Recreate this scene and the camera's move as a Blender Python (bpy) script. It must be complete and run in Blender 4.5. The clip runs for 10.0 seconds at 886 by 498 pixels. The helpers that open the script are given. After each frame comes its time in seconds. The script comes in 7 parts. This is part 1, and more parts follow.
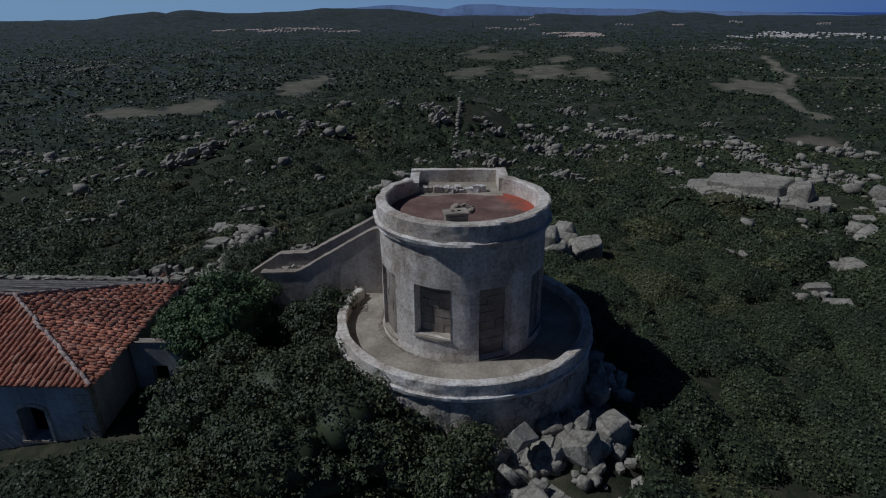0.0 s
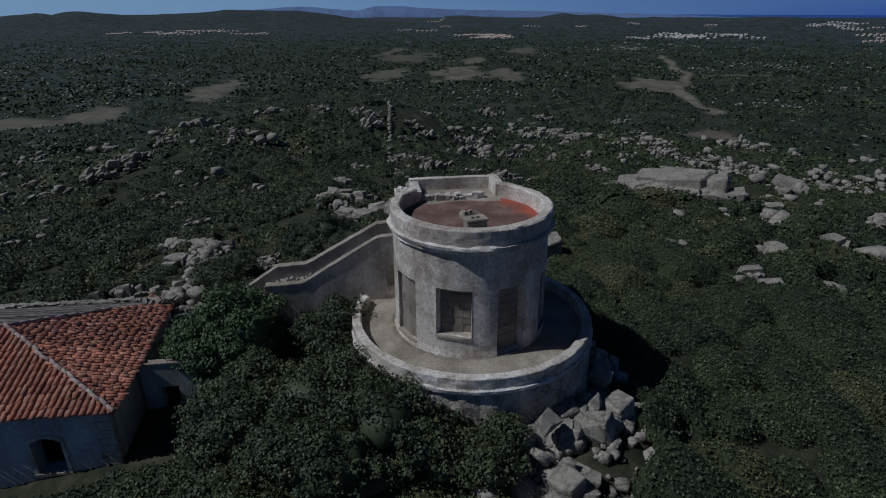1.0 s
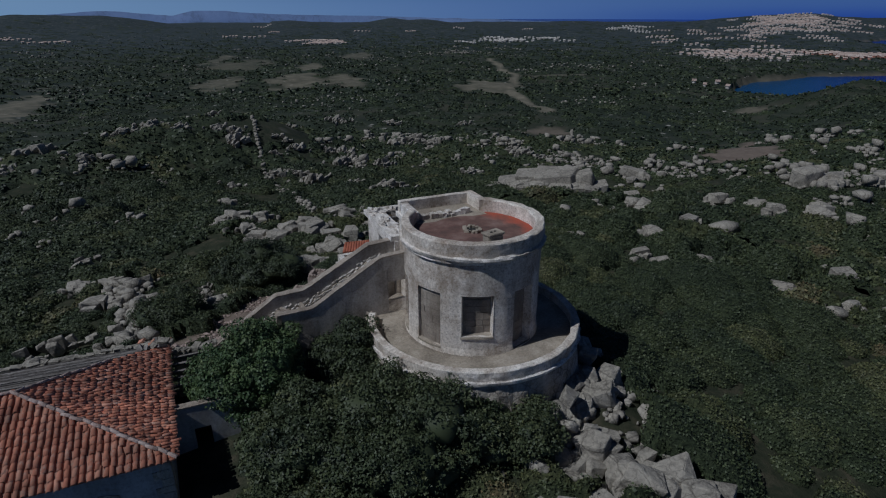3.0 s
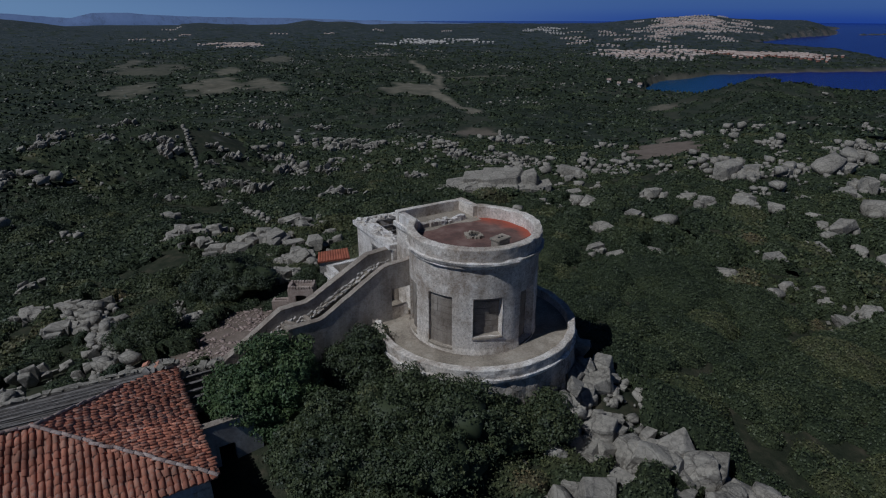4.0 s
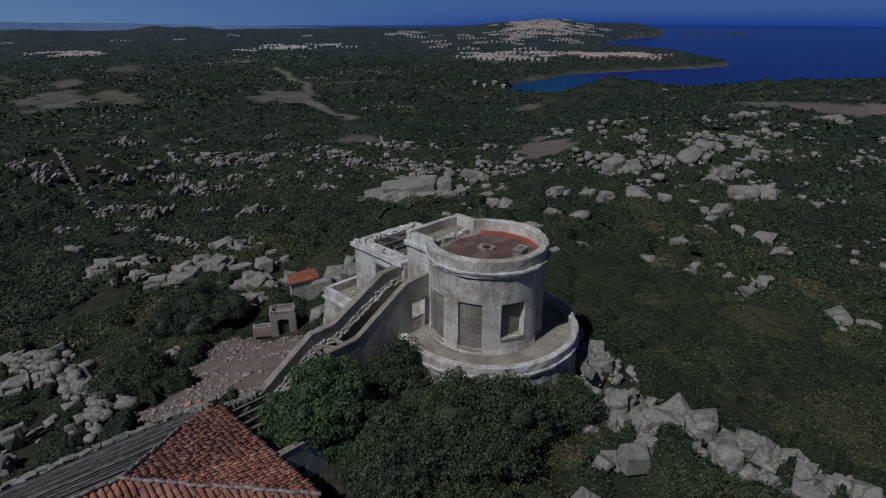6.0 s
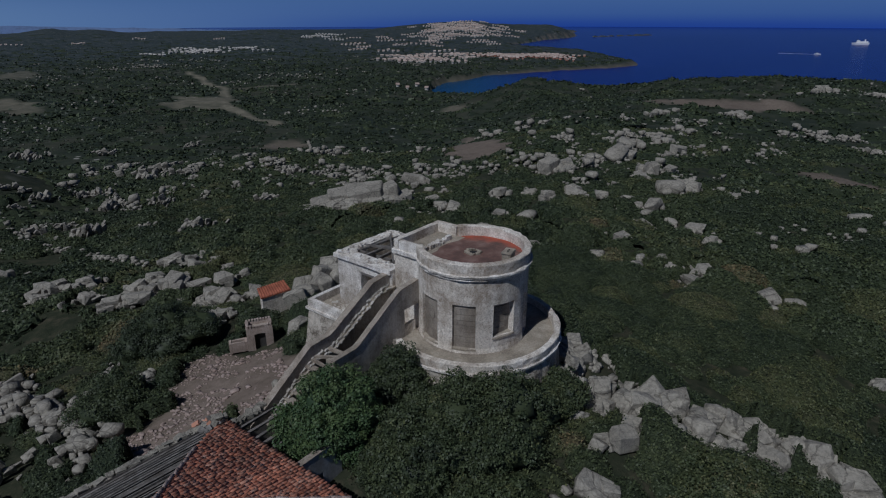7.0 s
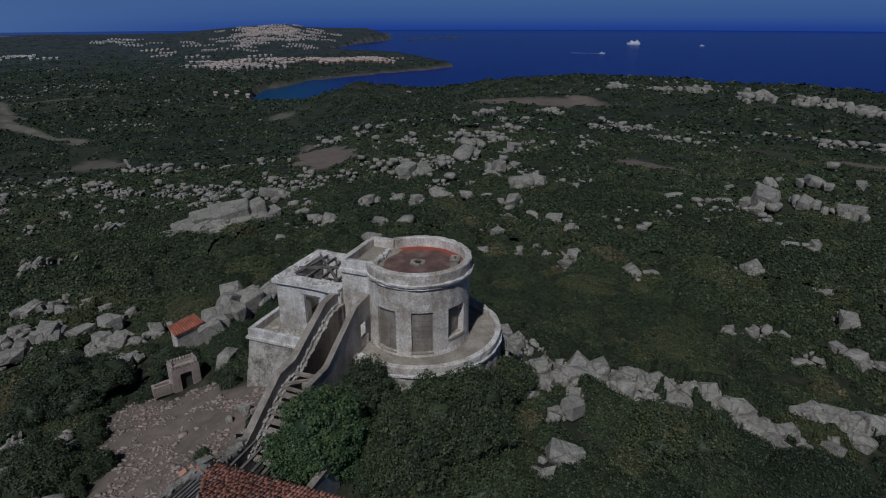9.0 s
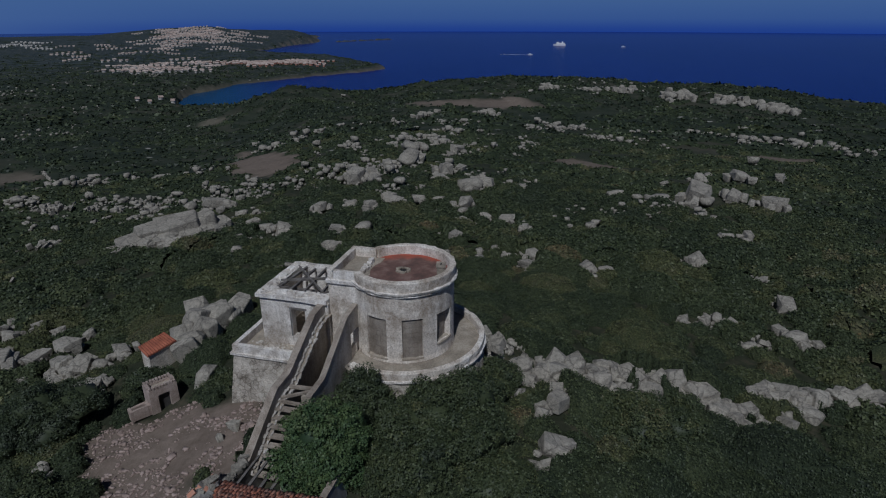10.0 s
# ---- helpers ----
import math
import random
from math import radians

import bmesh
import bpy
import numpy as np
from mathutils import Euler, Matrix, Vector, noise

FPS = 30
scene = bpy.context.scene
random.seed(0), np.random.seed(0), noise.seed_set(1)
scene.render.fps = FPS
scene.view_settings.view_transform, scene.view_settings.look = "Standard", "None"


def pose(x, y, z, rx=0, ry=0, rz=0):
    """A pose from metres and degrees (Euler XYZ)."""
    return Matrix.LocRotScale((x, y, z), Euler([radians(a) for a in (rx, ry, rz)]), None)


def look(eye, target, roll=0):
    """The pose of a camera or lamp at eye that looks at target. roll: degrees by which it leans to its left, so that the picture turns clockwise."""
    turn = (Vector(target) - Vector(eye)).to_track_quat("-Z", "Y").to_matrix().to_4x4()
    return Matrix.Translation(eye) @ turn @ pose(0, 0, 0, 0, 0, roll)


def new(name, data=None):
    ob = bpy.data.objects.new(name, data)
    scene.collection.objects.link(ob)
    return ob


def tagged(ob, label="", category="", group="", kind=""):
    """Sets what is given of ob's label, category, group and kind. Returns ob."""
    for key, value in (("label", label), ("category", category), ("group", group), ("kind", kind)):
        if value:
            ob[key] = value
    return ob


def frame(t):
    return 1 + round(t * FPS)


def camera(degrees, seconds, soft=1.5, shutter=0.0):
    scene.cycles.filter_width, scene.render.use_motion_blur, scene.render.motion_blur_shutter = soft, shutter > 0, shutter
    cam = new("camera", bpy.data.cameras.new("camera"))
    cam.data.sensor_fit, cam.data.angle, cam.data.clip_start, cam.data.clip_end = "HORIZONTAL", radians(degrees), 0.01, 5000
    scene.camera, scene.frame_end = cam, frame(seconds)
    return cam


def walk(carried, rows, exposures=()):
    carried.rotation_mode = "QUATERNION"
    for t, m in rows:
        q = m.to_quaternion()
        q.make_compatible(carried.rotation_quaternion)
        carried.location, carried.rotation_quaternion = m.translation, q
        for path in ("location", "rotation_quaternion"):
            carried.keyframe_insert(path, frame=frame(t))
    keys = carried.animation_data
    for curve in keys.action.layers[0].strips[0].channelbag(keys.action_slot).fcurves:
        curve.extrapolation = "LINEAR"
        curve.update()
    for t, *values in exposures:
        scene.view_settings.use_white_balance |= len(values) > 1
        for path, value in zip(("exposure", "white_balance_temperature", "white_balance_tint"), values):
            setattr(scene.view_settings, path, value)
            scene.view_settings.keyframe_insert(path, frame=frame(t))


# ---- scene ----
cam = camera(74.76, 10.0, soft=1.1)
# seconds, x, y, z, yaw, pitch, roll
ROWS = [
    (0.0, 0.000, 0.000, 10.000, 0.102, -23.036, -0.380),
    (0.5, -1.230, -0.333, 10.217, -4.139, -23.001, -0.278),
    (1.0, -2.446, -0.634, 10.454, -8.214, -22.922, -0.173),
    (1.5, -3.653, -0.848, 10.711, -12.173, -22.835, -0.094),
    (2.0, -4.862, -0.978, 10.977, -16.117, -22.746, -0.062),
    (2.5, -6.088, -1.019, 11.242, -20.059, -22.650, -0.040),
    (4.0, -9.823, -0.504, 11.971, -31.511, -22.387, 0.039),
    (4.5, -11.035, -0.134, 12.221, -34.935, -22.318, 0.027),
    (5.0, -12.238, 0.290, 12.483, -38.097, -22.236, -0.003),
    (5.5, -13.456, 0.745, 12.768, -41.158, -22.139, -0.043),
    (7.0, -16.780, 2.361, 13.604, -52.018, -21.919, -0.080),
    (7.5, -17.747, 3.036, 13.840, -56.479, -21.840, -0.083),
    (8.0, -18.622, 3.778, 14.068, -61.000, -21.768, -0.088),
    (8.5, -19.406, 4.562, 14.302, -65.294, -21.715, -0.082),
    (9.0, -20.081, 5.369, 14.538, -69.099, -21.665, -0.061),
    (9.5, -20.672, 6.198, 14.774, -72.499, -21.595, -0.032),
    (10.0, -21.213, 7.045, 15.010, -75.669, -21.515, -0.002),
]
walk(cam, [(t, pose(1.25 * x, 1.25 * y, 1.25 * z, 90 + pitch, 0, yaw) @ pose(0, 0, 0, 0, 0, roll)) for t, x, y, z, yaw, pitch, roll in ROWS], [(0.0, -0.93, 5400, 10), (4.0, -0.94, 5400, 10), (10.0, -1.0, 5400, 10)])

# ---- light ----
# the place is laid out in units of 1.25 m and brought to metres at the end
UNIT = 1.25
SUN_FROM, SUN_UP = -94.0, 51.0
sky_world = bpy.data.worlds.new("sky")
scene.world = sky_world
sky_world.use_nodes = True
sky_nodes = sky_world.node_tree.nodes
sky_tex = sky_nodes.new("ShaderNodeTexSky")
sky_tex.sky_type, sky_tex.sun_disc = "NISHITA", False
sky_tex.sun_elevation, sky_tex.sun_rotation = radians(SUN_UP), radians(SUN_FROM)
sky_tex.altitude, sky_tex.air_density, sky_tex.dust_density, sky_tex.ozone_density = 1500, 0.3, 0.0, 7.0
sky_nodes["Background"].inputs["Strength"].default_value = 0.074
sky_world.node_tree.links.new(sky_tex.outputs[0], sky_nodes["Background"].inputs["Color"])
sun_lamp = new("sun", bpy.data.lights.new("sun", "SUN"))
sun_lamp.data.energy, sun_lamp.data.angle, sun_lamp.data.color = 4.0, radians(0.5), (1.0, 0.95, 0.88)
sun_lamp.matrix_world = look((math.sin(radians(SUN_FROM)) * math.cos(radians(SUN_UP)), math.cos(radians(SUN_FROM)) * math.cos(radians(SUN_UP)), math.sin(radians(SUN_UP))), (0, 0, 0))


# ---- materials ----
def material(name, rough=0.9, metal=0.0):
    """A node material with its principled shader; returns the material, its nodes, links and shader."""
    m = bpy.data.materials.new(name)
    m.use_nodes = True
    b = m.node_tree.nodes["Principled BSDF"]
    b.inputs["Roughness"].default_value, b.inputs["Metallic"].default_value = rough, metal
    return m, m.node_tree.nodes, m.node_tree.links, b


def noise_node(n, l, scale, detail=6, rough=0.6, coords=None):
    t = n.new("ShaderNodeTexNoise")
    t.inputs["Scale"].default_value, t.inputs["Detail"].default_value, t.inputs["Roughness"].default_value = scale, detail, rough
    if coords is not None:
        l.new(coords, t.inputs["Vector"])
    return t.outputs["Fac"]


def ramp_node(n, l, fac, stops):
    r = n.new("ShaderNodeValToRGB")
    while len(r.color_ramp.elements) < len(stops):
        r.color_ramp.elements.new(0.5)
    for e, (p, c) in zip(r.color_ramp.elements, stops):
        e.position, e.color = p, (*c, 1)
    l.new(fac, r.inputs["Fac"])
    return r.outputs["Color"]


def mix_node(n, l, fac, a, b, mode="MIX"):
    m = n.new("ShaderNodeMix")
    m.data_type, m.blend_type = "RGBA", mode
    for socket, v in ((m.inputs["Factor"], fac), (m.inputs["A"], a), (m.inputs["B"], b)):
        if isinstance(v, (int, float)):
            socket.default_value = v
        elif isinstance(v, tuple):
            socket.default_value = (*v, 1)
        else:
            l.new(v, socket)
    return m.outputs["Result"]


def bump_node(n, l, b, height, strength, distance):
    u = n.new("ShaderNodeBump")
    u.inputs["Strength"].default_value, u.inputs["Distance"].default_value = strength, distance
    l.new(height, u.inputs["Height"])
    l.new(u.outputs[0], b.inputs["Normal"])


def world_coords(n, l, stretch=(1, 1, 1)):
    g = n.new("ShaderNodeNewGeometry")
    mp = n.new("ShaderNodeMapping")
    mp.inputs["Scale"].default_value = tuple(k / UNIT for k in stretch)
    l.new(g.outputs["Position"], mp.inputs["Vector"])
    return mp.outputs[0]


def object_random(n):
    return n.new("ShaderNodeObjectInfo").outputs["Random"]


def island_random(n):
    return n.new("ShaderNodeNewGeometry").outputs["Random Per Island"]


def weathered(name, pale, mid, dark, scale=1.0, bump=0.5, rough=0.92, streaks=0.6, speckle=0.5):
    """Old plaster, masonry or concrete: blotches at two scales, rain streaks, pitted relief."""
    m, n, l, b = material(name, rough)
    co = world_coords(n, l)
    big = noise_node(n, l, 0.9 * scale, 5, 0.65, co)
    fine = noise_node(n, l, 9 * scale, 8, 0.7, co)
    c = ramp_node(n, l, big, [(0.39, dark), (0.5, mid), (0.60, pale)])
    c2 = ramp_node(n, l, fine, [(0.32, dark), (0.5, mid), (0.66, pale)])
    c = mix_node(n, l, 0.45, c, c2)
    run = noise_node(n, l, 2.2, 5, 0.6, world_coords(n, l, (1, 1, 0.12)))
    stain = ramp_node(n, l, run, [(0.4, (0.66, 0.62, 0.57)), (0.55, (1, 1, 1))])
    c = mix_node(n, l, streaks, c, stain, "MULTIPLY")
    stipple = noise_node(n, l, 15 * scale, 7, 0.8, co)
    c = mix_node(n, l, speckle, c, ramp_node(n, l, stipple, [(0.40, (0.60, 0.56, 0.51)), (0.48, (1.0, 0.99, 0.98)), (0.60, (1.18, 1.17, 1.15))]), "MULTIPLY")
    l.new(c, b.inputs["Base Color"])
    pits = mix_node(n, l, 0.5, noise_node(n, l, 6 * scale, 8, 0.75, co), stipple)
    bump_node(n, l, b, pits, min(bump, 1.0), 0.06 * max(bump, 1.0))
    return m


def rubble(name, pale, mid, dark, scale=4.0):
    """Rough stone masonry: stones set in mortar."""
    m, n, l, b = material(name, 0.95)
    co = world_coords(n, l)
    v = n.new("ShaderNodeTexVoronoi")
    v.inputs["Scale"].default_value = scale
    wob = mix_node(n, l, 0.06, co, n.new("ShaderNodeTexNoise").outputs["Color"], "ADD")
    l.new(wob, v.inputs["Vector"])
    e = n.new("ShaderNodeTexVoronoi")
    e.feature = "DISTANCE_TO_EDGE"
    e.inputs["Scale"].default_value = scale
    l.new(wob, e.inputs["Vector"])
    fine = noise_node(n, l, 16, 8, 0.75, co)
    big = noise_node(n, l, 1.4, 6, 0.65, co)
    c = mix_node(n, l, 0.5, ramp_node(n, l, fine, [(0.34, dark), (0.5, mid), (0.62, pale)]), ramp_node(n, l, big, [(0.36, dark), (0.5, mid), (0.64, pale)]))
    stone = ramp_node(n, l, v.outputs["Color"], [(0.2, (0.72, 0.70, 0.67)), (0.5, (0.95, 0.95, 0.94)), (0.85, (1.12, 1.10, 1.06))])
    joint = ramp_node(n, l, e.outputs["Distance"], [(0.0, (0.30, 0.28, 0.25)), (0.13, (1, 1, 1))])
    c = mix_node(n, l, 0.6, c, stone, "MULTIPLY")
    c = mix_node(n, l, mix_node(n, l, 1.0, ramp_node(n, l, big, [(0.42, (1, 1, 1)), (0.58, (0, 0, 0))]), (0.8, 0.8, 0.8), "MULTIPLY"), c, mix_node(n, l, 1.0, c, joint, "MULTIPLY"))
    l.new(c, b.inputs["Base Color"])
    h = mix_node(n, l, 0.7, joint, fine)
    bump_node(n, l, b, h, 0.8, 0.06)
    return m


def leaves(name, deep, mid, light):
    """Foliage: every leaf a little different, every bush of its own green, some grey or dry."""
    m, n, l, b = material(name, 0.6)
    a = n.new("ShaderNodeAttribute")
    a.attribute_name = "tint"
    leaf = ramp_node(n, l, island_random(n), [(0.0, deep), (0.55, mid), (1.0, light)])
    # tint 0 darkens the cores, painting the shade between the leaves
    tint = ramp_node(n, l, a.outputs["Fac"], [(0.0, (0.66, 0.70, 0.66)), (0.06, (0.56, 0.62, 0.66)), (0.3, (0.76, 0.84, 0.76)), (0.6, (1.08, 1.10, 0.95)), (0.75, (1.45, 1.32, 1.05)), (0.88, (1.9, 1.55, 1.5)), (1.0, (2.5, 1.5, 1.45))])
    l.new(mix_node(n, l, 1.0, leaf, tint, "MULTIPLY"), b.inputs["Base Color"])
    b.inputs["Specular IOR Level"].default_value = 0.35
    return m


PLASTER = weathered("weathered_plaster", (0.90, 0.85, 0.77), (0.73, 0.665, 0.575), (0.33, 0.255, 0.185), 1.0, 1.5, speckle=0.8)
WHITE_PLASTER = weathered("whitewashed_plaster", (0.92, 0.88, 0.82), (0.77, 0.725, 0.66), (0.31, 0.255, 0.195), 1.3, 1.4, speckle=0.8)
GREY_PLASTER = weathered("grey_house_plaster", (0.64, 0.63, 0.61), (0.51, 0.50, 0.49), (0.35, 0.34, 0.33), 0.8, 0.4)
HUT_PLASTER = weathered("dusty_pink_plaster", (0.54, 0.45, 0.39), (0.42, 0.34, 0.29), (0.26, 0.20, 0.165), 1.6, 0.8)
CONCRETE = weathered("weathered_concrete", (0.46, 0.40, 0.32), (0.33, 0.285, 0.22), (0.20, 0.17, 0.13), 1.2, 0.6, 0.9, 0.3)
INFILL = weathered("brick_infill", (0.38, 0.335, 0.275), (0.28, 0.24, 0.195), (0.17, 0.14, 0.11), 2.0, 0.6)
RUBBLE = rubble("rubble_masonry", (0.66, 0.60, 0.51), (0.46, 0.41, 0.34), (0.20, 0.165, 0.125), 4.2)
COPING = weathered("brown_stained_coping", (0.46, 0.40, 0.33), (0.35, 0.30, 0.245), (0.20, 0.165, 0.13), 2.0, 1.0, speckle=0.7)
RENDER = weathered("stained_stair_render", (0.56, 0.52, 0.47), (0.44, 0.41, 0.37), (0.27, 0.24, 0.21), 1.0, 0.8, speckle=0.5)
YARD_STONE = weathered("dusty_yard_stone", (0.48, 0.375, 0.325), (0.37, 0.285, 0.245), (0.24, 0.18, 0.152), 2.0, 0.5)
# near-black; stands in for the shade in holes and roof gaps
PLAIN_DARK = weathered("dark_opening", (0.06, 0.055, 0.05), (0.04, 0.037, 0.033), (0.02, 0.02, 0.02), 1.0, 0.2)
WOOD = weathered("grey_weathered_wood", (0.28, 0.26, 0.24), (0.16, 0.145, 0.13), (0.07, 0.063, 0.056), 3.0, 0.3)
RUST_SHED = weathered("red_tile_sheet", (0.46, 0.16, 0.09), (0.38, 0.12, 0.065), (0.25, 0.08, 0.05), 2.0, 0.5)


def roof_floor_material():
    m, n, l, b = material("worn_red_roof_floor", 0.88)
    co = world_coords(n, l)
    big = noise_node(n, l, 1.6, 6, 0.65, co)
    c = ramp_node(n, l, big, [(0.3, (0.085, 0.052, 0.042)), (0.5, (0.155, 0.085, 0.066)), (0.7, (0.25, 0.165, 0.135))])
    # bright red paint left along the sheltered eastern edge
    g = n.new("ShaderNodeVectorMath")
    g.operation = "DISTANCE"
    l.new(world_coords(n, l), g.inputs[0])
    g.inputs[1].default_value = (-0.55, 14.1, 5.0)
    wob = n.new("ShaderNodeMath")
    wob.operation = "MULTIPLY_ADD"
    wob.inputs[1].default_value = 1.3
    l.new(big, wob.inputs[0])
    l.new(g.outputs["Value"], wob.inputs[2])
    red = ramp_node(n, l, wob.outputs[0], [(0.0, (0, 0, 0)), (1.0, (1, 1, 1))])
    mr = n.new("ShaderNodeMapRange")
    mr.inputs["From Min"].default_value, mr.inputs["From Max"].default_value = 3.05, 3.5
    l.new(wob.outputs[0], mr.inputs["Value"])
    c = mix_node(n, l, mr.outputs[0], c, (0.36, 0.075, 0.038))
    l.new(c, b.inputs["Base Color"])
    bump_node(n, l, b, noise_node(n, l, 25, 5, 0.6, co), 0.3, 0.02)
    return m


ROOF_FLOOR = roof_floor_material()


def tile_material(name="old_clay_tile", lift=1.0):
    m, n, l, b = material(name, 0.85)
    c = ramp_node(n, l, object_random(n), [(0.0, (0.24, 0.096, 0.062)), (0.35, (0.40, 0.150, 0.086)), (0.7, (0.50, 0.195, 0.112)), (1.0, (0.48, 0.30, 0.21))])
    ci = ramp_node(n, l, island_random(n), [(0.0, (0.24, 0.096, 0.062)), (0.35, (0.40, 0.150, 0.086)), (0.7, (0.50, 0.195, 0.112)), (1.0, (0.48, 0.30, 0.21))])
    c = mix_node(n, l, 0.5, c, ci)
    co = world_coords(n, l)
    lichen = noise_node(n, l, 7, 7, 0.75, co)
    c = mix_node(n, l, ramp_node(n, l, lichen, [(0.52, (0, 0, 0)), (0.68, (0.85, 0.85, 0.85))]), c, (0.34, 0.28, 0.23))
    soot = noise_node(n, l, 1.1, 5, 0.6, co)
    c = mix_node(n, l, 0.8, c, ramp_node(n, l, soot, [(0.35, (0.5, 0.47, 0.45)), (0.6, (1, 1, 1))]), "MULTIPLY")
    c = mix_node(n, l, 1.0, c, (lift, lift, lift), "MULTIPLY")
    l.new(c, b.inputs["Base Color"])
    bump_node(n, l, b, noise_node(n, l, 30, 6, 0.7, co), 0.4, 0.02)
    return m


TILE = tile_material()
RED_TILE = tile_material("broken_red_clay_tile", 1.95)


def granite_material():
    m, n, l, b = material("pale_granite", 0.93)
    co = world_coords(n, l)
    big = noise_node(n, l, 0.55, 6, 0.6, co)
    fine = noise_node(n, l, 5, 9, 0.75, co)
    c = mix_node(n, l, 0.5, ramp_node(n, l, big, [(0.33, (0.18, 0.168, 0.148)), (0.5, (0.31, 0.292, 0.262)), (0.66, (0.41, 0.388, 0.35))]), ramp_node(n, l, fine, [(0.36, (0.10, 0.092, 0.082)), (0.5, (0.29, 0.273, 0.245)), (0.62, (0.42, 0.398, 0.355))]))
    crack = n.new("ShaderNodeTexVoronoi")
    crack.feature = "DISTANCE_TO_EDGE"
    crack.inputs["Scale"].default_value = 0.75
    l.new(mix_node(n, l, 0.25, co, n.new("ShaderNodeTexNoise").outputs["Color"], "ADD"), crack.inputs["Vector"])
    line = ramp_node(n, l, crack.outputs["Distance"], [(0.0, (0.35, 0.34, 0.33)), (0.035, (1, 1, 1))])
    c = mix_node(n, l, 0.75, c, line, "MULTIPLY")
    split = n.new("ShaderNodeTexVoronoi")
    split.feature = "DISTANCE_TO_EDGE"
    split.inputs["Scale"].default_value = 2.4
    l.new(mix_node(n, l, 0.35, co, n.new("ShaderNodeTexNoise").outputs["Color"], "ADD"), split.inputs["Vector"])
    fissure = ramp_node(n, l, split.outputs["Distance"], [(0.0, (0.4, 0.39, 0.38)), (0.06, (1, 1, 1))])
    c = mix_node(n, l, 0.5, c, fissure, "MULTIPLY")
    c = mix_node(n, l, 1.0, c, (1.04, 1.0, 0.91), "MULTIPLY")
    line = mix_node(n, l, 0.5, line, fissure)
    l.new(c, b.inputs["Base Color"])
    lump = noise_node(n, l, 2.2, 8, 0.7, co)
    bump_node(n, l, b, mix_node(n, l, 0.4, lump, mix_node(n, l, 0.5, fine, line)), 0.9, 0.2)
    return m


GRANITE = granite_material()


def ground_material():
    m, n, l, b = material("scrub_and_soil", 0.97)
    co = world_coords(n, l)
    a = n.new("ShaderNodeAttribute")
    a.attribute_name = "bare"
    d = n.new("ShaderNodeAttribute")
    d.attribute_name = "distance"
    huge, mid, fine = noise_node(n, l, 0.012, 8, 0.7, co), noise_node(n, l, 0.11, 8, 0.7, co), noise_node(n, l, 1.3, 8, 0.7, co)
    scrub = ramp_node(n, l, mid, [(0.36, (0.018, 0.026, 0.020)), (0.48, (0.030, 0.040, 0.028)), (0.58, (0.044, 0.052, 0.038)), (0.70, (0.085, 0.078, 0.06))])
    scrub = mix_node(n, l, 0.5, scrub, ramp_node(n, l, huge, [(0.38, (0.020, 0.028, 0.020)), (0.52, (0.038, 0.044, 0.028)), (0.63, (0.085, 0.074, 0.052))]))
    # far land turns bluish grey: distance haze painted into the ground colour
    far_haze = n.new("ShaderNodeAttribute")
    far_haze.attribute_name = "far_haze"
    scrub = mix_node(n, l, far_haze.outputs["Fac"], scrub, ramp_node(n, l, mid, [(0.36, (0.026, 0.036, 0.037)), (0.5, (0.042, 0.054, 0.055)), (0.66, (0.080, 0.085, 0.080))]))
    speck = n.new("ShaderNodeTexVoronoi")
    speck.inputs["Scale"].default_value = 0.16
    l.new(co, speck.inputs["Vector"])
    rocky = noise_node(n, l, 0.02, 5, 0.6, co)
    dot = ramp_node(n, l, speck.outputs["Distance"], [(0.10, (1, 1, 1)), (0.2, (0, 0, 0))])
    dot = mix_node(n, l, 1.0, dot, ramp_node(n, l, rocky, [(0.48, (0, 0, 0)), (0.58, (1, 1, 1))]), "MULTIPLY")
    dot = mix_node(n, l, 1.0, dot, d.outputs["Color"], "MULTIPLY")
    scrub = mix_node(n, l, dot, scrub, (0.36, 0.34, 0.30))
    near = ramp_node(n, l, fine, [(0.33, (0.022, 0.028, 0.016)), (0.5, (0.038, 0.042, 0.025)), (0.68, (0.080, 0.070, 0.046))])
    soil = mix_node(n, l, d.outputs["Color"], near, scrub)
    field = mix_node(n, l, 0.4, ramp_node(n, l, mid, [(0.35, (0.115, 0.092, 0.068)), (0.65, (0.21, 0.172, 0.128))]), ramp_node(n, l, fine, [(0.35, (0.15, 0.112, 0.092)), (0.65, (0.38, 0.292, 0.245))]))
    olive = n.new("ShaderNodeAttribute")
    olive.attribute_name = "olive"
    field = mix_node(n, l, olive.outputs["Fac"], field, ramp_node(n, l, mid, [(0.35, (0.12, 0.112, 0.082)), (0.65, (0.23, 0.205, 0.15))]))
    c = mix_node(n, l, a.outputs["Color"], soil, field)
    l.new(c, b.inputs["Base Color"])
    b.inputs["Specular IOR Level"].default_value = 0.1
    bump_node(n, l, b, mix_node(n, l, 0.5, fine, mid), 0.6, 0.5)
    return m


GROUND = ground_material()


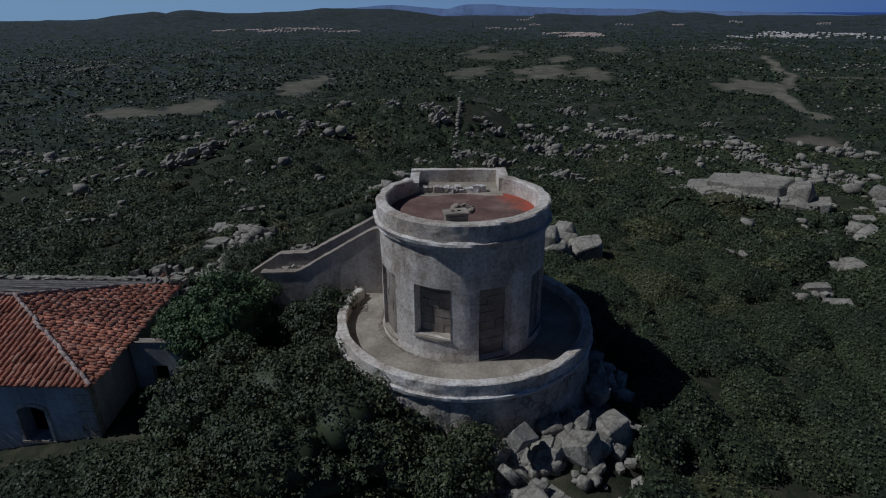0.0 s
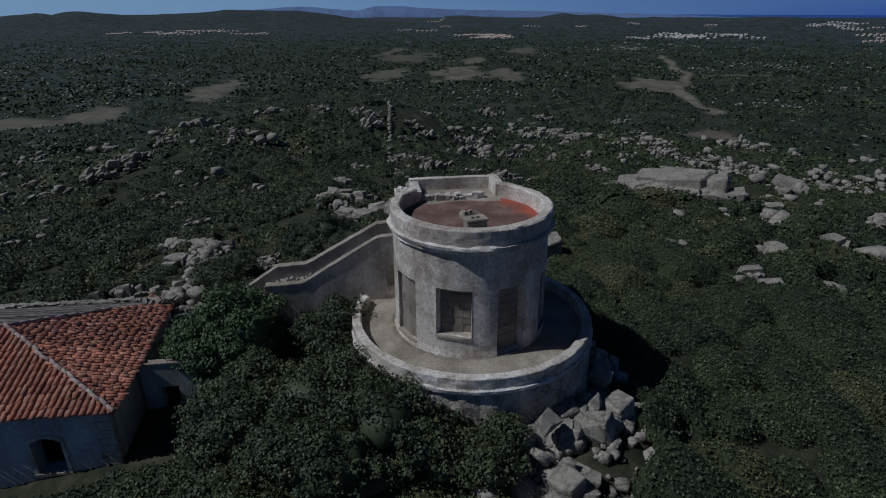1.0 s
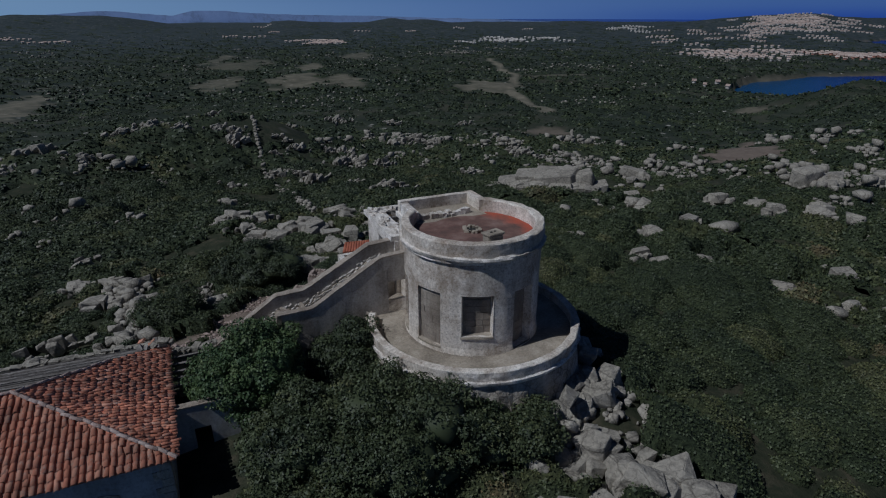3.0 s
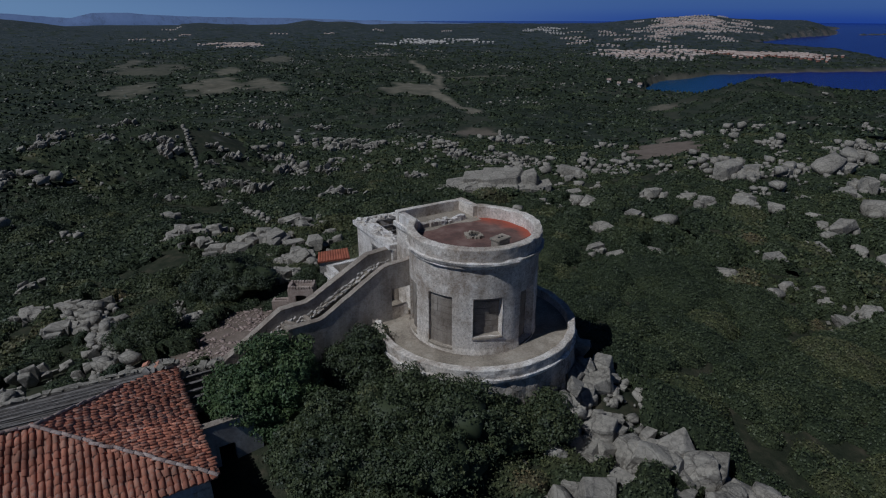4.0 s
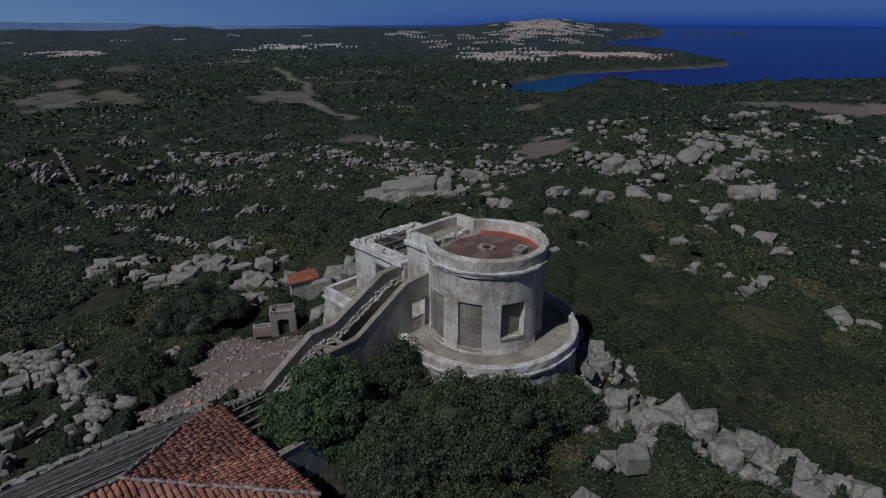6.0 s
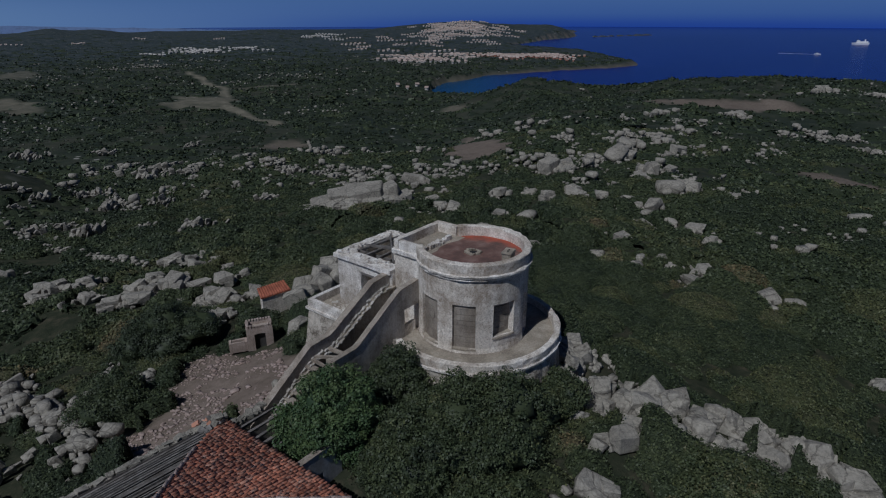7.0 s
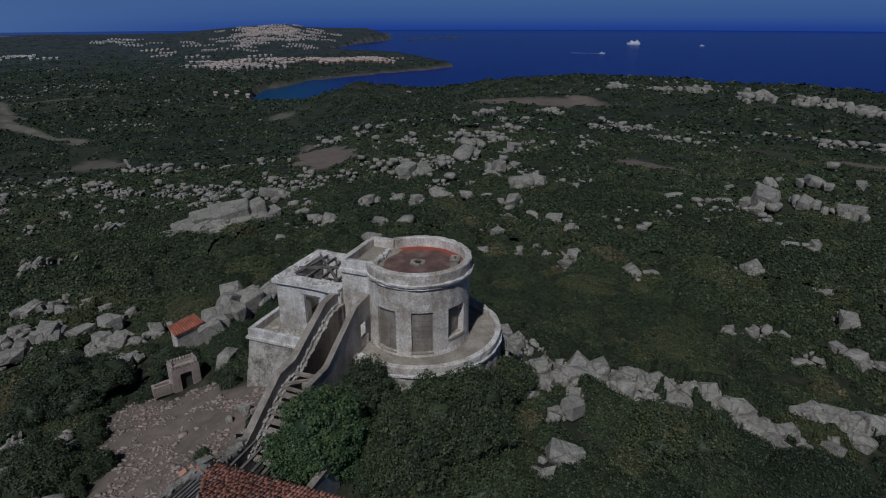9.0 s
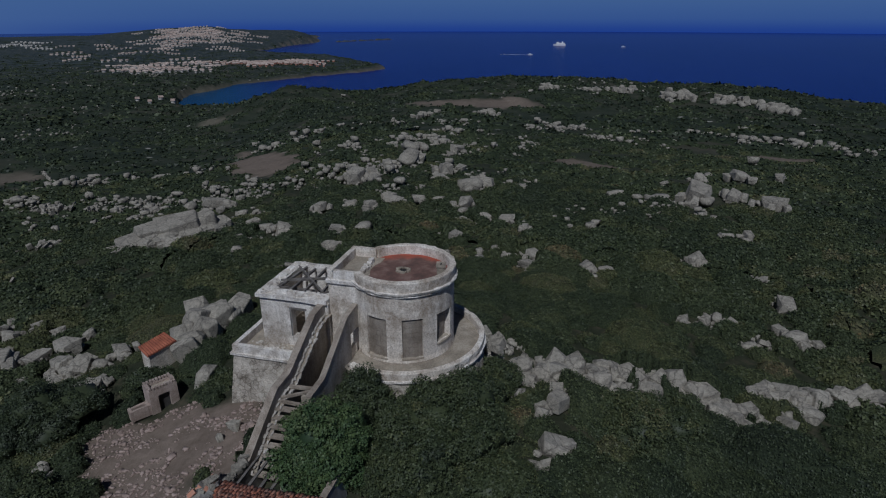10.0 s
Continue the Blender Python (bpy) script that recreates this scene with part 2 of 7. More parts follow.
def canopy_material():
    """The body of the scrub: twigs and leaf clumps, darkened for the shade under the leaves, every bush of its own
    green.
    """
    m, n, l, b = material("scrub_body", 0.8)
    co = world_coords(n, l)
    a = n.new("ShaderNodeAttribute")
    a.attribute_name = "tint"
    clump, twig = noise_node(n, l, 9.0, 5, 0.7, co), noise_node(n, l, 1.1, 6, 0.7, co)
    # darker than the leaves: shade inside the bushes put into the colour
    c = ramp_node(n, l, clump, [(0.36, (0.018, 0.023, 0.013)), (0.5, (0.040, 0.049, 0.027)), (0.64, (0.068, 0.080, 0.043))])
    c = mix_node(n, l, 0.7, c, ramp_node(n, l, twig, [(0.36, (0.62, 0.66, 0.66)), (0.52, (1.0, 1.0, 1.0)), (0.66, (1.3, 1.24, 1.1))]), "MULTIPLY")
    tint = ramp_node(n, l, a.outputs["Fac"], [(0.0, (0.66, 0.70, 0.66)), (0.06, (0.56, 0.62, 0.66)), (0.3, (0.76, 0.84, 0.76)), (0.6, (1.08, 1.10, 0.95)), (0.75, (1.45, 1.32, 1.05)), (0.88, (1.9, 1.55, 1.5)), (1.0, (2.5, 1.5, 1.45))])
    l.new(mix_node(n, l, 1.0, c, tint, "MULTIPLY"), b.inputs["Base Color"])
    b.inputs["Specular IOR Level"].default_value = 0.2
    bump_node(n, l, b, mix_node(n, l, 0.4, clump, twig), 1.0, 0.22)
    return m


CANOPY = canopy_material()
LEAF_DARK = leaves("dark_scrub_leaf", (0.042, 0.052, 0.027), (0.060, 0.072, 0.035), (0.088, 0.102, 0.048))
LEAF_BRIGHT = leaves("mastic_leaf", (0.042, 0.068, 0.030), (0.054, 0.087, 0.037), (0.072, 0.110, 0.046))
BARK = weathered("grey_bark", (0.22, 0.18, 0.14), (0.14, 0.11, 0.085), (0.08, 0.06, 0.05), 4.0, 0.5)


def sea_material():
    m, n, l, b = material("deep_blue_sea", 0.22)
    co = world_coords(n, l)
    c = ramp_node(n, l, noise_node(n, l, 0.004, 6, 0.6, world_coords(n, l, (0.35, 1.6, 1))), [(0.3, (0.004, 0.016, 0.150)), (0.7, (0.006, 0.020, 0.185))])
    a = n.new("ShaderNodeAttribute")
    a.attribute_name = "shallow"
    c = mix_node(n, l, a.outputs["Color"], c, (0.010, 0.055, 0.135))
    l.new(c, b.inputs["Base Color"])
    b.inputs["Specular IOR Level"].default_value = 0.03
    bump_node(n, l, b, noise_node(n, l, 0.25, 6, 0.7, co), 0.5, 0.6)
    return m


SEA_WATER = sea_material()
# the blue is distance haze put into the base colour
HAZY_HILL = weathered("haze_blue_hills", (0.14, 0.20, 0.36), (0.125, 0.185, 0.34), (0.11, 0.165, 0.31), 0.002, 0.0, 1.0, 0.0)


def low_sky_material():
    m, n, l, b = material("low_sky", 1.0)
    water, west, high = (n.new("ShaderNodeAttribute") for _ in range(3))
    water.attribute_name, west.attribute_name, high.attribute_name = "water", "west", "high"
    c = mix_node(n, l, west.outputs["Fac"], (0.085, 0.165, 0.42), (0.34, 0.50, 0.66))
    c = mix_node(n, l, mix_node(n, l, 1.0, high.outputs["Fac"], ramp_node(n, l, west.outputs["Fac"], [(0.3, (1, 1, 1)), (0.8, (0, 0, 0))]), "MULTIPLY"), c, (0.125, 0.225, 0.45))
    # far sea fading into haze, painted into the glow
    c = mix_node(n, l, water.outputs["Fac"], c, (0.040, 0.094, 0.40))
    e = n.new("ShaderNodeEmission")
    l.new(c, e.inputs["Color"])
    l.new(e.outputs[0], n["Material Output"].inputs["Surface"])
    return m


LOW_SKY = low_sky_material()
TOWN_WALL = weathered("town_plaster", (0.66, 0.63, 0.58), (0.50, 0.47, 0.43), (0.22, 0.20, 0.18), 0.25, 0.0, 0.9, 0.2)
TOWN_ROOF = weathered("town_roof", (0.60, 0.51, 0.45), (0.46, 0.36, 0.30), (0.26, 0.18, 0.15), 0.05, 0.0, 0.9, 0.2)
PINK_WALL = weathered("pink_town_plaster", (0.50, 0.27, 0.20), (0.42, 0.20, 0.14), (0.32, 0.14, 0.10), 0.05, 0.0, 0.9, 0.2)
WHITE_PAINT = weathered("white_ship_paint", (0.85, 0.85, 0.85), (0.8, 0.8, 0.8), (0.7, 0.7, 0.7), 0.2, 0.0, 0.5, 0.1)


# ---- the lie of the land ----
SEA = -50.0


def hash_noise(x, y, seed=0):
    """Smooth value noise in -1..1 on a unit lattice."""
    xi, yi = np.floor(x), np.floor(y)
    u, v = x - xi, y - yi
    u, v = u * u * (3 - 2 * u), v * v * (3 - 2 * v)

    def corner(a, b):
        s = np.sin(a * 127.1 + b * 311.7 + seed * 74.7) * 43758.5453
        return 2 * (s - np.floor(s)) - 1

    low = corner(xi, yi) * (1 - u) + corner(xi + 1, yi) * u
    high = corner(xi, yi + 1) * (1 - u) + corner(xi + 1, yi + 1) * u
    return low * (1 - v) + high * v


def fractal(x, y, seed=0, octaves=4):
    total, size = 0.0, 1.0
    for k in range(octaves):
        total = total + size * hash_noise(x * 2.0 ** k, y * 2.0 ** k, seed + 13 * k)
        size *= 0.5
    return total


def ease(a, b, x):
    t = np.clip((x - a) / (b - a), 0, 1)
    return t * t * (3 - 2 * t)


def polar(x, y):
    return np.hypot(x, y - 14), np.degrees(np.arctan2(x, y - 14))


def hill(x, y, cx, cy, s, h):
    return h * np.exp(-((x - cx) ** 2 + (y - cy) ** 2) / (2 * s * s))


def land_edge(r, az):
    """Metres by which a place lies inland (minus: out in the water), for the bay and the capes east of the hill."""
    near = np.interp(az, [-180, -70, -40, 49, 50.3, 51.2, 55, 57.5, 60, 75, 100, 112, 135, 180], [700, 900, 2430, 2430, 500, 486, 468, 520, 540, 500, 470, 450, 600, 700]) - r
    cape = np.minimum(r - np.interp(az, [49, 50.4, 51.6, 54.2, 56.7, 59.3, 62.5, 65.7, 68.4, 70.5], [380, 505, 570, 619, 667, 690, 731, 771, 801, 850]), np.interp(az, [57.3, 58.4, 60, 62, 64.8, 66.9, 69, 70.6], [2500, 1395, 1330, 1260, 1187, 1042, 940, 870]) - r)
    cape = np.minimum(cape, (70.7 - az) * 14)
    head = np.minimum(np.minimum(r - np.interp(az, [50, 58.2, 59.8, 61.9, 64, 64.5], [900, 1400, 1505, 1775, 1944, 2000]), 2900 - r), (64.4 - az) * 30)
    line = np.interp(az, [65, 71.5], [1970, 2265])
    reef = np.minimum(30 - np.abs(r - line), np.minimum((71.3 - az) * 30, (az - 65.4) * 30))
    return np.maximum(np.maximum(near, cape), np.maximum(head, reef)) + 7 * fractal(az * 0.9, r / 60, 5)


def ground(x, y):
    x, y = np.asarray(x, float), np.asarray(y, float)
    r, az = polar(x, y)
    north = np.interp(r, [0, 7, 12, 20, 26, 35, 52, 70, 100, 160, 210, 500, 950, 2000, 4000], [-0.7, -0.9, -2.1, -3.1, -3.8, -5.4, -8.4, -10.2, -13.5, -25, -31, -43, -42, -43, -43])
    east = np.interp(r, [0, 7, 12, 20, 26, 35, 52, 80, 110, 200, 330, 400, 470, 560, 900], [-0.7, -1.1, -2.1, -3.2, -3.8, -4.7, -6.2, -8.6, -11, -18.3, -17.4, -26, -46, -58, -60])
    w = ease(47, 68, az) * ease(175, 150, az)
    z = north * (1 - w) + east * w
    far = ease(60, 400, r)
    z = z + hill(x, y, -13, 14, 6, 1.3) + hill(x, y, 2, 99, 10, 6.0) + hill(x, y, -26, 86, 10, 4.8) + hill(x, y, -11, 93, 9, 3.0) + hill(x, y, 26.5, 50.5, 7, 0.7)
    z = z + hill(x, y, 3.3, 10.9, 1.5, 1.1) + hill(x, y, 2, 27, 3, 0.5) + hill(x, y, -3, 8, 4, 0.4)
    z = z + ease(6, 40, r) * (0.35 * fractal(x / 6, y / 6, 1) + 0.9 * ease(30, 120, r) * fractal(x / 28, y / 28, 2)) + far * 2.5 * fractal(x / 120, y / 120, 3)
    # the town's headland, the low hills on the skyline
    z = z + 46 * np.exp(-((az - 53.5) / 6.5) ** 2 - ((r - 2050) / 420) ** 2) + 9 * np.exp(-((az - 60.5) / 5) ** 2 - ((r - 1010) / 90) ** 2)
    az_sky = [-60, -35.4, -32.5, -30, -29, -27.8, -25.7, -24.8, -24, -23.1, -22.2, -20.9, -19, -16.7, -14.3, -12.4, -10.9, -8.4, -4.8, -2.75, -0.8, 0.9, 4, 7.8, 8.5, 10, 12.2, 12.6, 16.5, 17.5, 19.4, 20.7, 22.7, 24.6, 26, 31, 33.7, 35.8, 38.9, 42, 44.3, 47.6, 49.7, 53.2, 54.8, 56.4, 59.7, 62.1, 63.4, 64.2]
    el_sky = [-1.2, -1.2, -1.28, -1.33, -1.06, -0.86, -0.68, -0.6, -0.74, -0.53, -0.5, -0.65, -0.8, -0.78, -0.71, -0.64, -0.46, -0.53, -0.56, -0.81, -1.11, -1.36, -1.5, -1.5, -1.1, -1.04, -1.15, -1.29, -1.28, -1.11, -0.84, -1.04, -0.95, -1.24, -1.35, -1.37, -1.23, -1.08, -1.23, -1.53, -1.23, -0.88, -0.68, -0.47, -0.39, -0.62, -0.72, -0.73, -1.12, -1.7]
    skyline = 12 + 2070 * np.tan(np.radians(np.interp(az, az_sky, el_sky)))
    rise = np.where(r < 2070, np.exp(-((r - 2070) / 320) ** 2), np.exp(-((r - 2070) / 190) ** 2)) * ease(-75, -60, az) * ease(65, 63.5, az)
    z = z * (1 - rise) + (skyline + 1.0 * fractal(az / 0.8, r / 300, 14)) * rise
    # the crest of the eastern slope
    z = z + ease(170, 310, r) * np.interp(az, [40, 52, 57.4, 60, 62, 67.5, 70.5, 73, 77, 79.7, 81.5, 86.8, 90, 97, 101, 105, 108, 111, 130, 150], [0, -5, -9, -6, -7, -9.3, -6.2, -3.6, -0.4, 1.7, 2.4, 3.7, 3.9, 1.2, 1.4, -0.7, -1.5, -4.7, -6, -6]) * ease(520, 400, r)
    z = z + hill(x, y, -2.4, 26.0, 2.0, -0.32)
    z = z + 5 * np.exp(-((az - 40) / 6) ** 2 - ((r - 1700) / 300) ** 2)
    z = z + hill(x, y, 290, 190, 26, 9)
    edge = land_edge(r, az)
    z = np.where(r > 480, np.maximum(z, -46 + 3 * ease(20, 140, edge) + 1.2 * fractal(x / 50, y / 50, 6)), z)
    return np.where(r > 380, SEA - 6 + (z - SEA + 6) * ease(-10, 20, edge) + 0 * z, z)


# ---- mesh helpers ----
def put(name, verts, faces, mat, parent=None, label="", smooth=False):
    """One mesh object out of lists of places and faces."""
    me = bpy.data.meshes.new(name)
    me.from_pydata([tuple(v) for v in verts], [], [tuple(f) for f in faces])
    me.materials.append(mat)
    if smooth:
        me.polygons.foreach_set("use_smooth", [True] * len(me.polygons))
    me.update()
    ob = new(name, me)
    if parent is not None:
        ob.parent = parent
    return tagged(ob, label)


def part(name, bm, mat, parent=None, label=""):
    me = bpy.data.meshes.new(name)
    bmesh.ops.recalc_face_normals(bm, faces=bm.faces)
    bm.to_mesh(me)
    bm.free()
    me.materials.append(mat)
    ob = new(name, me)
    if parent is not None:
        ob.parent = parent
    return tagged(ob, label)


def tri_object(name, verts, tris, mat, attributes=None, parent=None, smooth=False):
    """A large mesh of triangles from arrays, with float attributes on its points."""
    me = bpy.data.meshes.new(name)
    me.vertices.add(len(verts))
    me.vertices.foreach_set("co", np.asarray(verts, np.float32).ravel())
    me.loops.add(3 * len(tris))
    me.loops.foreach_set("vertex_index", np.asarray(tris, np.int32).ravel())
    me.polygons.add(len(tris))
    me.polygons.foreach_set("loop_start", np.arange(0, 3 * len(tris), 3, dtype=np.int32))
    if smooth:
        me.polygons.foreach_set("use_smooth", np.ones(len(tris), bool))
    for key, values in (attributes or {}).items():
        me.attributes.new(key, "FLOAT", "POINT").data.foreach_set("value", np.asarray(values, np.float32))
    me.materials.append(mat)
    me.update(calc_edges=True)
    ob = new(name, me)
    if parent is not None:
        ob.parent = parent
    return ob


def box_into(bm, lo, hi, m=None, jitter=0.0, rng=None):
    """A box between two corners, moved by m, with corners knocked about."""
    vs = []
    for x in (lo[0], hi[0]):
        for y in (lo[1], hi[1]):
            for z in (lo[2], hi[2]):
                p = Vector((x, y, z))
                if jitter and rng:
                    p += Vector([rng.uniform(-jitter, jitter) for _ in range(3)])
                vs.append(bm.verts.new(m @ p if m is not None else p))
    for f in ((0, 1, 3, 2), (4, 6, 7, 5), (0, 4, 5, 1), (2, 3, 7, 6), (0, 2, 6, 4), (1, 5, 7, 3)):
        bm.faces.new([vs[i] for i in f])


def box(name, lo, hi, mat, parent=None, label="", bevel=0.02, m=None):
    bm = bmesh.new()
    box_into(bm, lo, hi, m)
    if bevel:
        bmesh.ops.bevel(bm, geom=list(bm.edges), offset=bevel, segments=2, affect="EDGES", profile=0.6)
    return part(name, bm, mat, parent, label)


def rough_up(bm, cuts, amount, seed, scale=2.0):
    """Splits the faces and pushes the points about, for worn masonry."""
    bmesh.ops.subdivide_edges(bm, edges=list(bm.edges), cuts=cuts, use_grid_fill=True)
    for v in bm.verts:
        d = noise.noise_vector(v.co * scale + Vector((seed, seed, seed)))
        v.co += d * amount


def ring(name, centre, rings, a0, a1, mat, parent=None, label="", steps=96, wobble=0.0, seed=0, closed_profile=True):
    """A profile of (radius, z) pairs swept about a vertical axis from bearing a0 to a1 (degrees from north, eastwards)."""
    full = abs(a1 - a0) >= 359.9
    k, verts, faces = len(rings), [], []
    n = steps if full else steps + 1
    for i in range(n):
        a = radians(a0 + (a1 - a0) * i / steps)
        for j, (r, z) in enumerate(rings):
            w = wobble * noise.noise(Vector((math.sin(a) * r * 3 + seed, math.cos(a) * r * 3, z * 3 + j * 0.37)))
            verts.append((centre[0] + (r + w) * math.sin(a), centre[1] + (r + w) * math.cos(a), z + w * 0.7))
    for i in range(steps):
        p, q = i * k, ((i + 1) % n) * k
        for j in range(k if closed_profile else k - 1):
            u = (j + 1) % k
            faces.append((p + j, p + u, q + u, q + j))
    if not full and closed_profile:
        faces.append(tuple(range(k)))
        faces.append(tuple(range((n - 1) * k, n * k))[::-1])
    ob = put(name, verts, faces, mat, parent, label)
    bm = bmesh.new()
    bm.from_mesh(ob.data)
    bmesh.ops.recalc_face_normals(bm, faces=bm.faces)
    bm.to_mesh(ob.data)
    bm.free()
    return ob


def empty(name, at, label, category, group="", kind=""):
    ob = new(name)
    ob.location = at
    return tagged(ob, label, category, group, kind)


def settle(root):
    """Keeps the parts, built in place, where they are under a root that stands at its own base."""
    for o in root.children:
        o.matrix_parent_inverse = Matrix.Translation(-root.location)
    return root


# ---- ground, sea, far country ----
# middle, half length, half width, turn, how bare
FIELDS = [(-88, 405, 13, 85, 4, 0.75), (-120, 288, 12, 19, 12, 0.7), (-146, 270, 18, 10, -18, 0.7), (-318, 552, 9, 46, 0, 0.6), (28, 485, 17, 46, -18, 0.6), (78, 465, 22, 64, -14, 0.7), (112, 455, 13, 55, -8, 0.65), (112, 578, 13, 46, -14, 0.75), (42, 730, 11, 60, -12, 0.5), (190, 690, 20, 46, -24, 0.5), (190, 362, 22, 44, -20, 0.75), (290, 436, 36, 9, -10, 0.5), (118, 182, 9, 20, -30, 0.6), (92, 147, 6, 9, -30, 0.5), (100, 84, 34, 7.5, 36, 0.85), (225, 52, 15, 30, -12, 0.8), (247, 202, 7, 13, -40, 0.6), (91, 8, 5.5, 10, -40, 0.75), (116, -32, 6, 12, 40, 0.7), (60, 640, 40, 50, 0, 0.4)]


def bareness(x, y):
    bare = np.zeros_like(x)
    wob = 0.7 * fractal(x / 14, y / 14, 8, 6) + 0.3 * fractal(x / 3.2, y / 3.2, 10)
    for cx, cy, sx, sy, turn, s in FIELDS:
        c, n = math.cos(radians(turn)), math.sin(radians(turn))
        d = np.hypot(((x - cx) * c + (y - cy) * n) / sx, ((y - cy) * c - (x - cx) * n) / sy) + 0.55 * wob
        bare = np.maximum(bare, s * ease(1.15, 0.7, d))
    # one cart track across the valley
    track = np.abs(x - np.interp(y, [150, 231, 272, 307, 345, 399, 462, 527, 600], [110, 149, 166, 178, 194, 232, 266, 291, 316]) - 3 * hash_noise(y / 20, y * 0, 3))
    bare = np.maximum(bare, ease(5.0, 2.5, track) * (y > 225) * (y < 605))
    # the trodden yard between the stair and the hut, the worn tip below the rocks
    yard = np.hypot((x + 5.4) / 3.4, (y - 22.9) / 4.7) + 0.25 * fractal(x / 1.5, y / 1.5, 9)
    yard = np.minimum(yard, np.hypot((x + 8.4) / 2.6, (y - 22.0) / 3.0) + 0.3 * fractal(x / 1.3, y / 1.3, 12))
    return np.maximum(bare, ease(1.15, 0.75, yard))


def build_ground():
    # bearings close together over the country in view, wide apart behind
    az = np.radians(np.concatenate([np.arange(-180, -60, 3.0), np.arange(-60, 125, 0.5), np.arange(125, 180, 3.0)]))
    radii = np.concatenate([np.linspace(0.4, 40, 100), np.geomspace(40.4, 420, 110), np.geomspace(424, 1200, 110), np.geomspace(1206, 3900, 70)])
    a, r = np.meshgrid(az, radii)
    x, y = r * np.sin(a), 14 + r * np.cos(a)
    z = ground(x, y)
    n, k = len(az), len(radii)
    verts = np.stack([x, y, z], -1).reshape(-1, 3)
    i, j = np.meshgrid(np.arange(k - 1), np.arange(n), indexing="ij")
    p, q = (i * n + j).ravel(), (i * n + (j + 1) % n).ravel()
    tris = np.concatenate([np.stack([p, q, p + n], 1), np.stack([q, q + n, p + n], 1)])
    centre = len(verts)
    verts = np.vstack([verts, [[0, 14, float(ground(0.0, 14.0))]]])
    fan = np.arange(n)
    tris = np.vstack([tris, np.stack([fan, np.full(n, centre), (fan + 1) % n], 1)])
    vx, vy = verts[:, 0], verts[:, 1]
    rr = np.hypot(vx, vy - 14)
    shore = np.exp(-(land_edge(rr, np.degrees(np.arctan2(vx, vy - 14))) / 11) ** 2) * (rr > 430)
    bare = np.maximum(bareness(vx, vy), 0.75 * shore)
    deg = np.degrees(np.arctan2(vx, vy - 14))
    # weight of the painted haze: grows with distance, sooner in the west
    far_haze = np.maximum(ease(500, 1100, rr), ease(0, -30, deg) * ease(150, 420, rr))
    ob = tri_object("ground", verts, tris, GROUND, {"bare": bare, "distance": ease(30, 130, rr), "far_haze": far_haze, "olive": ease(170, 280, rr) * ease(62, 48, deg)}, smooth=True)
    return tagged(ob, "hilly ground of dark scrub, bare soil and fields", "ground", kind="structure")


def build_sea():
    az = np.radians(np.arange(0, 360, 1.5))
    radii = np.array([380, 480, 540, 600, 680, 760, 900, 1200, 1900, 2300, 2600, 2900, 3200, 3500, 3750, 3955.0])
    a, r = np.meshgrid(az, radii)
    x, y = r * np.sin(a), 14 + r * np.cos(a)
    z = np.full_like(x, SEA)
    n, k = len(az), len(radii)
    verts = np.stack([x, y, z], -1).reshape(-1, 3)
    i, j = np.meshgrid(np.arange(k - 1), np.arange(n), indexing="ij")
    p, q = (i * n + j).ravel(), (i * n + (j + 1) % n).ravel()
    tris = np.concatenate([np.stack([p, q, p + n], 1), np.stack([q, q + n, p + n], 1)])
    deg = np.degrees(np.arctan2(verts[:, 0], verts[:, 1] - 14))
    rr = np.hypot(verts[:, 0], verts[:, 1] - 14)
    shallow = ease(62, 54, deg) * (rr < 720)
    ob = tri_object("sea", verts, tris, SEA_WATER, {"shallow": shallow})
    return tagged(ob, "deep blue sea, paler in the bay", "water", kind="structure")


build_ground()
build_sea()


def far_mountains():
    """A range beyond the land, on the skyline to the north, blue with painted-on haze."""
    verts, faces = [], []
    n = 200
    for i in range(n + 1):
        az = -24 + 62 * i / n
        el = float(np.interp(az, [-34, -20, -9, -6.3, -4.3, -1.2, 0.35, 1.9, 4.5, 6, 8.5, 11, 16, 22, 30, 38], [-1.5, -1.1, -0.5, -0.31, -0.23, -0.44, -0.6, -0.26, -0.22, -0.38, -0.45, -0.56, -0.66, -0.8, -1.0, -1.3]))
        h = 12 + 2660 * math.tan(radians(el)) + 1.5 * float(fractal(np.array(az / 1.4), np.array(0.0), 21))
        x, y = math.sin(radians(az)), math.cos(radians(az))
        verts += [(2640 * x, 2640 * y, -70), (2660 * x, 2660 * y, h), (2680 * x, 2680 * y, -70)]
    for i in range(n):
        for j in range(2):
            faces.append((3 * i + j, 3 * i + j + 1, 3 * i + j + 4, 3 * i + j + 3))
    ob = put("backdrop", verts, faces, HAZY_HILL, smooth=True)
    tagged(ob, "distant mountain range on the skyline, painted haze blue", "mountains", kind="structure")


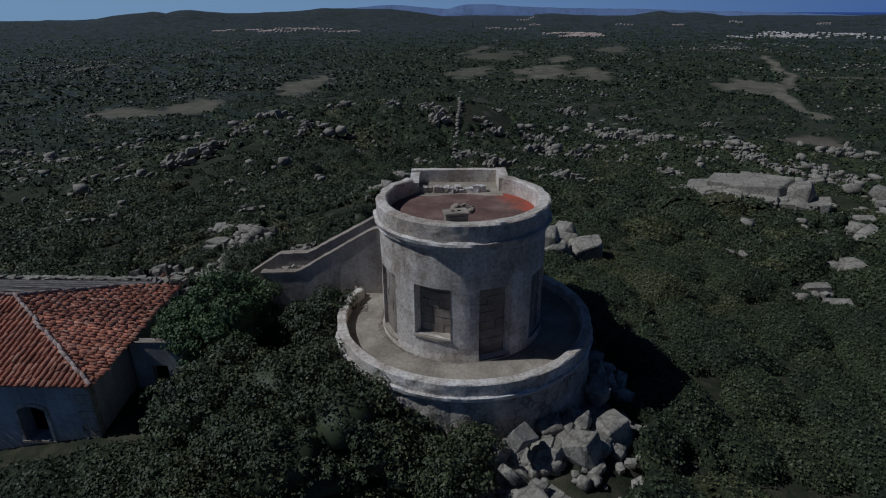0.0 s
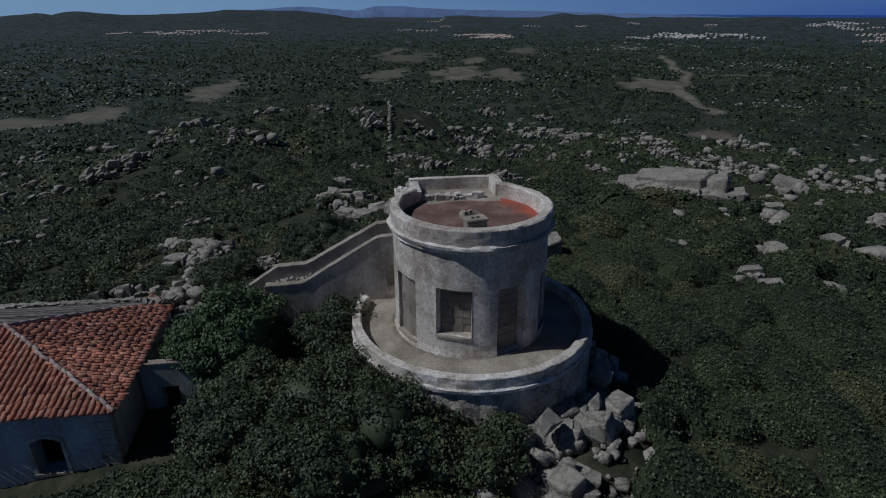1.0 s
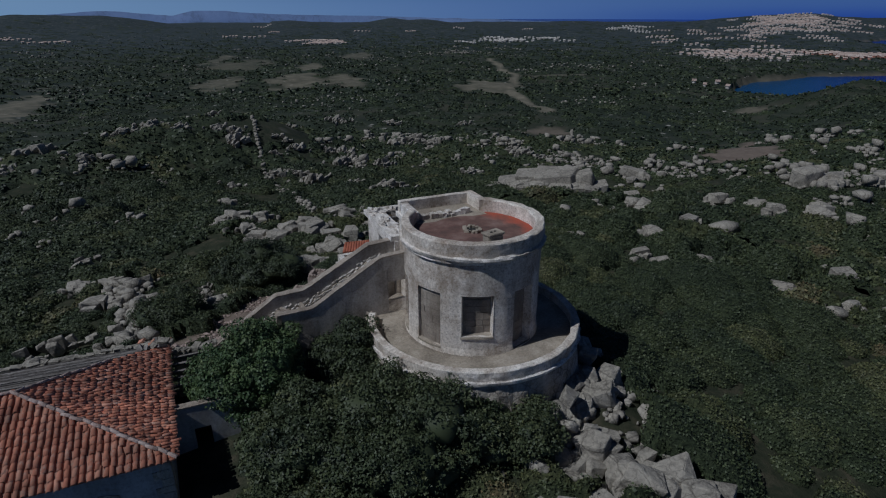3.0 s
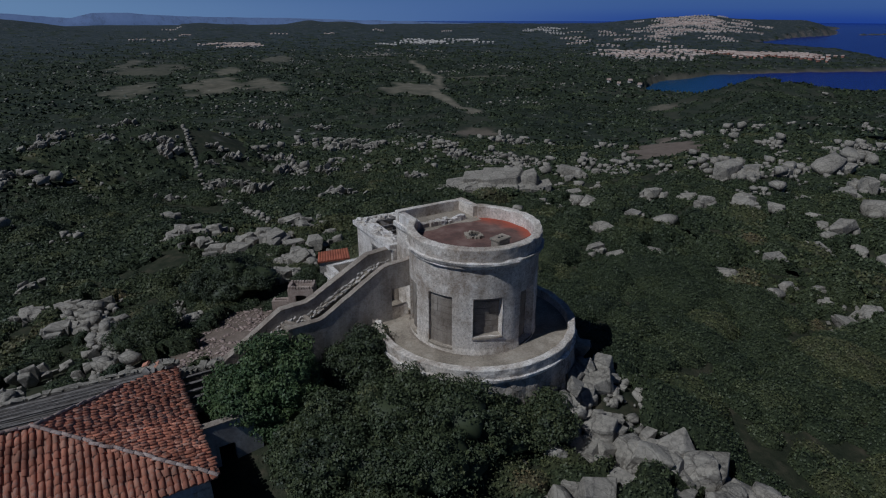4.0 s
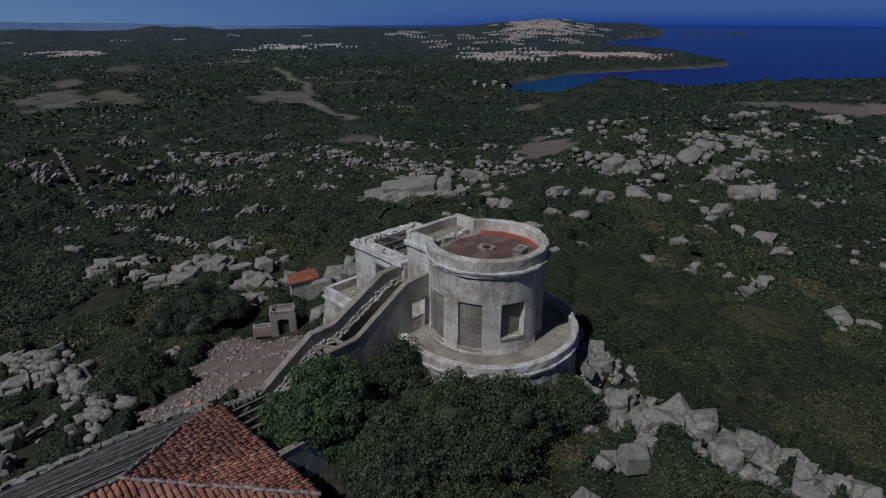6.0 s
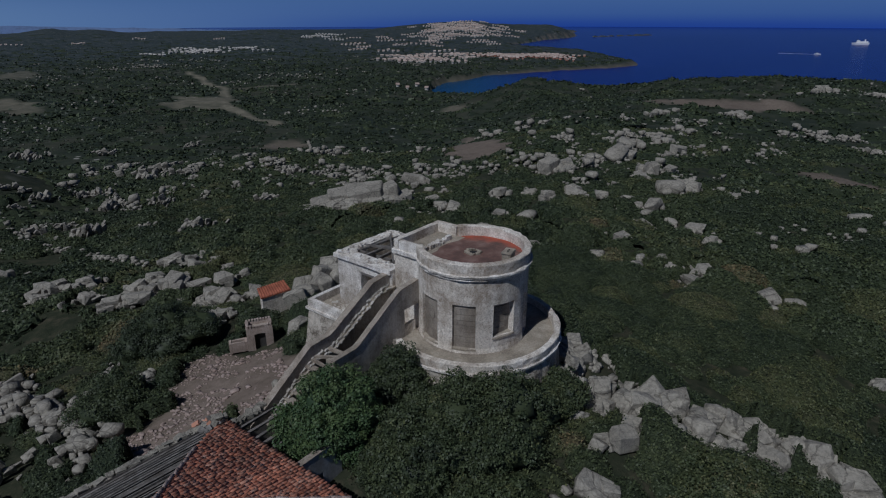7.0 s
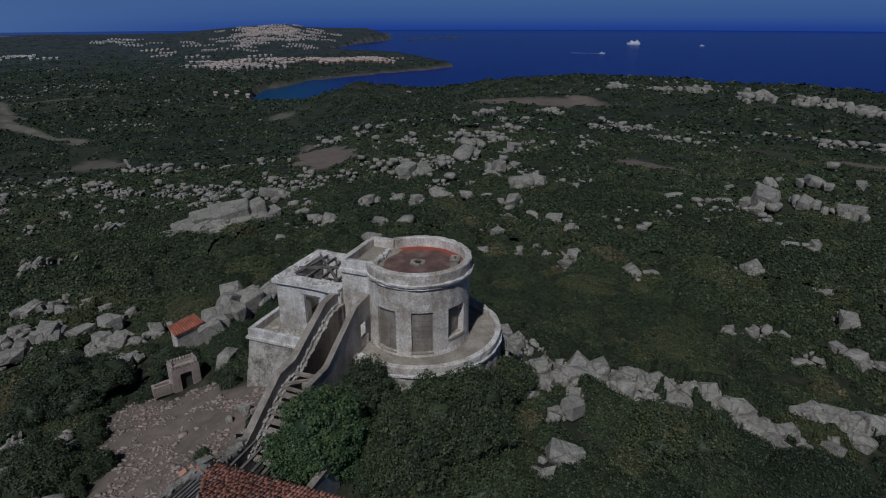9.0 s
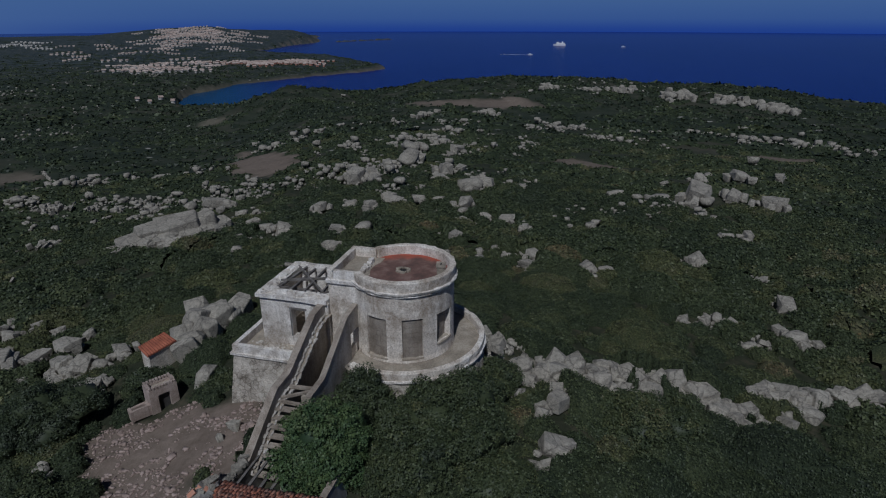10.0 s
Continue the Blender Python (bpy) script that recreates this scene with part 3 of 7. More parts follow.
def horizon_sky():
    """A glowing backdrop of the low sky over the sea and the hills, haze painted in, dull blue where it meets the
    water.
    """
    az = np.arange(-64, 136.1, 1.0)
    el = np.array([-1.7, -1.1, -0.95, -0.85, -0.7, -0.5, -0.3, -0.1, 0.2, 0.6, 1.1, 1.7, 2.4, 3.2])
    a, e = np.meshgrid(az, el)
    rad = np.interp(a, [14, 30], [2720, 3880])
    x, y, z = rad * np.sin(np.radians(a)), 14 + rad * np.cos(np.radians(a)), 12 + rad * np.tan(np.radians(e))
    n = len(az)
    verts = np.stack([x, y, z], -1).reshape(-1, 3)
    i, j = np.meshgrid(np.arange(len(el) - 1), np.arange(n - 1), indexing="ij")
    p = (i * n + j).ravel()
    tris = np.concatenate([np.stack([p, p + 1, p + n], 1), np.stack([p + 1, p + n + 1, p + n], 1)])
    sea_side = ease(28, 62, a)
    ob = tri_object("backdrop", verts, tris, LOW_SKY, {"water": (ease(0.35, -0.9, e) * sea_side).ravel(), "west": ease(62, -38, a).ravel(), "high": ease(-0.3, 2.6, e).ravel()}, smooth=True)
    tagged(ob, "glowing backdrop of dull blue sky and haze over the horizon", "sky", kind="structure")


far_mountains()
horizon_sky()

# ---- the round tower ----
TC = (0.49, 14.33)


def around(r, deg, z):
    return Vector((TC[0] + r * math.sin(radians(deg)), TC[1] + r * math.cos(radians(deg)), z))


def build_tower():
    root = empty("tower", (*TC, 1.78), "round weathered plaster tower with walled-up openings and a flat roof", "tower")
    r0, base, top = 2.17, 1.74, 4.78
    # openings: bearing of the middle, half width in degrees, sill height
    holes = [(-75.5, 12.2, 1.95), (-116.5, 11.6, 1.97), (-158.3, 12.6, 2.40), (159.5, 11.2, 1.80), (117.5, 12.0, 1.95)]
    head = 3.76
    cuts = set(range(-180, 180, 3))
    for c, h, _ in holes:
        lo, hi = c - h, c + h
        cuts = {d for d in cuts if not (lo - 1.5 < d < hi + 1.5)} | {lo + (hi - lo) * k / 8 for k in range(9)}
    cuts = sorted(((d + 180) % 360) - 180 for d in cuts)
    levels = sorted({base, 1.80, 1.95, 1.97, 2.2, 2.40, 2.7, 3.0, 3.3, 3.6, head, 4.0, 4.3, 4.55, top})
    bm = bmesh.new()
    grid = {}

    def point(i, z):
        i %= len(cuts)
        if (i, z) not in grid:
            w = 0.018 * noise.noise(Vector((math.sin(radians(cuts[i])) * 5, math.cos(radians(cuts[i])) * 5, z * 2.3)))
            foot = 0.05 * max(0, (2.0 - z) / 0.26)
            grid[i, z] = bm.verts.new(around(r0 + w + foot, cuts[i], z))
        return grid[i, z]

    for i in range(len(cuts)):
        mid = (cuts[i] + (cuts[(i + 1) % len(cuts)] + (360 if i == len(cuts) - 1 else 0))) / 2
        for z0, z1 in zip(levels, levels[1:]):
            open_here = any(abs((mid - c + 180) % 360 - 180) < h and s - 1e-4 <= z0 and z1 <= head + 1e-4 for c, h, s in holes)
            if not open_here:
                bm.faces.new((point(i, z0), point(i + 1, z0), point(i + 1, z1), point(i, z1)))
    part("wall", bm, PLASTER, root, "cracked grey-white plaster wall")
    for k, (c, h, s) in enumerate(holes):
        bm = bmesh.new()
        depth = r0 - (0.26 if k in (2, 3) else 0.09)
        outer = [around(r0 + 0.005, c - h, s), around(r0 + 0.005, c + h, s), around(r0 + 0.005, c + h, head), around(r0 + 0.005, c - h, head)]
        inner = [around(depth, c - h, s), around(depth, c + h, s), around(depth, c + h, head), around(depth, c - h, head)]
        vo, vi = [bm.verts.new(p) for p in outer], [bm.verts.new(p) for p in inner]
        for a in range(4):
            bm.faces.new((vo[a], vo[(a + 1) % 4], vi[(a + 1) % 4], vi[a]))
        part("reveal", bm, PLASTER, root)
        # courses of the walling-up
        back = bmesh.new()
        vs = [back.verts.new(around(depth - 0.05, c + h * uu, zz)) for uu, zz in ((-1, s), (1, s), (1, head), (-1, head))]
        back.faces.new(vs)
        panel = part("infill", back, INFILL, root, "walled-up opening in rough blocks")
        rng = random.Random(40 + k)
        z = s
        while z < head - 0.02:
            hgt = min(rng.uniform(0.2, 0.27), head - z)
            u = -1.0
            while u < 0.98:
                du = min(rng.uniform(0.5, 0.8), 1 - u)
                if 1 - u - du < 0.2:
                    du = 1 - u
                bm = bmesh.new()
                front = depth + rng.uniform(-0.012, 0.014)
                vs = [bm.verts.new(around(rr, c + h * uu, zz)) for rr in (depth - 0.12, front) for uu, zz in ((u + 0.008, z + 0.006), (u + du - 0.008, z + 0.006), (u + du - 0.008, z + hgt - 0.006), (u + 0.008, z + hgt - 0.006))]
                for f in ((4, 5, 6, 7), (0, 3, 2, 1), (0, 1, 5, 4), (1, 2, 6, 5), (2, 3, 7, 6), (3, 0, 4, 7)):
                    bm.faces.new([vs[q] for q in f])
                part("block", bm, INFILL, panel)
                u += du
            z += hgt
        if k in (0, 1, 2):
            ring("sill", TC, [(depth - 0.02, s - 0.05), (r0 + 0.035, s - 0.07), (r0 + 0.035, s - 0.01), (depth - 0.02, s + 0.012)], c - h - 0.6, c + h + 0.6, CONCRETE, root, steps=10, wobble=0.02, seed=k)
    # cornice, parapet, roof floor; the ring opens northwards into the stair head
    ring("cornice", TC, [(2.15, 4.74), (2.235, 4.78), (2.25, 4.86), (2.30, 4.90), (2.305, 4.97), (2.22, 5.0), (2.15, 5.0)], 32, 322, WHITE_PLASTER, root, "chipped white moulding", steps=220, wobble=0.06)
    ring("parapet", TC, [(1.95, 4.94), (2.225, 4.94), (2.235, 5.2), (2.24, 5.385), (2.2, 5.42), (1.99, 5.425), (1.955, 5.39)], 37, 317, PLASTER, root, "rendered parapet with a worn coping", steps=220, wobble=0.04, seed=4)
    ring("roof_floor", TC, [(2.16, 4.76), (2.16, 4.985), (0.001, 5.0), (0.001, 4.76)], 0, 360, ROOF_FLOOR, root, "flat roof floor, worn red with a bright red patch", steps=64)
    return root


tower = settle(build_tower())


def build_roof_box():
    """The small vent block on the roof."""
    root = empty("roof_vent", (0.28, 12.62, 5.0), "small plastered vent block on the tower roof", "vent")
    m = pose(0.28, 12.62, 5.0, 0, 0, 12)
    bm = bmesh.new()
    box_into(bm, (-0.26, -0.17, 0), (0.26, 0.17, 0.52), m)
    bmesh.ops.bevel(bm, geom=list(bm.edges), offset=0.025, segments=2, affect="EDGES")
    part("body", bm, CONCRETE, root)
    bm = bmesh.new()
    box_into(bm, (-0.29, -0.20, 0.52), (0.29, 0.20, 0.585), m)
    bmesh.ops.bevel(bm, geom=list(bm.edges), offset=0.015, segments=2, affect="EDGES")
    part("cap", bm, CONCRETE, root)
    # solid near-black blocks painted as the shade in two vent holes
    for x in (-0.07, 0.07):
        bm = bmesh.new()
        box_into(bm, (x - 0.035, -0.03, 0.583), (x + 0.035, 0.03, 0.60), m)
        part("hole_shade", bm, PLAIN_DARK, root)
    return settle(root)


build_roof_box()


def build_stone_ring():
    root = empty("stone_ring", (0.5, 14.36, 5.0), "ring of loose stones round a hole in the roof", "stones")
    rng = random.Random(7)
    for k in range(13):
        a = 2 * math.pi * k / 13
        m = pose(0.5 + 0.25 * math.cos(a), 14.36 + 0.25 * math.sin(a), 5.04, rng.uniform(-15, 15), rng.uniform(-15, 15), rng.uniform(0, 90))
        bm = bmesh.new()
        s = rng.uniform(0.035, 0.06)
        box_into(bm, (-s * 1.4, -s, -s * 0.8), (s * 1.4, s, s * 0.7), m, 0.012, rng)
        part("stone", bm, CONCRETE, root)
    # flat near-black disc on the floor stands for the shade in the hole
    disc = [(0.5 + 0.2 * math.cos(2 * math.pi * k / 20), 14.36 + 0.2 * math.sin(2 * math.pi * k / 20), 5.006) for k in range(20)]
    put("hole", disc, [tuple(range(20))], PLAIN_DARK, root, "near-black disc painted as the shade in a hole")
    return settle(root)


build_stone_ring()


def build_terrace():
    root = empty("round_terrace", (TC[0], TC[1], -0.8), "round masonry terrace with a low parapet round the tower", "terrace")
    c = (0.54, 14.28)
    ring("floor", c, [(3.4, 1.2), (3.4, 1.765), (1.6, 1.775), (1.6, 1.2)], -180, 180, CONCRETE, root, "beige cement floor, dusty", steps=96)
    ring("parapet", c, [(3.24, 1.7), (3.48, 1.7), (3.485, 1.9), (3.49, 2.05), (3.46, 2.075), (3.27, 2.08), (3.245, 2.06)], -66, -420 + 66, PLASTER, root, "low rendered parapet", steps=220, wobble=0.035, seed=2)
    ring("ledge", c, [(3.40, 1.56), (3.50, 1.60), (3.545, 1.66), (3.545, 1.73), (3.48, 1.76), (3.40, 1.76)], -66, -420 + 66, WHITE_PLASTER, root, "chipped moulding below the parapet", steps=220, wobble=0.05, seed=3)
    ring("retaining_wall", c, [(3.2, 1.66), (3.44, 1.66), (3.47, 1.2), (3.55, 0.5), (3.66, -0.3), (3.85, -1.9), (3.2, -1.9)], -72, -440 + 72, RUBBLE, root, "rubble stone retaining wall", steps=120, wobble=0.10, seed=6)
    # the crumbled end of the parapet beside the stair wall
    rng = random.Random(3)
    for k in range(16):
        a = -64 + rng.uniform(-3, 9)
        p = around(3.36 + rng.uniform(-0.12, 0.14), a, 1.8 + rng.uniform(-0.05, 0.22 - 0.02 * (a + 64)))
        bm = bmesh.new()
        s = rng.uniform(0.04, 0.09)
        box_into(bm, (-s, -s, -s), (s, s, s), pose(*p, rng.uniform(0, 90), rng.uniform(0, 90), rng.uniform(0, 90)), 0.02, rng)
        part("broken_stone", bm, RUBBLE, root)
    return settle(root)


build_terrace()


def build_debris():
    """Fallen plaster and dry litter along the foot of the tower and behind the parapet."""
    rng = random.Random(37)
    verts, faces = [], []
    for k in range(1300):
        deg = rng.uniform(-180, 180) if rng.random() < 0.3 else rng.gauss(-105, 40)
        r = 2.2 + abs(rng.gauss(0, 0.07)) if rng.random() < 0.7 else 3.22 - abs(rng.gauss(0, 0.07))
        p = around(r, deg, 1.772)
        s = rng.uniform(0.006, 0.024)
        turn = rng.uniform(0, 6.28)
        b = len(verts)
        for q, z in ((0, 0), (1, 0), (2, 0), (0, 1), (1, 1), (2, 1)):
            an = turn + q * 2.09 + rng.uniform(-0.4, 0.4)
            verts.append((p.x + s * math.cos(an) * (1 - 0.4 * z), p.y + s * math.sin(an) * (1 - 0.4 * z), p.z + z * s * rng.uniform(0.5, 1.0)))
        faces += [(b + 3, b + 4, b + 5), (b, b + 1, b + 4, b + 3), (b + 1, b + 2, b + 5, b + 4), (b + 2, b, b + 3, b + 5)]
    ob = put("debris", verts, faces, COPING)
    tagged(ob, "brown litter and crumbled plaster along the tower foot", "debris", kind="stuff")


build_debris()


# ---- the stair-head wing north of the tower ----
def wall_run(name, profile, y0, y1, mat, parent, label="", wobble=0.012, seed=0, bottom=-1.2):
    """An upright wall along x between y0 and y1, its top following (x, z) pairs."""
    xs = np.array([p[0] for p in profile])
    n = max(8, int((xs[-1] - xs[0]) / 0.12))
    bm = bmesh.new()
    cols = []
    for i in range(n + 1):
        x = xs[0] + (xs[-1] - xs[0]) * i / n
        z = float(np.interp(x, xs, [p[1] for p in profile]))
        col = []
        for y in (y0, y1):
            for t in (0, 0.25, 0.5, 0.75, 1):
                zz = bottom + (z - bottom) * t
                w = noise.noise_vector(Vector((x * 2 + seed, y * 2, zz * 2))) * wobble
                col.append(bm.verts.new((x, y + w.y, zz + w.z)))
        cols.append(col)
    for a, b in zip(cols, cols[1:]):
        for k in range(4):
            bm.faces.new((a[k], b[k], b[k + 1], a[k + 1]))
            bm.faces.new((a[5 + k], a[6 + k], b[6 + k], b[5 + k]))
        bm.faces.new((a[4], b[4], b[9], a[9]))
        bm.faces.new((a[0], a[5], b[5], b[0]))
    for c in (cols[0], cols[-1]):
        bm.faces.new([c[k] for k in (0, 1, 2, 3, 4, 9, 8, 7, 6, 5)])
    return part(name, bm, mat, parent, label)


def coping_run(profile, y0, y1, mat, parent, over=0.04, thick=0.07, seed=0):
    """A coping that lies along a wall's sloping top."""
    bm = bmesh.new()
    cols = []
    xs, zs = [p[0] for p in profile], [p[1] for p in profile]
    n = max(8, int((xs[-1] - xs[0]) / 0.15))
    for i in range(n + 1):
        x = xs[0] + (xs[-1] - xs[0]) * i / n
        z = float(np.interp(x, xs, zs))
        w = 0.03 * noise.noise(Vector((x * 4, seed, 0)))
        cols.append([bm.verts.new((x, y, z + dz + w)) for y, dz in ((y0 - over, 0.003), (y1 + over, 0.003), (y1 + over, thick), (y0 - over, thick))])
    for a, b in zip(cols, cols[1:]):
        for k in range(4):
            bm.faces.new((a[k], b[k], b[(k + 1) % 4], a[(k + 1) % 4]))
    bm.faces.new(cols[0])
    bm.faces.new(cols[-1][::-1])
    return part("coping", bm, mat, parent)


def framed_wall(name, origin, along, width, height, thick, hole, mat, parent, label=""):
    """A wall panel with one hole through it; origin at a lower corner, along a unit direction, hole = (u0, u1, v0, v1)."""
    bm = bmesh.new()
    side = Vector((-along[1], along[0], 0))
    u0, u1, v0, v1 = hole
    for lo, hi in (((0, 0), (u0, height)), ((u1, 0), (width, height)), ((u0, v1), (u1, height)), ((u0, 0), (u1, v0))):
        if hi[0] - lo[0] > 1e-3 and hi[1] - lo[1] > 1e-3:
            m = Matrix(((along[0], side.x, 0, origin[0]), (along[1], side.y, 0, origin[1]), (0, 0, 1, origin[2]), (0, 0, 0, 1)))
            box_into(bm, (lo[0], 0, lo[1]), (hi[0], thick, hi[1]), m)
    bmesh.ops.remove_doubles(bm, verts=bm.verts, dist=1e-4)
    return part(name, bm, mat, parent, label)


def build_wing():
    root = empty("stair_head_wing", (0.4, 16.6, 1.7), "square plastered wing joining the tower, with a parapet", "wing")
    x0, x1, y0, y1 = -0.95, 1.78, 15.5, 17.2
    # body below the roof
    box("body", (x0, y0, 1.0), (x1, y1, 4.76), PLASTER, root, bevel=0)
    box("cornice", (x0 - 0.09, 15.95, 4.77), (x1 + 0.07, y1 + 0.08, 4.96), WHITE_PLASTER, root, "chipped white moulding", bevel=0.03)
    box("roof_slab", (x0 + 0.1, 15.6, 4.962), (x1 - 0.1, y1 - 0.1, 4.99), CONCRETE, root, bevel=0)
    bm = bmesh.new()
    box_into(bm, (x0 - 0.02, 15.86, 4.965), (x0 + 0.24, y1 - 0.24, 5.30))
    rough_up(bm, 3, 0.02, 5)
    part("west_parapet", bm, WHITE_PLASTER, root)
    bm = bmesh.new()
    box_into(bm, (x0 - 0.02, y1 - 0.237, 4.965), (x1 - 0.2, y1, 5.36))
    rough_up(bm, 3, 0.012, 8)
    part("north_parapet", bm, PLASTER, root)
    bm = bmesh.new()
    box_into(bm, (x1 - 0.197, 16.0, 4.965), (x1 + 0.08, y1, 5.38))
    rough_up(bm, 3, 0.012, 9)
    part("east_parapet", bm, PLASTER, root)
    # broken kerb across the wing's roof
    rng = random.Random(11)
    for k in range(18):
        x = -0.62 + 1.75 * k / 17
        bm = bmesh.new()
        s = rng.uniform(0.07, 0.12)
        box_into(bm, (-0.075, -s, 0), (0.075, s, rng.uniform(0.1, 0.2)), pose(x, 15.98 + rng.uniform(-0.05, 0.05), 4.985, rng.uniform(-6, 6), rng.uniform(-6, 6), rng.uniform(-12, 12)), 0.02, rng)
        part("kerb_stone", bm, WHITE_PLASTER, root)
    return settle(root)


build_wing()


def build_block():
    root = empty("ruined_block", (0.6, 18.9, 1.4), "roofless whitewashed block with bare roof joists", "building")
    x0, x1, y0, y1, zb, zt = -1.12, 2.35, 17.21, 20.45, 1.2, 3.82
    t = 0.34
    # west wall with its doorway, then the other three
    bm = bmesh.new()
    for lo, hi in (((x0, y0, zb), (x0 + t, 18.33, zt)), ((x0, 18.98, zb), (x0 + t, y1, zt)), ((x0, 18.33, 3.36), (x0 + t, 18.98, zt)), ((x0, 18.33, zb), (x0 + t, 18.98, 2.05))):
        box_into(bm, lo, hi)
    part("wall", bm, WHITE_PLASTER, root, "whitewashed wall with a doorway")
    box("wall", (x0 + t + 0.002, y1 - t, zb), (x1, y1, zt), WHITE_PLASTER, root, bevel=0)
    box("wall", (x1 - t, y0, zb), (x1, y1 - t - 0.002, zt), WHITE_PLASTER, root, bevel=0)
    box("wall", (x0 + t + 0.002, y0, zb), (x1 - t - 0.002, y0 + 0.25, zt), WHITE_PLASTER, root, bevel=0)
    box("floor", (x0 + t + 0.002, y0 + 0.252, 1.5), (x1 - t - 0.002, y1 - t - 0.002, 1.62), CONCRETE, root, bevel=0)
    # flat cornice slab left standing round the walls
    for k, (lo, hi) in enumerate((((x0 - 0.13, y0 + 0.02, zt + 0.003), (x0 + 0.55, y1 + 0.13, zt + 0.2)), ((x0 + 0.552, y1 - 0.45, zt + 0.003), (x1 + 0.1, y1 + 0.13, zt + 0.2)), ((x1 - 0.4, y0 + 0.02, zt + 0.003), (x1 + 0.1, y1 - 0.452, zt + 0.2)))):
        bm = bmesh.new()
        box_into(bm, lo, hi)
        rough_up(bm, 5, 0.035, 20 + k, 3.0)
        part("cornice_slab", bm, WHITE_PLASTER, root, "broken roof edge")
    # joists, some fallen
    rng = random.Random(5)
    for k, (p, q) in enumerate((((-0.6, 19.9, 3.98), (2.1, 19.7, 3.98)), ((-0.6, 19.3, 3.95), (2.1, 19.25, 3.95)), ((-0.55, 18.6, 3.97), (2.1, 18.75, 3.97)), ((-0.6, 17.8, 3.96), (2.1, 18.0, 3.96)), ((-0.5, 17.7, 4.02), (1.9, 20.1, 4.04)), ((0.2, 20.1, 4.05), (1.2, 17.5, 4.0)), ((-0.4, 20.0, 4.0), (0.9, 18.0, 3.3)))):
        p, q = Vector(p), Vector(q)
        m = Matrix.Translation(p) @ (q - p).to_track_quat("X", "Z").to_matrix().to_4x4()
        bm = bmesh.new()
        box_into(bm, (0, -0.045, -0.06), ((q - p).length, 0.045, 0.05), m, 0.01, rng)
        part("joist", bm, WOOD, root, "bleached bare joist")
    # door lining and the broken lintel
    box("lintel", (x0 - 0.015, 18.24, 3.362), (x0 + 0.1, 19.06, 3.47), WOOD, root, bevel=0.01)
    box("door_post", (x0 - 0.012, 18.985, 2.05), (x0 + 0.12, 19.06, 3.36), WOOD, root, bevel=0.01)
    # crumbled rubble on the wall top
    for k in range(70):
        e = rng.choice((0, 1, 2))
        if e == 0:
            p = (rng.uniform(x0, x0 + 0.5), rng.uniform(y0 + 0.1, y1))
        elif e == 1:
            p = (rng.uniform(x0, x1), rng.uniform(y1 - 0.35, y1))
        else:
            p = (rng.uniform(x1 - 0.3, x1), rng.uniform(y0 + 0.4, y1))
        s = rng.uniform(0.03, 0.08)
        bm = bmesh.new()
        box_into(bm, (-s * 1.5, -s, -s * 0.6), (s * 1.5, s, s * 0.6), pose(p[0], p[1], zt + 0.23, rng.uniform(-20, 20), rng.uniform(-20, 20), rng.uniform(0, 180)), 0.02, rng)
        part("loose_stone", bm, WHITE_PLASTER, root)
    return settle(root)


build_block()


def build_platform():
    root = empty("platform", (-1.2, 20.0, -1.2), "masonry platform with a low rim below the ruined block", "platform")
    x0, y1, x1 = -2.24, 21.36, 2.6
    # battered rubble base
    top = [(x0, 17.6), (x0, y1), (x1, y1), (x1, 17.6)]
    low = [(x0 - 0.38, 17.6), (x0 - 0.38, y1 + 0.38), (x1 + 0.3, y1 + 0.38), (x1 + 0.3, 17.6)]
    bm = bmesh.new()
    vt = [bm.verts.new((*p, 1.45)) for p in top]
    vl = [bm.verts.new((*p, -2.2)) for p in low]
    for k in range(4):
        bm.faces.new((vl[k], vl[(k + 1) % 4], vt[(k + 1) % 4], vt[k]))
    bm.faces.new(vt)
    bm.faces.new(vl[::-1])
    rough_up(bm, 24, 0.045, 3, 2.5)
    part("base", bm, RUBBLE, root, "battered rubble base")
    box("floor", (x0 + 0.18, 17.7, 1.452), (x1 - 0.2, y1 - 0.2, 1.56), CONCRETE, root, "dusty cement floor", bevel=0)
    for lo, hi in (((x0 - 0.1, 17.62, 1.44), (x0 + 0.3, y1 + 0.1, 1.55)), ((x0 + 0.302, y1 - 0.3, 1.44), (x1, y1 + 0.1, 1.55))):
        bm = bmesh.new()
        box_into(bm, lo, hi)
        rough_up(bm, 6, 0.012, 5, 3)
        part("ledge", bm, WHITE_PLASTER, root, "chipped white ledge")
    for lo, hi in (((x0 - 0.02, 17.62, 1.553), (x0 + 0.18, y1, 1.92)), ((x0 + 0.182, y1 - 0.2, 1.553), (x1, y1, 1.92))):
        bm = bmesh.new()
        box_into(bm, lo, hi)
        rough_up(bm, 5, 0.015, 6, 3)
        part("rim", bm, WHITE_PLASTER, root)
    rng = random.Random(17)
    for k in range(60):
        s = rng.uniform(0.02, 0.07)
        bm = bmesh.new()
        d = abs(rng.gauss(0, 0.25))
        box_into(bm, (-s * 1.4, -s, 0), (s * 1.4, s, s), pose(-1.2 - d, 19.8 + rng.gauss(0, 0.4), 1.56, rng.uniform(-20, 20), rng.uniform(-20, 20), rng.uniform(0, 180)), 0.01, rng)
        part("rubble_stone", bm, WHITE_PLASTER, root)
    return settle(root)


build_platform()


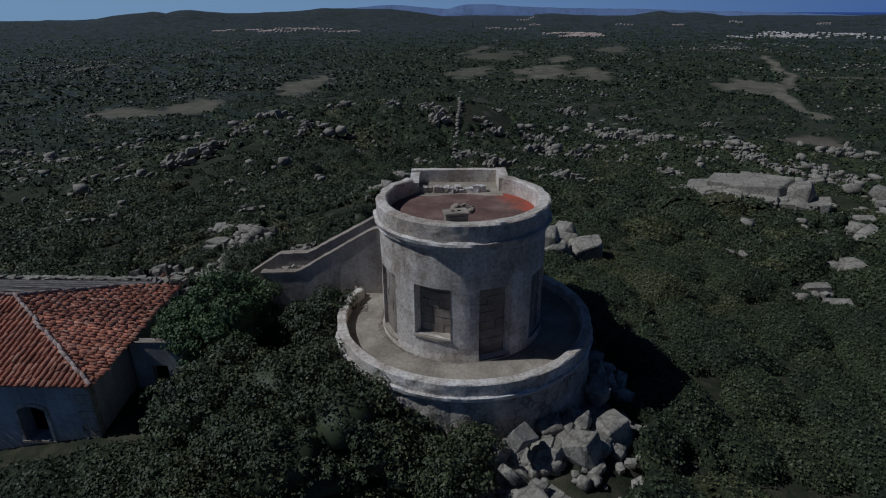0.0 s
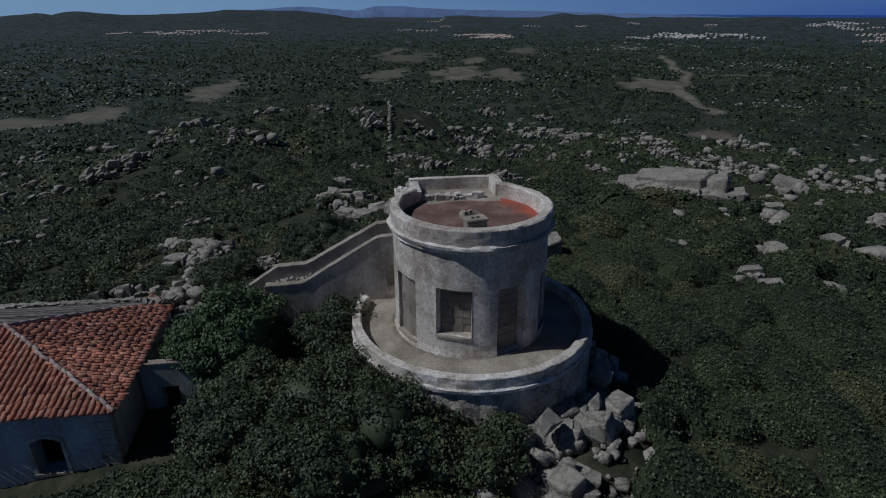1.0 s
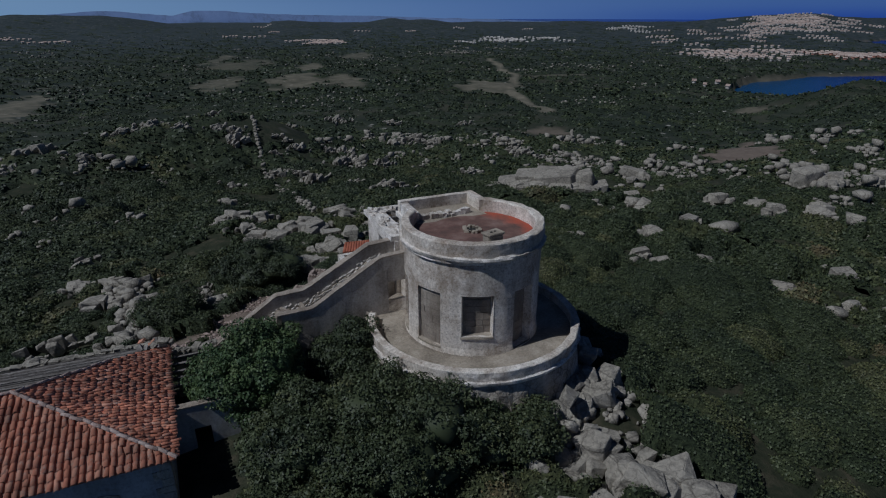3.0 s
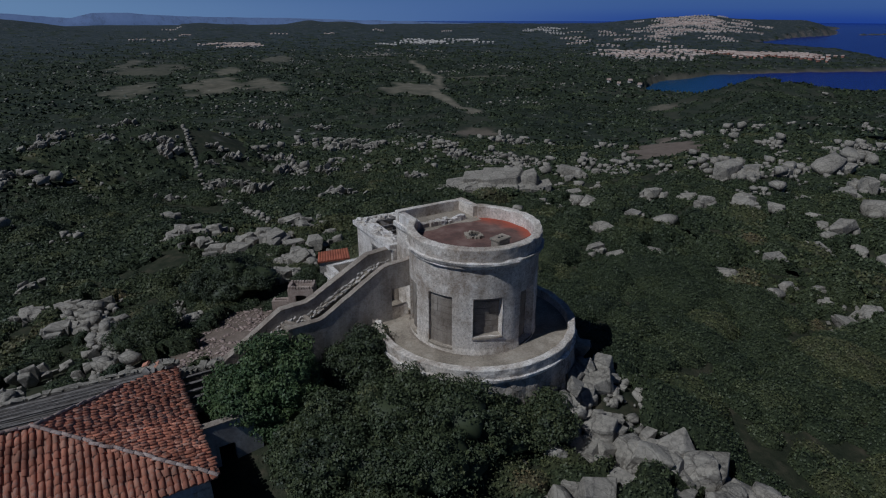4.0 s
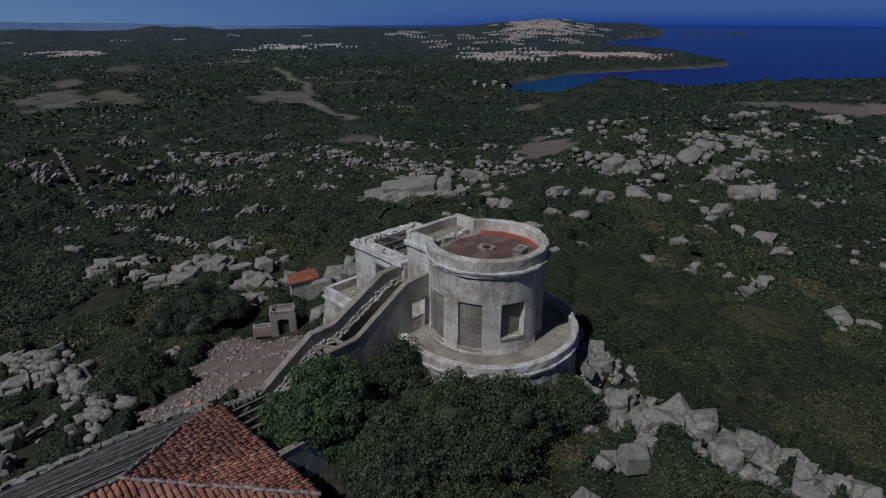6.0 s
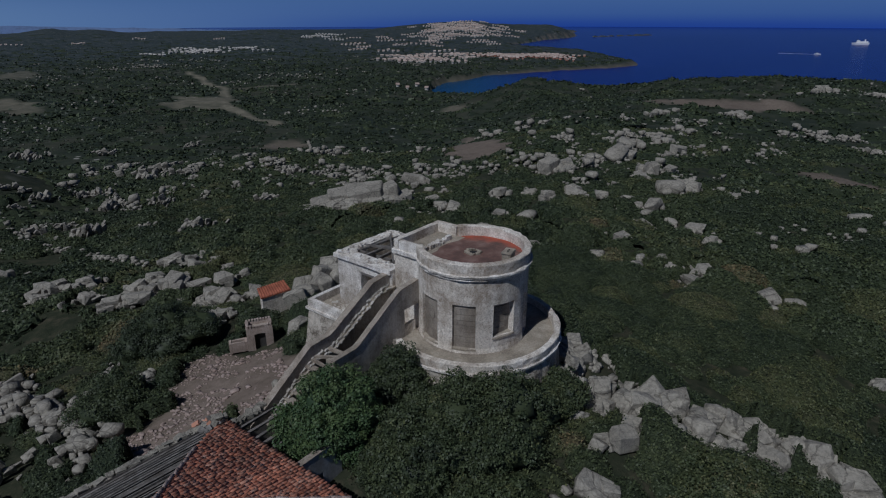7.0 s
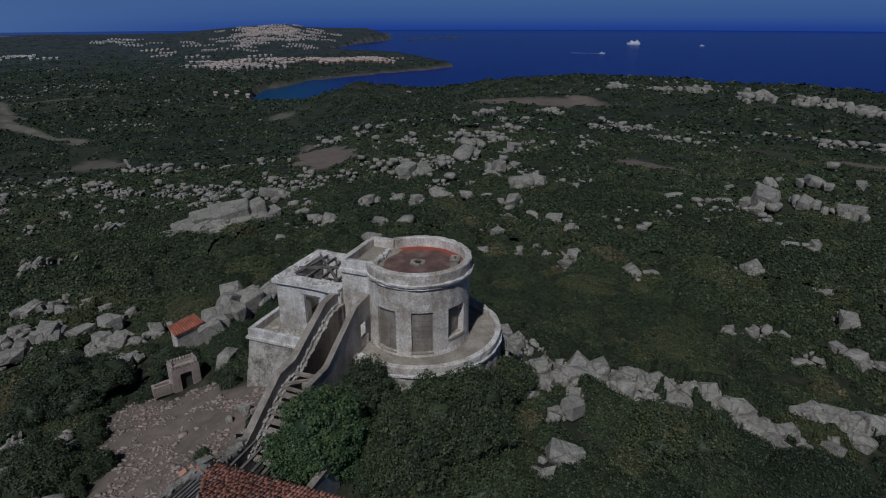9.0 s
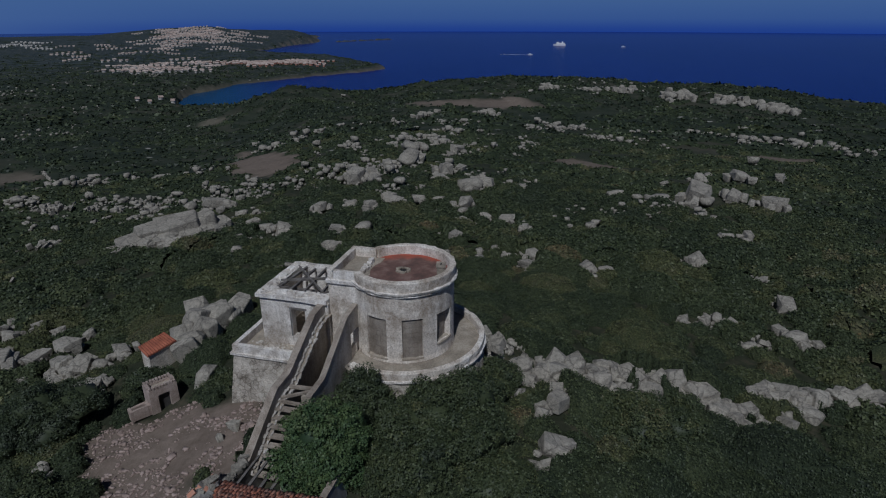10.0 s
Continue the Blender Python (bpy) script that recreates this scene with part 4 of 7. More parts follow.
def build_stair():
    root = empty("outside_stair", (-4.5, 16.7, -0.6), "ruined outside stair between two rendered walls", "stair")
    north = [(-8.2, 0.62), (-7.5, 1.02), (-5.4, 2.42), (-4.42, 2.47), (-2.05, 3.75), (-1.0, 3.83)]
    south = [(-5.58, 2.44), (-4.45, 2.46), (-2.1, 3.84), (-1.0, 3.92)]
    wall_run("north_wall", north, 17.36, 17.62, RENDER, root, "rendered outer stair wall", seed=1)
    coping_run(north, 17.36, 17.62, COPING, root, 0.015, 0.05, 1)
    # south wall, pierced by the door to the terrace
    wall_run("south_wall", [p for p in south[:2]] + [(-2.1, 3.84), (-1.86, 3.86)], 15.92, 16.12, RENDER, root, "rendered inner stair wall", seed=2)
    wall_run("door_head", [(-1.857, 3.86), (-1.0, 3.92)], 15.92, 16.12, RENDER, root, bottom=2.95, seed=2)
    box("threshold", (-1.857, 15.93, -0.5), (-1.0, 16.11, 1.72), CONCRETE, root, bevel=0)
    bm = bmesh.new()
    box_into(bm, (-1.84, 15.95, 1.722), (-1.2, 16.1, 2.22))
    rough_up(bm, 3, 0.03, 4, 4)
    part("low_infill", bm, WHITE_PLASTER, root, "broken white infill in the doorway")
    coping_run(south, 15.92, 16.12, COPING, root, 0.015, 0.05, 2)
    wall_run("end_wall", [(-5.6, 2.44), (-5.45, 2.44)], 15.92, 16.3, CONCRETE, root, seed=7)
    # stumps of the broken flight along the north wall
    rng = random.Random(23)
    x = -7.6
    while x < -1.25:
        z = float(np.interp(x, [p[0] for p in north], [p[1] for p in north])) - 0.42
        for k in range(2):
            s = rng.uniform(0.02, 0.045)
            bm = bmesh.new()
            box_into(bm, (-s * 1.7, -s, -s * 0.7), (s * 1.7, s, s * 0.7), pose(x + rng.uniform(-0.03, 0.03), 17.31 - 0.16 * k + rng.uniform(-0.03, 0.02), z + rng.uniform(-0.05, 0.05) - 0.06 * k, rng.uniform(-15, 15), -28 + rng.uniform(-15, 15), rng.uniform(-15, 15)), 0.015, rng)
            part("broken_edge", bm, RENDER, root)
        x += 0.105
    bm = bmesh.new()
    for a, b in zip(north[1:], north[2:]):
        m = Matrix.Translation((a[0], 17.2, a[1] - 0.52)) @ (Vector((b[0] - a[0], 0, b[1] - a[1]))).to_track_quat("X", "Z").to_matrix().to_4x4()
        box_into(bm, (0, -0.06, -0.07), (math.hypot(b[0] - a[0], b[1] - a[1]), 0.17, 0.0), m)
    part("flight_stump", bm, CONCRETE, root, "stump of the fallen flight")
    # what is left of the landing and the lower treads
    for k, (p, q, s) in enumerate((((-5.3, 17.3, 2.0), (-4.5, 16.2, 2.0), 0.05), ((-4.6, 17.3, 2.05), (-4.5, 16.15, 2.02), 0.06), ((-5.4, 17.3, 1.95), (-5.45, 16.3, 1.95), 0.05))):
        p, q = Vector(p), Vector(q)
        bm = bmesh.new()
        box_into(bm, (0, -s, -s), ((q - p).length, s, s), Matrix.Translation(p) @ (q - p).to_track_quat("X", "Z").to_matrix().to_4x4(), 0.01, rng)
        part("landing_beam", bm, COPING, root)
    for k in range(8):
        x = -5.62 - 0.27 * k
        z = 1.82 - 0.19 * k
        bm = bmesh.new()
        box_into(bm, (x - 0.13, 16.22, z - 0.06), (x + 0.13, 17.34, z), None, 0.012, rng)
        part("tread", bm, COPING, root, "worn cement tread")
    box("string", (-7.7, 16.13, -1.0), (-5.58, 16.21, 0.9), CONCRETE, root, bevel=0)
    # floor of the stair well
    box("well_floor", (-5.4, 16.13, -1.0), (-1.0, 17.35, -0.3), CONCRETE, root, bevel=0)
    return settle(root)


build_stair()


# ---- the house with the hipped tile roof ----
H_SE, H_NE, H_TOP = Vector((-8.76, 11.87, 1.36)), Vector((-8.93, 17.85, 1.30)), Vector((-12.5, 15.02, 2.24))
H_WEST = -20.0
H_SW, H_NW, H_WTOP = Vector((H_WEST, 12.25, 1.36)), Vector((H_WEST, 18.35, 1.22)), Vector((H_WEST, 15.6, 2.34))


def build_house():
    root = empty("house", (-14.0, 15.0, -0.95), "old plastered house with a sagging hipped clay-tile roof", "house")
    t, zb, zt = 0.4, -1.6, 1.27
    s0, s1 = Vector((-8.95, 12.0, 0)), Vector((H_WEST, 12.38, 0))
    n0, n1 = Vector((-9.12, 17.75, 0)), Vector((H_WEST, 18.22, 0))
    along = (s1 - s0).normalized()
    side = Vector((along.y, -along.x, 0))  # inwards, to the north
    if side.y < 0:
        side = -side
    length = (s1 - s0).length
    m = Matrix(((along.x, side.x, 0, s0.x), (along.y, side.y, 0, s0.y), (0, 0, 1, 0), (0, 0, 0, 1)))
    # south wall with arched windows let through it
    spots = [1.66, 4.6, 7.5]
    w, z0, z1 = 0.72, -0.5, 0.55
    bm = bmesh.new()
    edges = [0.0]
    for c in spots:
        edges += [c - w / 2, c + w / 2]
    edges.append(length)
    for k in range(0, len(edges), 2):
        box_into(bm, (edges[k], 0, zb), (edges[k + 1], t, zt), m)
    for c in spots:
        box_into(bm, (c - w / 2, 0, zb), (c + w / 2, t, z0), m)
        n = 10
        top = [(c - w / 2 + w * k / n, z1 - 0.1 + 0.13 * (1 - (2 * k / n - 1) ** 2)) for k in range(n + 1)]
        for (xa, za), (xb, zb2) in zip(top, top[1:]):
            vs = [bm.verts.new(m @ Vector(p)) for p in ((xa, 0, za), (xb, 0, zb2), (xb, 0, zt), (xa, 0, zt), (xa, t, za), (xb, t, zb2), (xb, t, zt), (xa, t, zt))]
            for f in ((0, 1, 2, 3), (4, 7, 6, 5), (0, 4, 5, 1)):
                bm.faces.new([vs[i] for i in f])
    bmesh.ops.remove_doubles(bm, verts=bm.verts, dist=1e-4)
    part("south_wall", bm, GREY_PLASTER, root, "grey rendered wall with arched window openings")
    for c in spots:
        # raised band round each opening
        outer, inner = [], []
        for k in range(13):
            u = -1 + 2 * k / 12
            zz = z1 - 0.1 + 0.13 * (1 - u * u)
            inner.append((c + u * w / 2, zz))
            outer.append((c + u * (w / 2 + 0.09), zz + 0.09))
        inner = [(c - w / 2, z0)] + inner + [(c + w / 2, z0)]
        outer = [(c - w / 2 - 0.09, z0)] + outer + [(c + w / 2 + 0.09, z0)]
        bm = bmesh.new()
        rows = [[bm.verts.new(m @ Vector((x, y, z))) for x, z in line] for line, y in ((outer, -0.001), (outer, -0.03), (inner, -0.03), (inner, 0.02))]
        for a, b in zip(rows, rows[1:]):
            for k in range(len(a) - 1):
                bm.faces.new((a[k], a[k + 1], b[k + 1], b[k]))
        part("window_surround", bm, PLASTER, root, "pale plaster window surround")
        bm = bmesh.new()
        box_into(bm, (c - w / 2 - 0.1, -0.05, z0 - 0.07), (c + w / 2 + 0.1, t - 0.1, z0 - 0.002), m)
        part("window_sill", bm, CONCRETE, root)
    # east, north and west walls
    def straight(a, b, inward):
        d = (b - a).normalized()
        q = Vector((-d.y, d.x, 0)) * inward
        mm = Matrix(((d.x, q.x, 0, a.x), (d.y, q.y, 0, a.y), (0, 0, 1, 0), (0, 0, 0, 1)))
        bm = bmesh.new()
        box_into(bm, (0, 0, zb), ((b - a).length, t, zt), mm)
        return bm
    part("east_wall", straight(s0 + along * 0.0 + side * (t + 0.002), n0, 1), GREY_PLASTER, root, "shaded rendered end wall")
    part("north_wall", straight(n0 + along * (t + 0.002), n1, 1), RUBBLE, root, "rubble wall with its render gone")
    part("west_wall", straight(s1 + side * (t + 0.002), n1 - side * (t + 0.002), -1), GREY_PLASTER, root)
    # quoins at the corner
    rng = random.Random(31)
    z = zb + 0.3
    k = 0
    while z < zt - 0.2:
        h = rng.uniform(0.2, 0.28)
        bm = bmesh.new()
        lw = 0.42 if k % 2 else 0.26
        box_into(bm, (-0.02, -0.02, z), (lw, 0.2, z + h - 0.015), m, 0.006, rng)
        part("quoin", bm, RUBBLE, root)
        z += h
        k += 1
    box("floor", (H_WEST, 12.4, -1.3), (-9.2, 17.6, -0.95), CONCRETE, root, bevel=0)
    # boarded roof slopes under the tiles
    def slope(name, pts, mat, label, drop=0.05):
        bm = bmesh.new()
        up = [bm.verts.new(p - Vector((0, 0, drop))) for p in pts]
        dn = [bm.verts.new(p - Vector((0, 0, drop + 0.05))) for p in pts]
        bm.faces.new(up)
        bm.faces.new(dn[::-1])
        for k in range(len(pts)):
            bm.faces.new((up[k], dn[k], dn[(k + 1) % len(pts)], up[(k + 1) % len(pts)]))
        return part(name, bm, mat, root, label)
    south = slope("south_slope", [H_SW, H_SE, H_TOP, H_WTOP], TILE, "tiled south slope")
    east = slope("east_slope", [H_SE, H_NE, H_TOP], RED_TILE, "tiled east hip")
    # near-black sheet puts shade into the gaps between the battens
    north = slope("north_slope", [H_NE, H_NW, H_WTOP, H_TOP], PLAIN_DARK, "north slope stripped to grey battens over a near-black sheet for shaded gaps", 0.07)
    return root, south, east, north


house, south_slope, east_slope, north_slope = build_house()


def tile_mesh():
    """One curved clay cover tile, lying along y, narrower at its upper end."""
    verts, faces = [], []
    n = 6
    for y, r in ((0.0, 0.068), (0.33, 0.056)):
        for rr in (r, r - 0.012):
            for k in range(n + 1):
                a = math.pi * k / n
                verts.append((rr * math.cos(a), y, rr * math.sin(a) * 0.85))
    m = n + 1
    for k in range(n):
        faces.append((k, k + 1, 2 * m + k + 1, 2 * m + k))
        faces.append((k, m + k, m + k + 1, k + 1))
    me = bpy.data.meshes.new("tile")
    me.from_pydata(verts, [], faces)
    me.polygons.foreach_set("use_smooth", [True] * len(me.polygons))
    me.materials.append(TILE)
    me.update()
    return me


TILE_MESH = tile_mesh()


def lay_tiles(face, corner, along, up, width, inside, seed, limit, mesh, loose=1.0, arch=1.0, pitch=1.0):
    """Cover tiles in rows up a slope; the first ones single pieces, the rest one mesh."""
    rng = random.Random(seed)
    normal = along.cross(up).normalized()
    if normal.z < 0:
        normal = -normal
    basis = Matrix((along, up, normal)).transposed().to_4x4()
    co = np.array([v.co for v in TILE_MESH.vertices])
    polys = [tuple(p.vertices) for p in TILE_MESH.polygons]
    rest_v, rest_f, count = [], [], 0
    for i in range(int(width / (0.163 * pitch)) + 1):
        for j in range(int(20 / pitch)):
            u, v = 0.08 + i * 0.163 * pitch, -0.08 + j * 0.25 * pitch
            p = corner + along * u + up * v
            if not inside(p + up * 0.15):
                continue
            tilt = Matrix.Rotation(radians(rng.gauss(-2.5, 1.2 * loose)), 4, "X") @ Matrix.Rotation(radians(rng.gauss(0, 2.5 * loose)), 4, "Z")
            m = Matrix.Translation(p + normal * (-0.035 * arch + rng.gauss(0, 0.005)) + along * rng.gauss(0, 0.010) + up * rng.gauss(0, 0.02)) @ basis @ tilt @ Matrix.Diagonal((pitch * (1.0 + 0.3 * (1 - arch)), pitch, arch, 1.0))
            if count < limit:
                ob = new("tile", mesh)
                ob.parent = face
                ob.matrix_basis = m
            else:
                base = len(rest_v)
                rest_v += [m @ Vector(c) for c in co]
                rest_f += [tuple(base + q for q in f) for f in polys]
            count += 1
    if rest_v:
        ob = put("tiles", rest_v, rest_f, mesh.materials[0], face, smooth=True)
        tagged(ob, kind="stuff")


def hip_line(a, b, face, seed, name="ridge_tile"):
    """Mortared half-round tiles along a hip or ridge."""
    rng = random.Random(seed)
    d = (b - a)
    n = int(d.length / 0.27)
    rot = d.to_track_quat("Y", "Z").to_matrix().to_4x4()
    for k in range(n):
        p = a + d * (k / n)
        ob = new(name, HIP_MESH)
        ob.parent = face
        ob.matrix_basis = Matrix.Translation(p + Vector((0, 0, -0.005 + rng.gauss(0, 0.008)))) @ rot @ Matrix.Rotation(radians(rng.gauss(0, 4)), 4, "Z") @ Matrix.Diagonal((0.85, 1.0, 0.9, 1.0))


RED_MESH = TILE_MESH.copy()
RED_MESH.materials.clear()
RED_MESH.materials.append(RED_TILE)
HIP_MESH = TILE_MESH.copy()
HIP_MESH.materials.clear()
MORTAR = weathered("mortared_hip", (0.66, 0.56, 0.50), (0.54, 0.42, 0.36), (0.36, 0.24, 0.19), 2.5, 0.5)
HIP_MESH.materials.append(MORTAR)


def roof_tiles():
    e_along = (H_NE - H_SE).normalized()
    e_up = (H_TOP - H_SE) - e_along * (H_TOP - H_SE).dot(e_along)
    e_up.normalize()
    def east_inside(p):
        y0 = H_SE.y + (H_TOP.y - H_SE.y) * (H_SE.x - p.x) / (H_SE.x - H_TOP.x)
        y1 = H_NE.y + (H_TOP.y - H_NE.y) * (H_NE.x - p.x) / (H_NE.x - H_TOP.x)
        return y0 - 0.02 < p.y < y1 + 0.02 and p.x > H_TOP.x
    lay_tiles(east_slope, H_SE, e_along, e_up, 6.0, east_inside, 51, 160, RED_MESH, 1.6, 0.62, 0.78)
    s_along = (H_SW - H_SE).normalized()
    s_up = (H_WTOP - H_SW) - s_along * (H_WTOP - H_SW).dot(s_along)
    s_up.normalize()
    def south_inside(p):
        x_hip = H_SE.x + (H_TOP.x - H_SE.x) * (p.y - H_SE.y) / (H_TOP.y - H_SE.y)
        ridge = H_TOP.y + (H_WTOP.y - H_TOP.y) * (p.x - H_TOP.x) / (H_WTOP.x - H_TOP.x)
        return p.x < x_hip + 0.02 and p.y < ridge
    lay_tiles(south_slope, H_SE, s_along, s_up, 11.2, south_inside, 52, 160, TILE_MESH)
    hip_line(H_SE + Vector((0.03, -0.03, 0.03)), H_TOP + Vector((0, 0, 0.03)), south_slope, 61)
    hip_line(H_NE + (H_TOP - H_NE) * 0.42 + Vector((0, 0, 0.02)), H_TOP + Vector((0, 0, 0.03)), east_slope, 62)
    hip_line(H_TOP + Vector((0, 0, 0.03)), H_WTOP + Vector((0, 0, 0.03)), south_slope, 63)
    # battens left on the north slope, and stones along its wall head
    rng = random.Random(64)
    for j in range(17):
        f = (j + 0.5) / 17
        a, b = H_NE.lerp(H_TOP, f), H_NW.lerp(H_WTOP, f)
        m = Matrix.Translation(a + Vector((0, 0, -0.035))) @ (b - a).to_track_quat("X", "Z").to_matrix().to_4x4()
        bm = bmesh.new()
        box_into(bm, (0, -0.022, -0.02), ((b - a).length, 0.022, 0.03 + rng.uniform(0, 0.03)), m, 0.02, rng)
        part("batten", bm, WOOD, north_slope, "grey bare batten")
    for k in range(70):
        a = H_NE.lerp(H_NW, k / 70 + rng.uniform(-0.004, 0.004))
        s = rng.uniform(0.07, 0.13)
        bm = bmesh.new()
        box_into(bm, (-s * 1.4, -s, -0.06), (s * 1.4, s, rng.uniform(0.05, 0.13)), pose(a.x, a.y - 0.08 + rng.gauss(0, 0.03), a.z + 0.03, rng.uniform(-8, 8), rng.uniform(-8, 8), rng.uniform(-20, 20)), 0.03, rng)
        part("coping_stone", bm, GRANITE, north_slope)
    # broken corner where the tiles have slid
    for k in range(26):
        p = H_NE + Vector((rng.uniform(-0.9, 0.15), rng.uniform(-0.5, 0.15), rng.uniform(0.0, 0.14)))
        s = rng.uniform(0.04, 0.1)
        bm = bmesh.new()
        box_into(bm, (-s * 1.5, -s, -s * 0.5), (s * 1.5, s, s * 0.5), pose(*p, rng.uniform(-40, 40), rng.uniform(-40, 40), rng.uniform(0, 180)), 0.02, rng)
        part("fallen_stone", bm, rng.choice((GRANITE, TILE, WOOD)), north_slope)


roof_tiles()
settle(house)


def build_annex():
    root = empty("roofless_annex", (-8.0, 15.8, -0.8), "roofless lean-to with bare rafters beside the house", "annex")
    # front wall with one small window, end wall falling away
    framed_wall("front_wall", (-8.9, 14.0, -1.4), (1, 0), 1.72, 2.62, 0.22, (0.5, 0.95, 1.05, 1.86), GREY_PLASTER, root, "shaded rendered wall with a small window")
    bm = bmesh.new()
    box_into(bm, (-8.9, 13.99, 1.222), (-7.17, 14.22, 1.25))
    rough_up(bm, 4, 0.015, 3, 4)
    part("coping", bm, COPING, root)
    wall = [(-8.85, 1.02), (-8.0, 1.0), (-7.4, 1.02)]
    wall_run("back_wall", wall, 17.38, 17.62, RUBBLE, root, seed=4)
    box("end_wall", (-7.4, 14.24, -1.4), (-7.18, 15.4, 1.0), GREY_PLASTER, root, bevel=0.02)
    rng = random.Random(9)
    for k in range(5):
        y = 15.6 + 0.38 * k
        bm = bmesh.new()
        box_into(bm, (-8.86, y - 0.04, 0.93 + 0.02 * k), (-7.3, y + 0.04, 1.01 + 0.02 * k), None, 0.02, rng)
        part("rafter", bm, WOOD, root, "grey bare rafter")
    for k in range(22):
        s = rng.uniform(0.05, 0.12)
        bm = bmesh.new()
        box_into(bm, (-s * 1.4, -s, -0.05), (s * 1.4, s, s), pose(-8.8 + 1.35 * k / 21, 17.5 + rng.gauss(0, 0.05), 1.05, rng.uniform(-10, 10), rng.uniform(-10, 10), rng.uniform(0, 90)), 0.03, rng)
        part("wall_stone", bm, GRANITE, root)
    return settle(root)


build_annex()


def build_hut():
    """The little well house in the yard, with an arched door and a crenellated brick edge."""
    at = (-2.1, 25.76)
    root = empty("well_house", (*at, -2.1), "small plastered well house with an arched dark door", "hut")
    m = pose(at[0], at[1], -2.2, 0, 0, 59)
    # the front faces -x before it is turned
    w, d, h = 0.64, 0.42, 1.26
    bm = bmesh.new()
    n = 8
    for lo, hi in (((-d, -w, 0), (-d + 0.18, -0.27, h)), ((-d, 0.27, 0), (-d + 0.18, w, h)), ((-d + 0.182, -w, 0), (d, -w + 0.18, h)), ((-d + 0.182, w - 0.18, 0), (d, w, h)), ((d - 0.18, -w + 0.182, 0), (d, w - 0.182, h))):
        box_into(bm, lo, hi, m)
    for k in range(n):
        ya, yb = -0.27 + 0.54 * k / n, -0.27 + 0.54 * (k + 1) / n
        za, zb = (0.88 + 0.05 * math.sqrt(max(0, 1 - (y / 0.275) ** 2)) for y in (ya, yb))
        vs = [bm.verts.new(m @ Vector(p)) for p in ((-d, ya, za), (-d, yb, zb), (-d, yb, h), (-d, ya, h), (-d + 0.18, ya, za), (-d + 0.18, yb, zb), (-d + 0.18, yb, h), (-d + 0.18, ya, h))]
        for f in ((0, 1, 2, 3), (4, 7, 6, 5), (0, 4, 5, 1)):
            bm.faces.new([vs[i] for i in f])
    part("wall", bm, HUT_PLASTER, root, "dusty pinkish plaster wall")
    bm = bmesh.new()
    box_into(bm, (-d + 0.1, -w + 0.1, h - 0.2), (d - 0.1, w - 0.1, h - 0.12), m)
    part("roof_slab", bm, CONCRETE, root)
    bm = bmesh.new()
    box_into(bm, (-d + 0.17, -0.3, 0), (-d + 0.21, 0.3, 0.98), m)
    part("door", bm, PLAIN_DARK, root, "near-black door panel")
    rng = random.Random(2)
    for k in range(9):
        for x in (-d + 0.08, d - 0.08):
            bm = bmesh.new()
            y = -w + 0.08 + (2 * w - 0.16) * k / 8
            box_into(bm, (x - 0.08, y - 0.045, h), (x + 0.08, y + 0.045, h + 0.13), m, 0.01, rng)
            part("edge_brick", bm, HUT_PLASTER, root)
    for k in range(8):
        for y in (-w + 0.08, w - 0.08):
            bm = bmesh.new()
            x = -d + 0.25 + (2 * d - 0.5) * k / 7
            box_into(bm, (x - 0.045, y - 0.08, h), (x + 0.045, y + 0.08, h + 0.13), m, 0.01, rng)
            part("edge_brick", bm, HUT_PLASTER, root)
    # the trough at its side
    bm = bmesh.new()
    for lo, hi in (((-d + 0.1, w + 0.004, 0), (d - 0.3, w + 0.12, 0.55)), ((-d + 0.1, w + 0.75, 0), (d - 0.3, w + 0.87, 0.55)), ((-d + 0.1, w + 0.122, 0), (-d + 0.22, w + 0.748, 0.55)), ((d - 0.42, w + 0.122, 0), (d - 0.3, w + 0.748, 0.55))):
        box_into(bm, lo, hi, m, 0.02, rng)
    part("trough", bm, HUT_PLASTER, root, "broken cement trough")
    return settle(root)


build_hut()


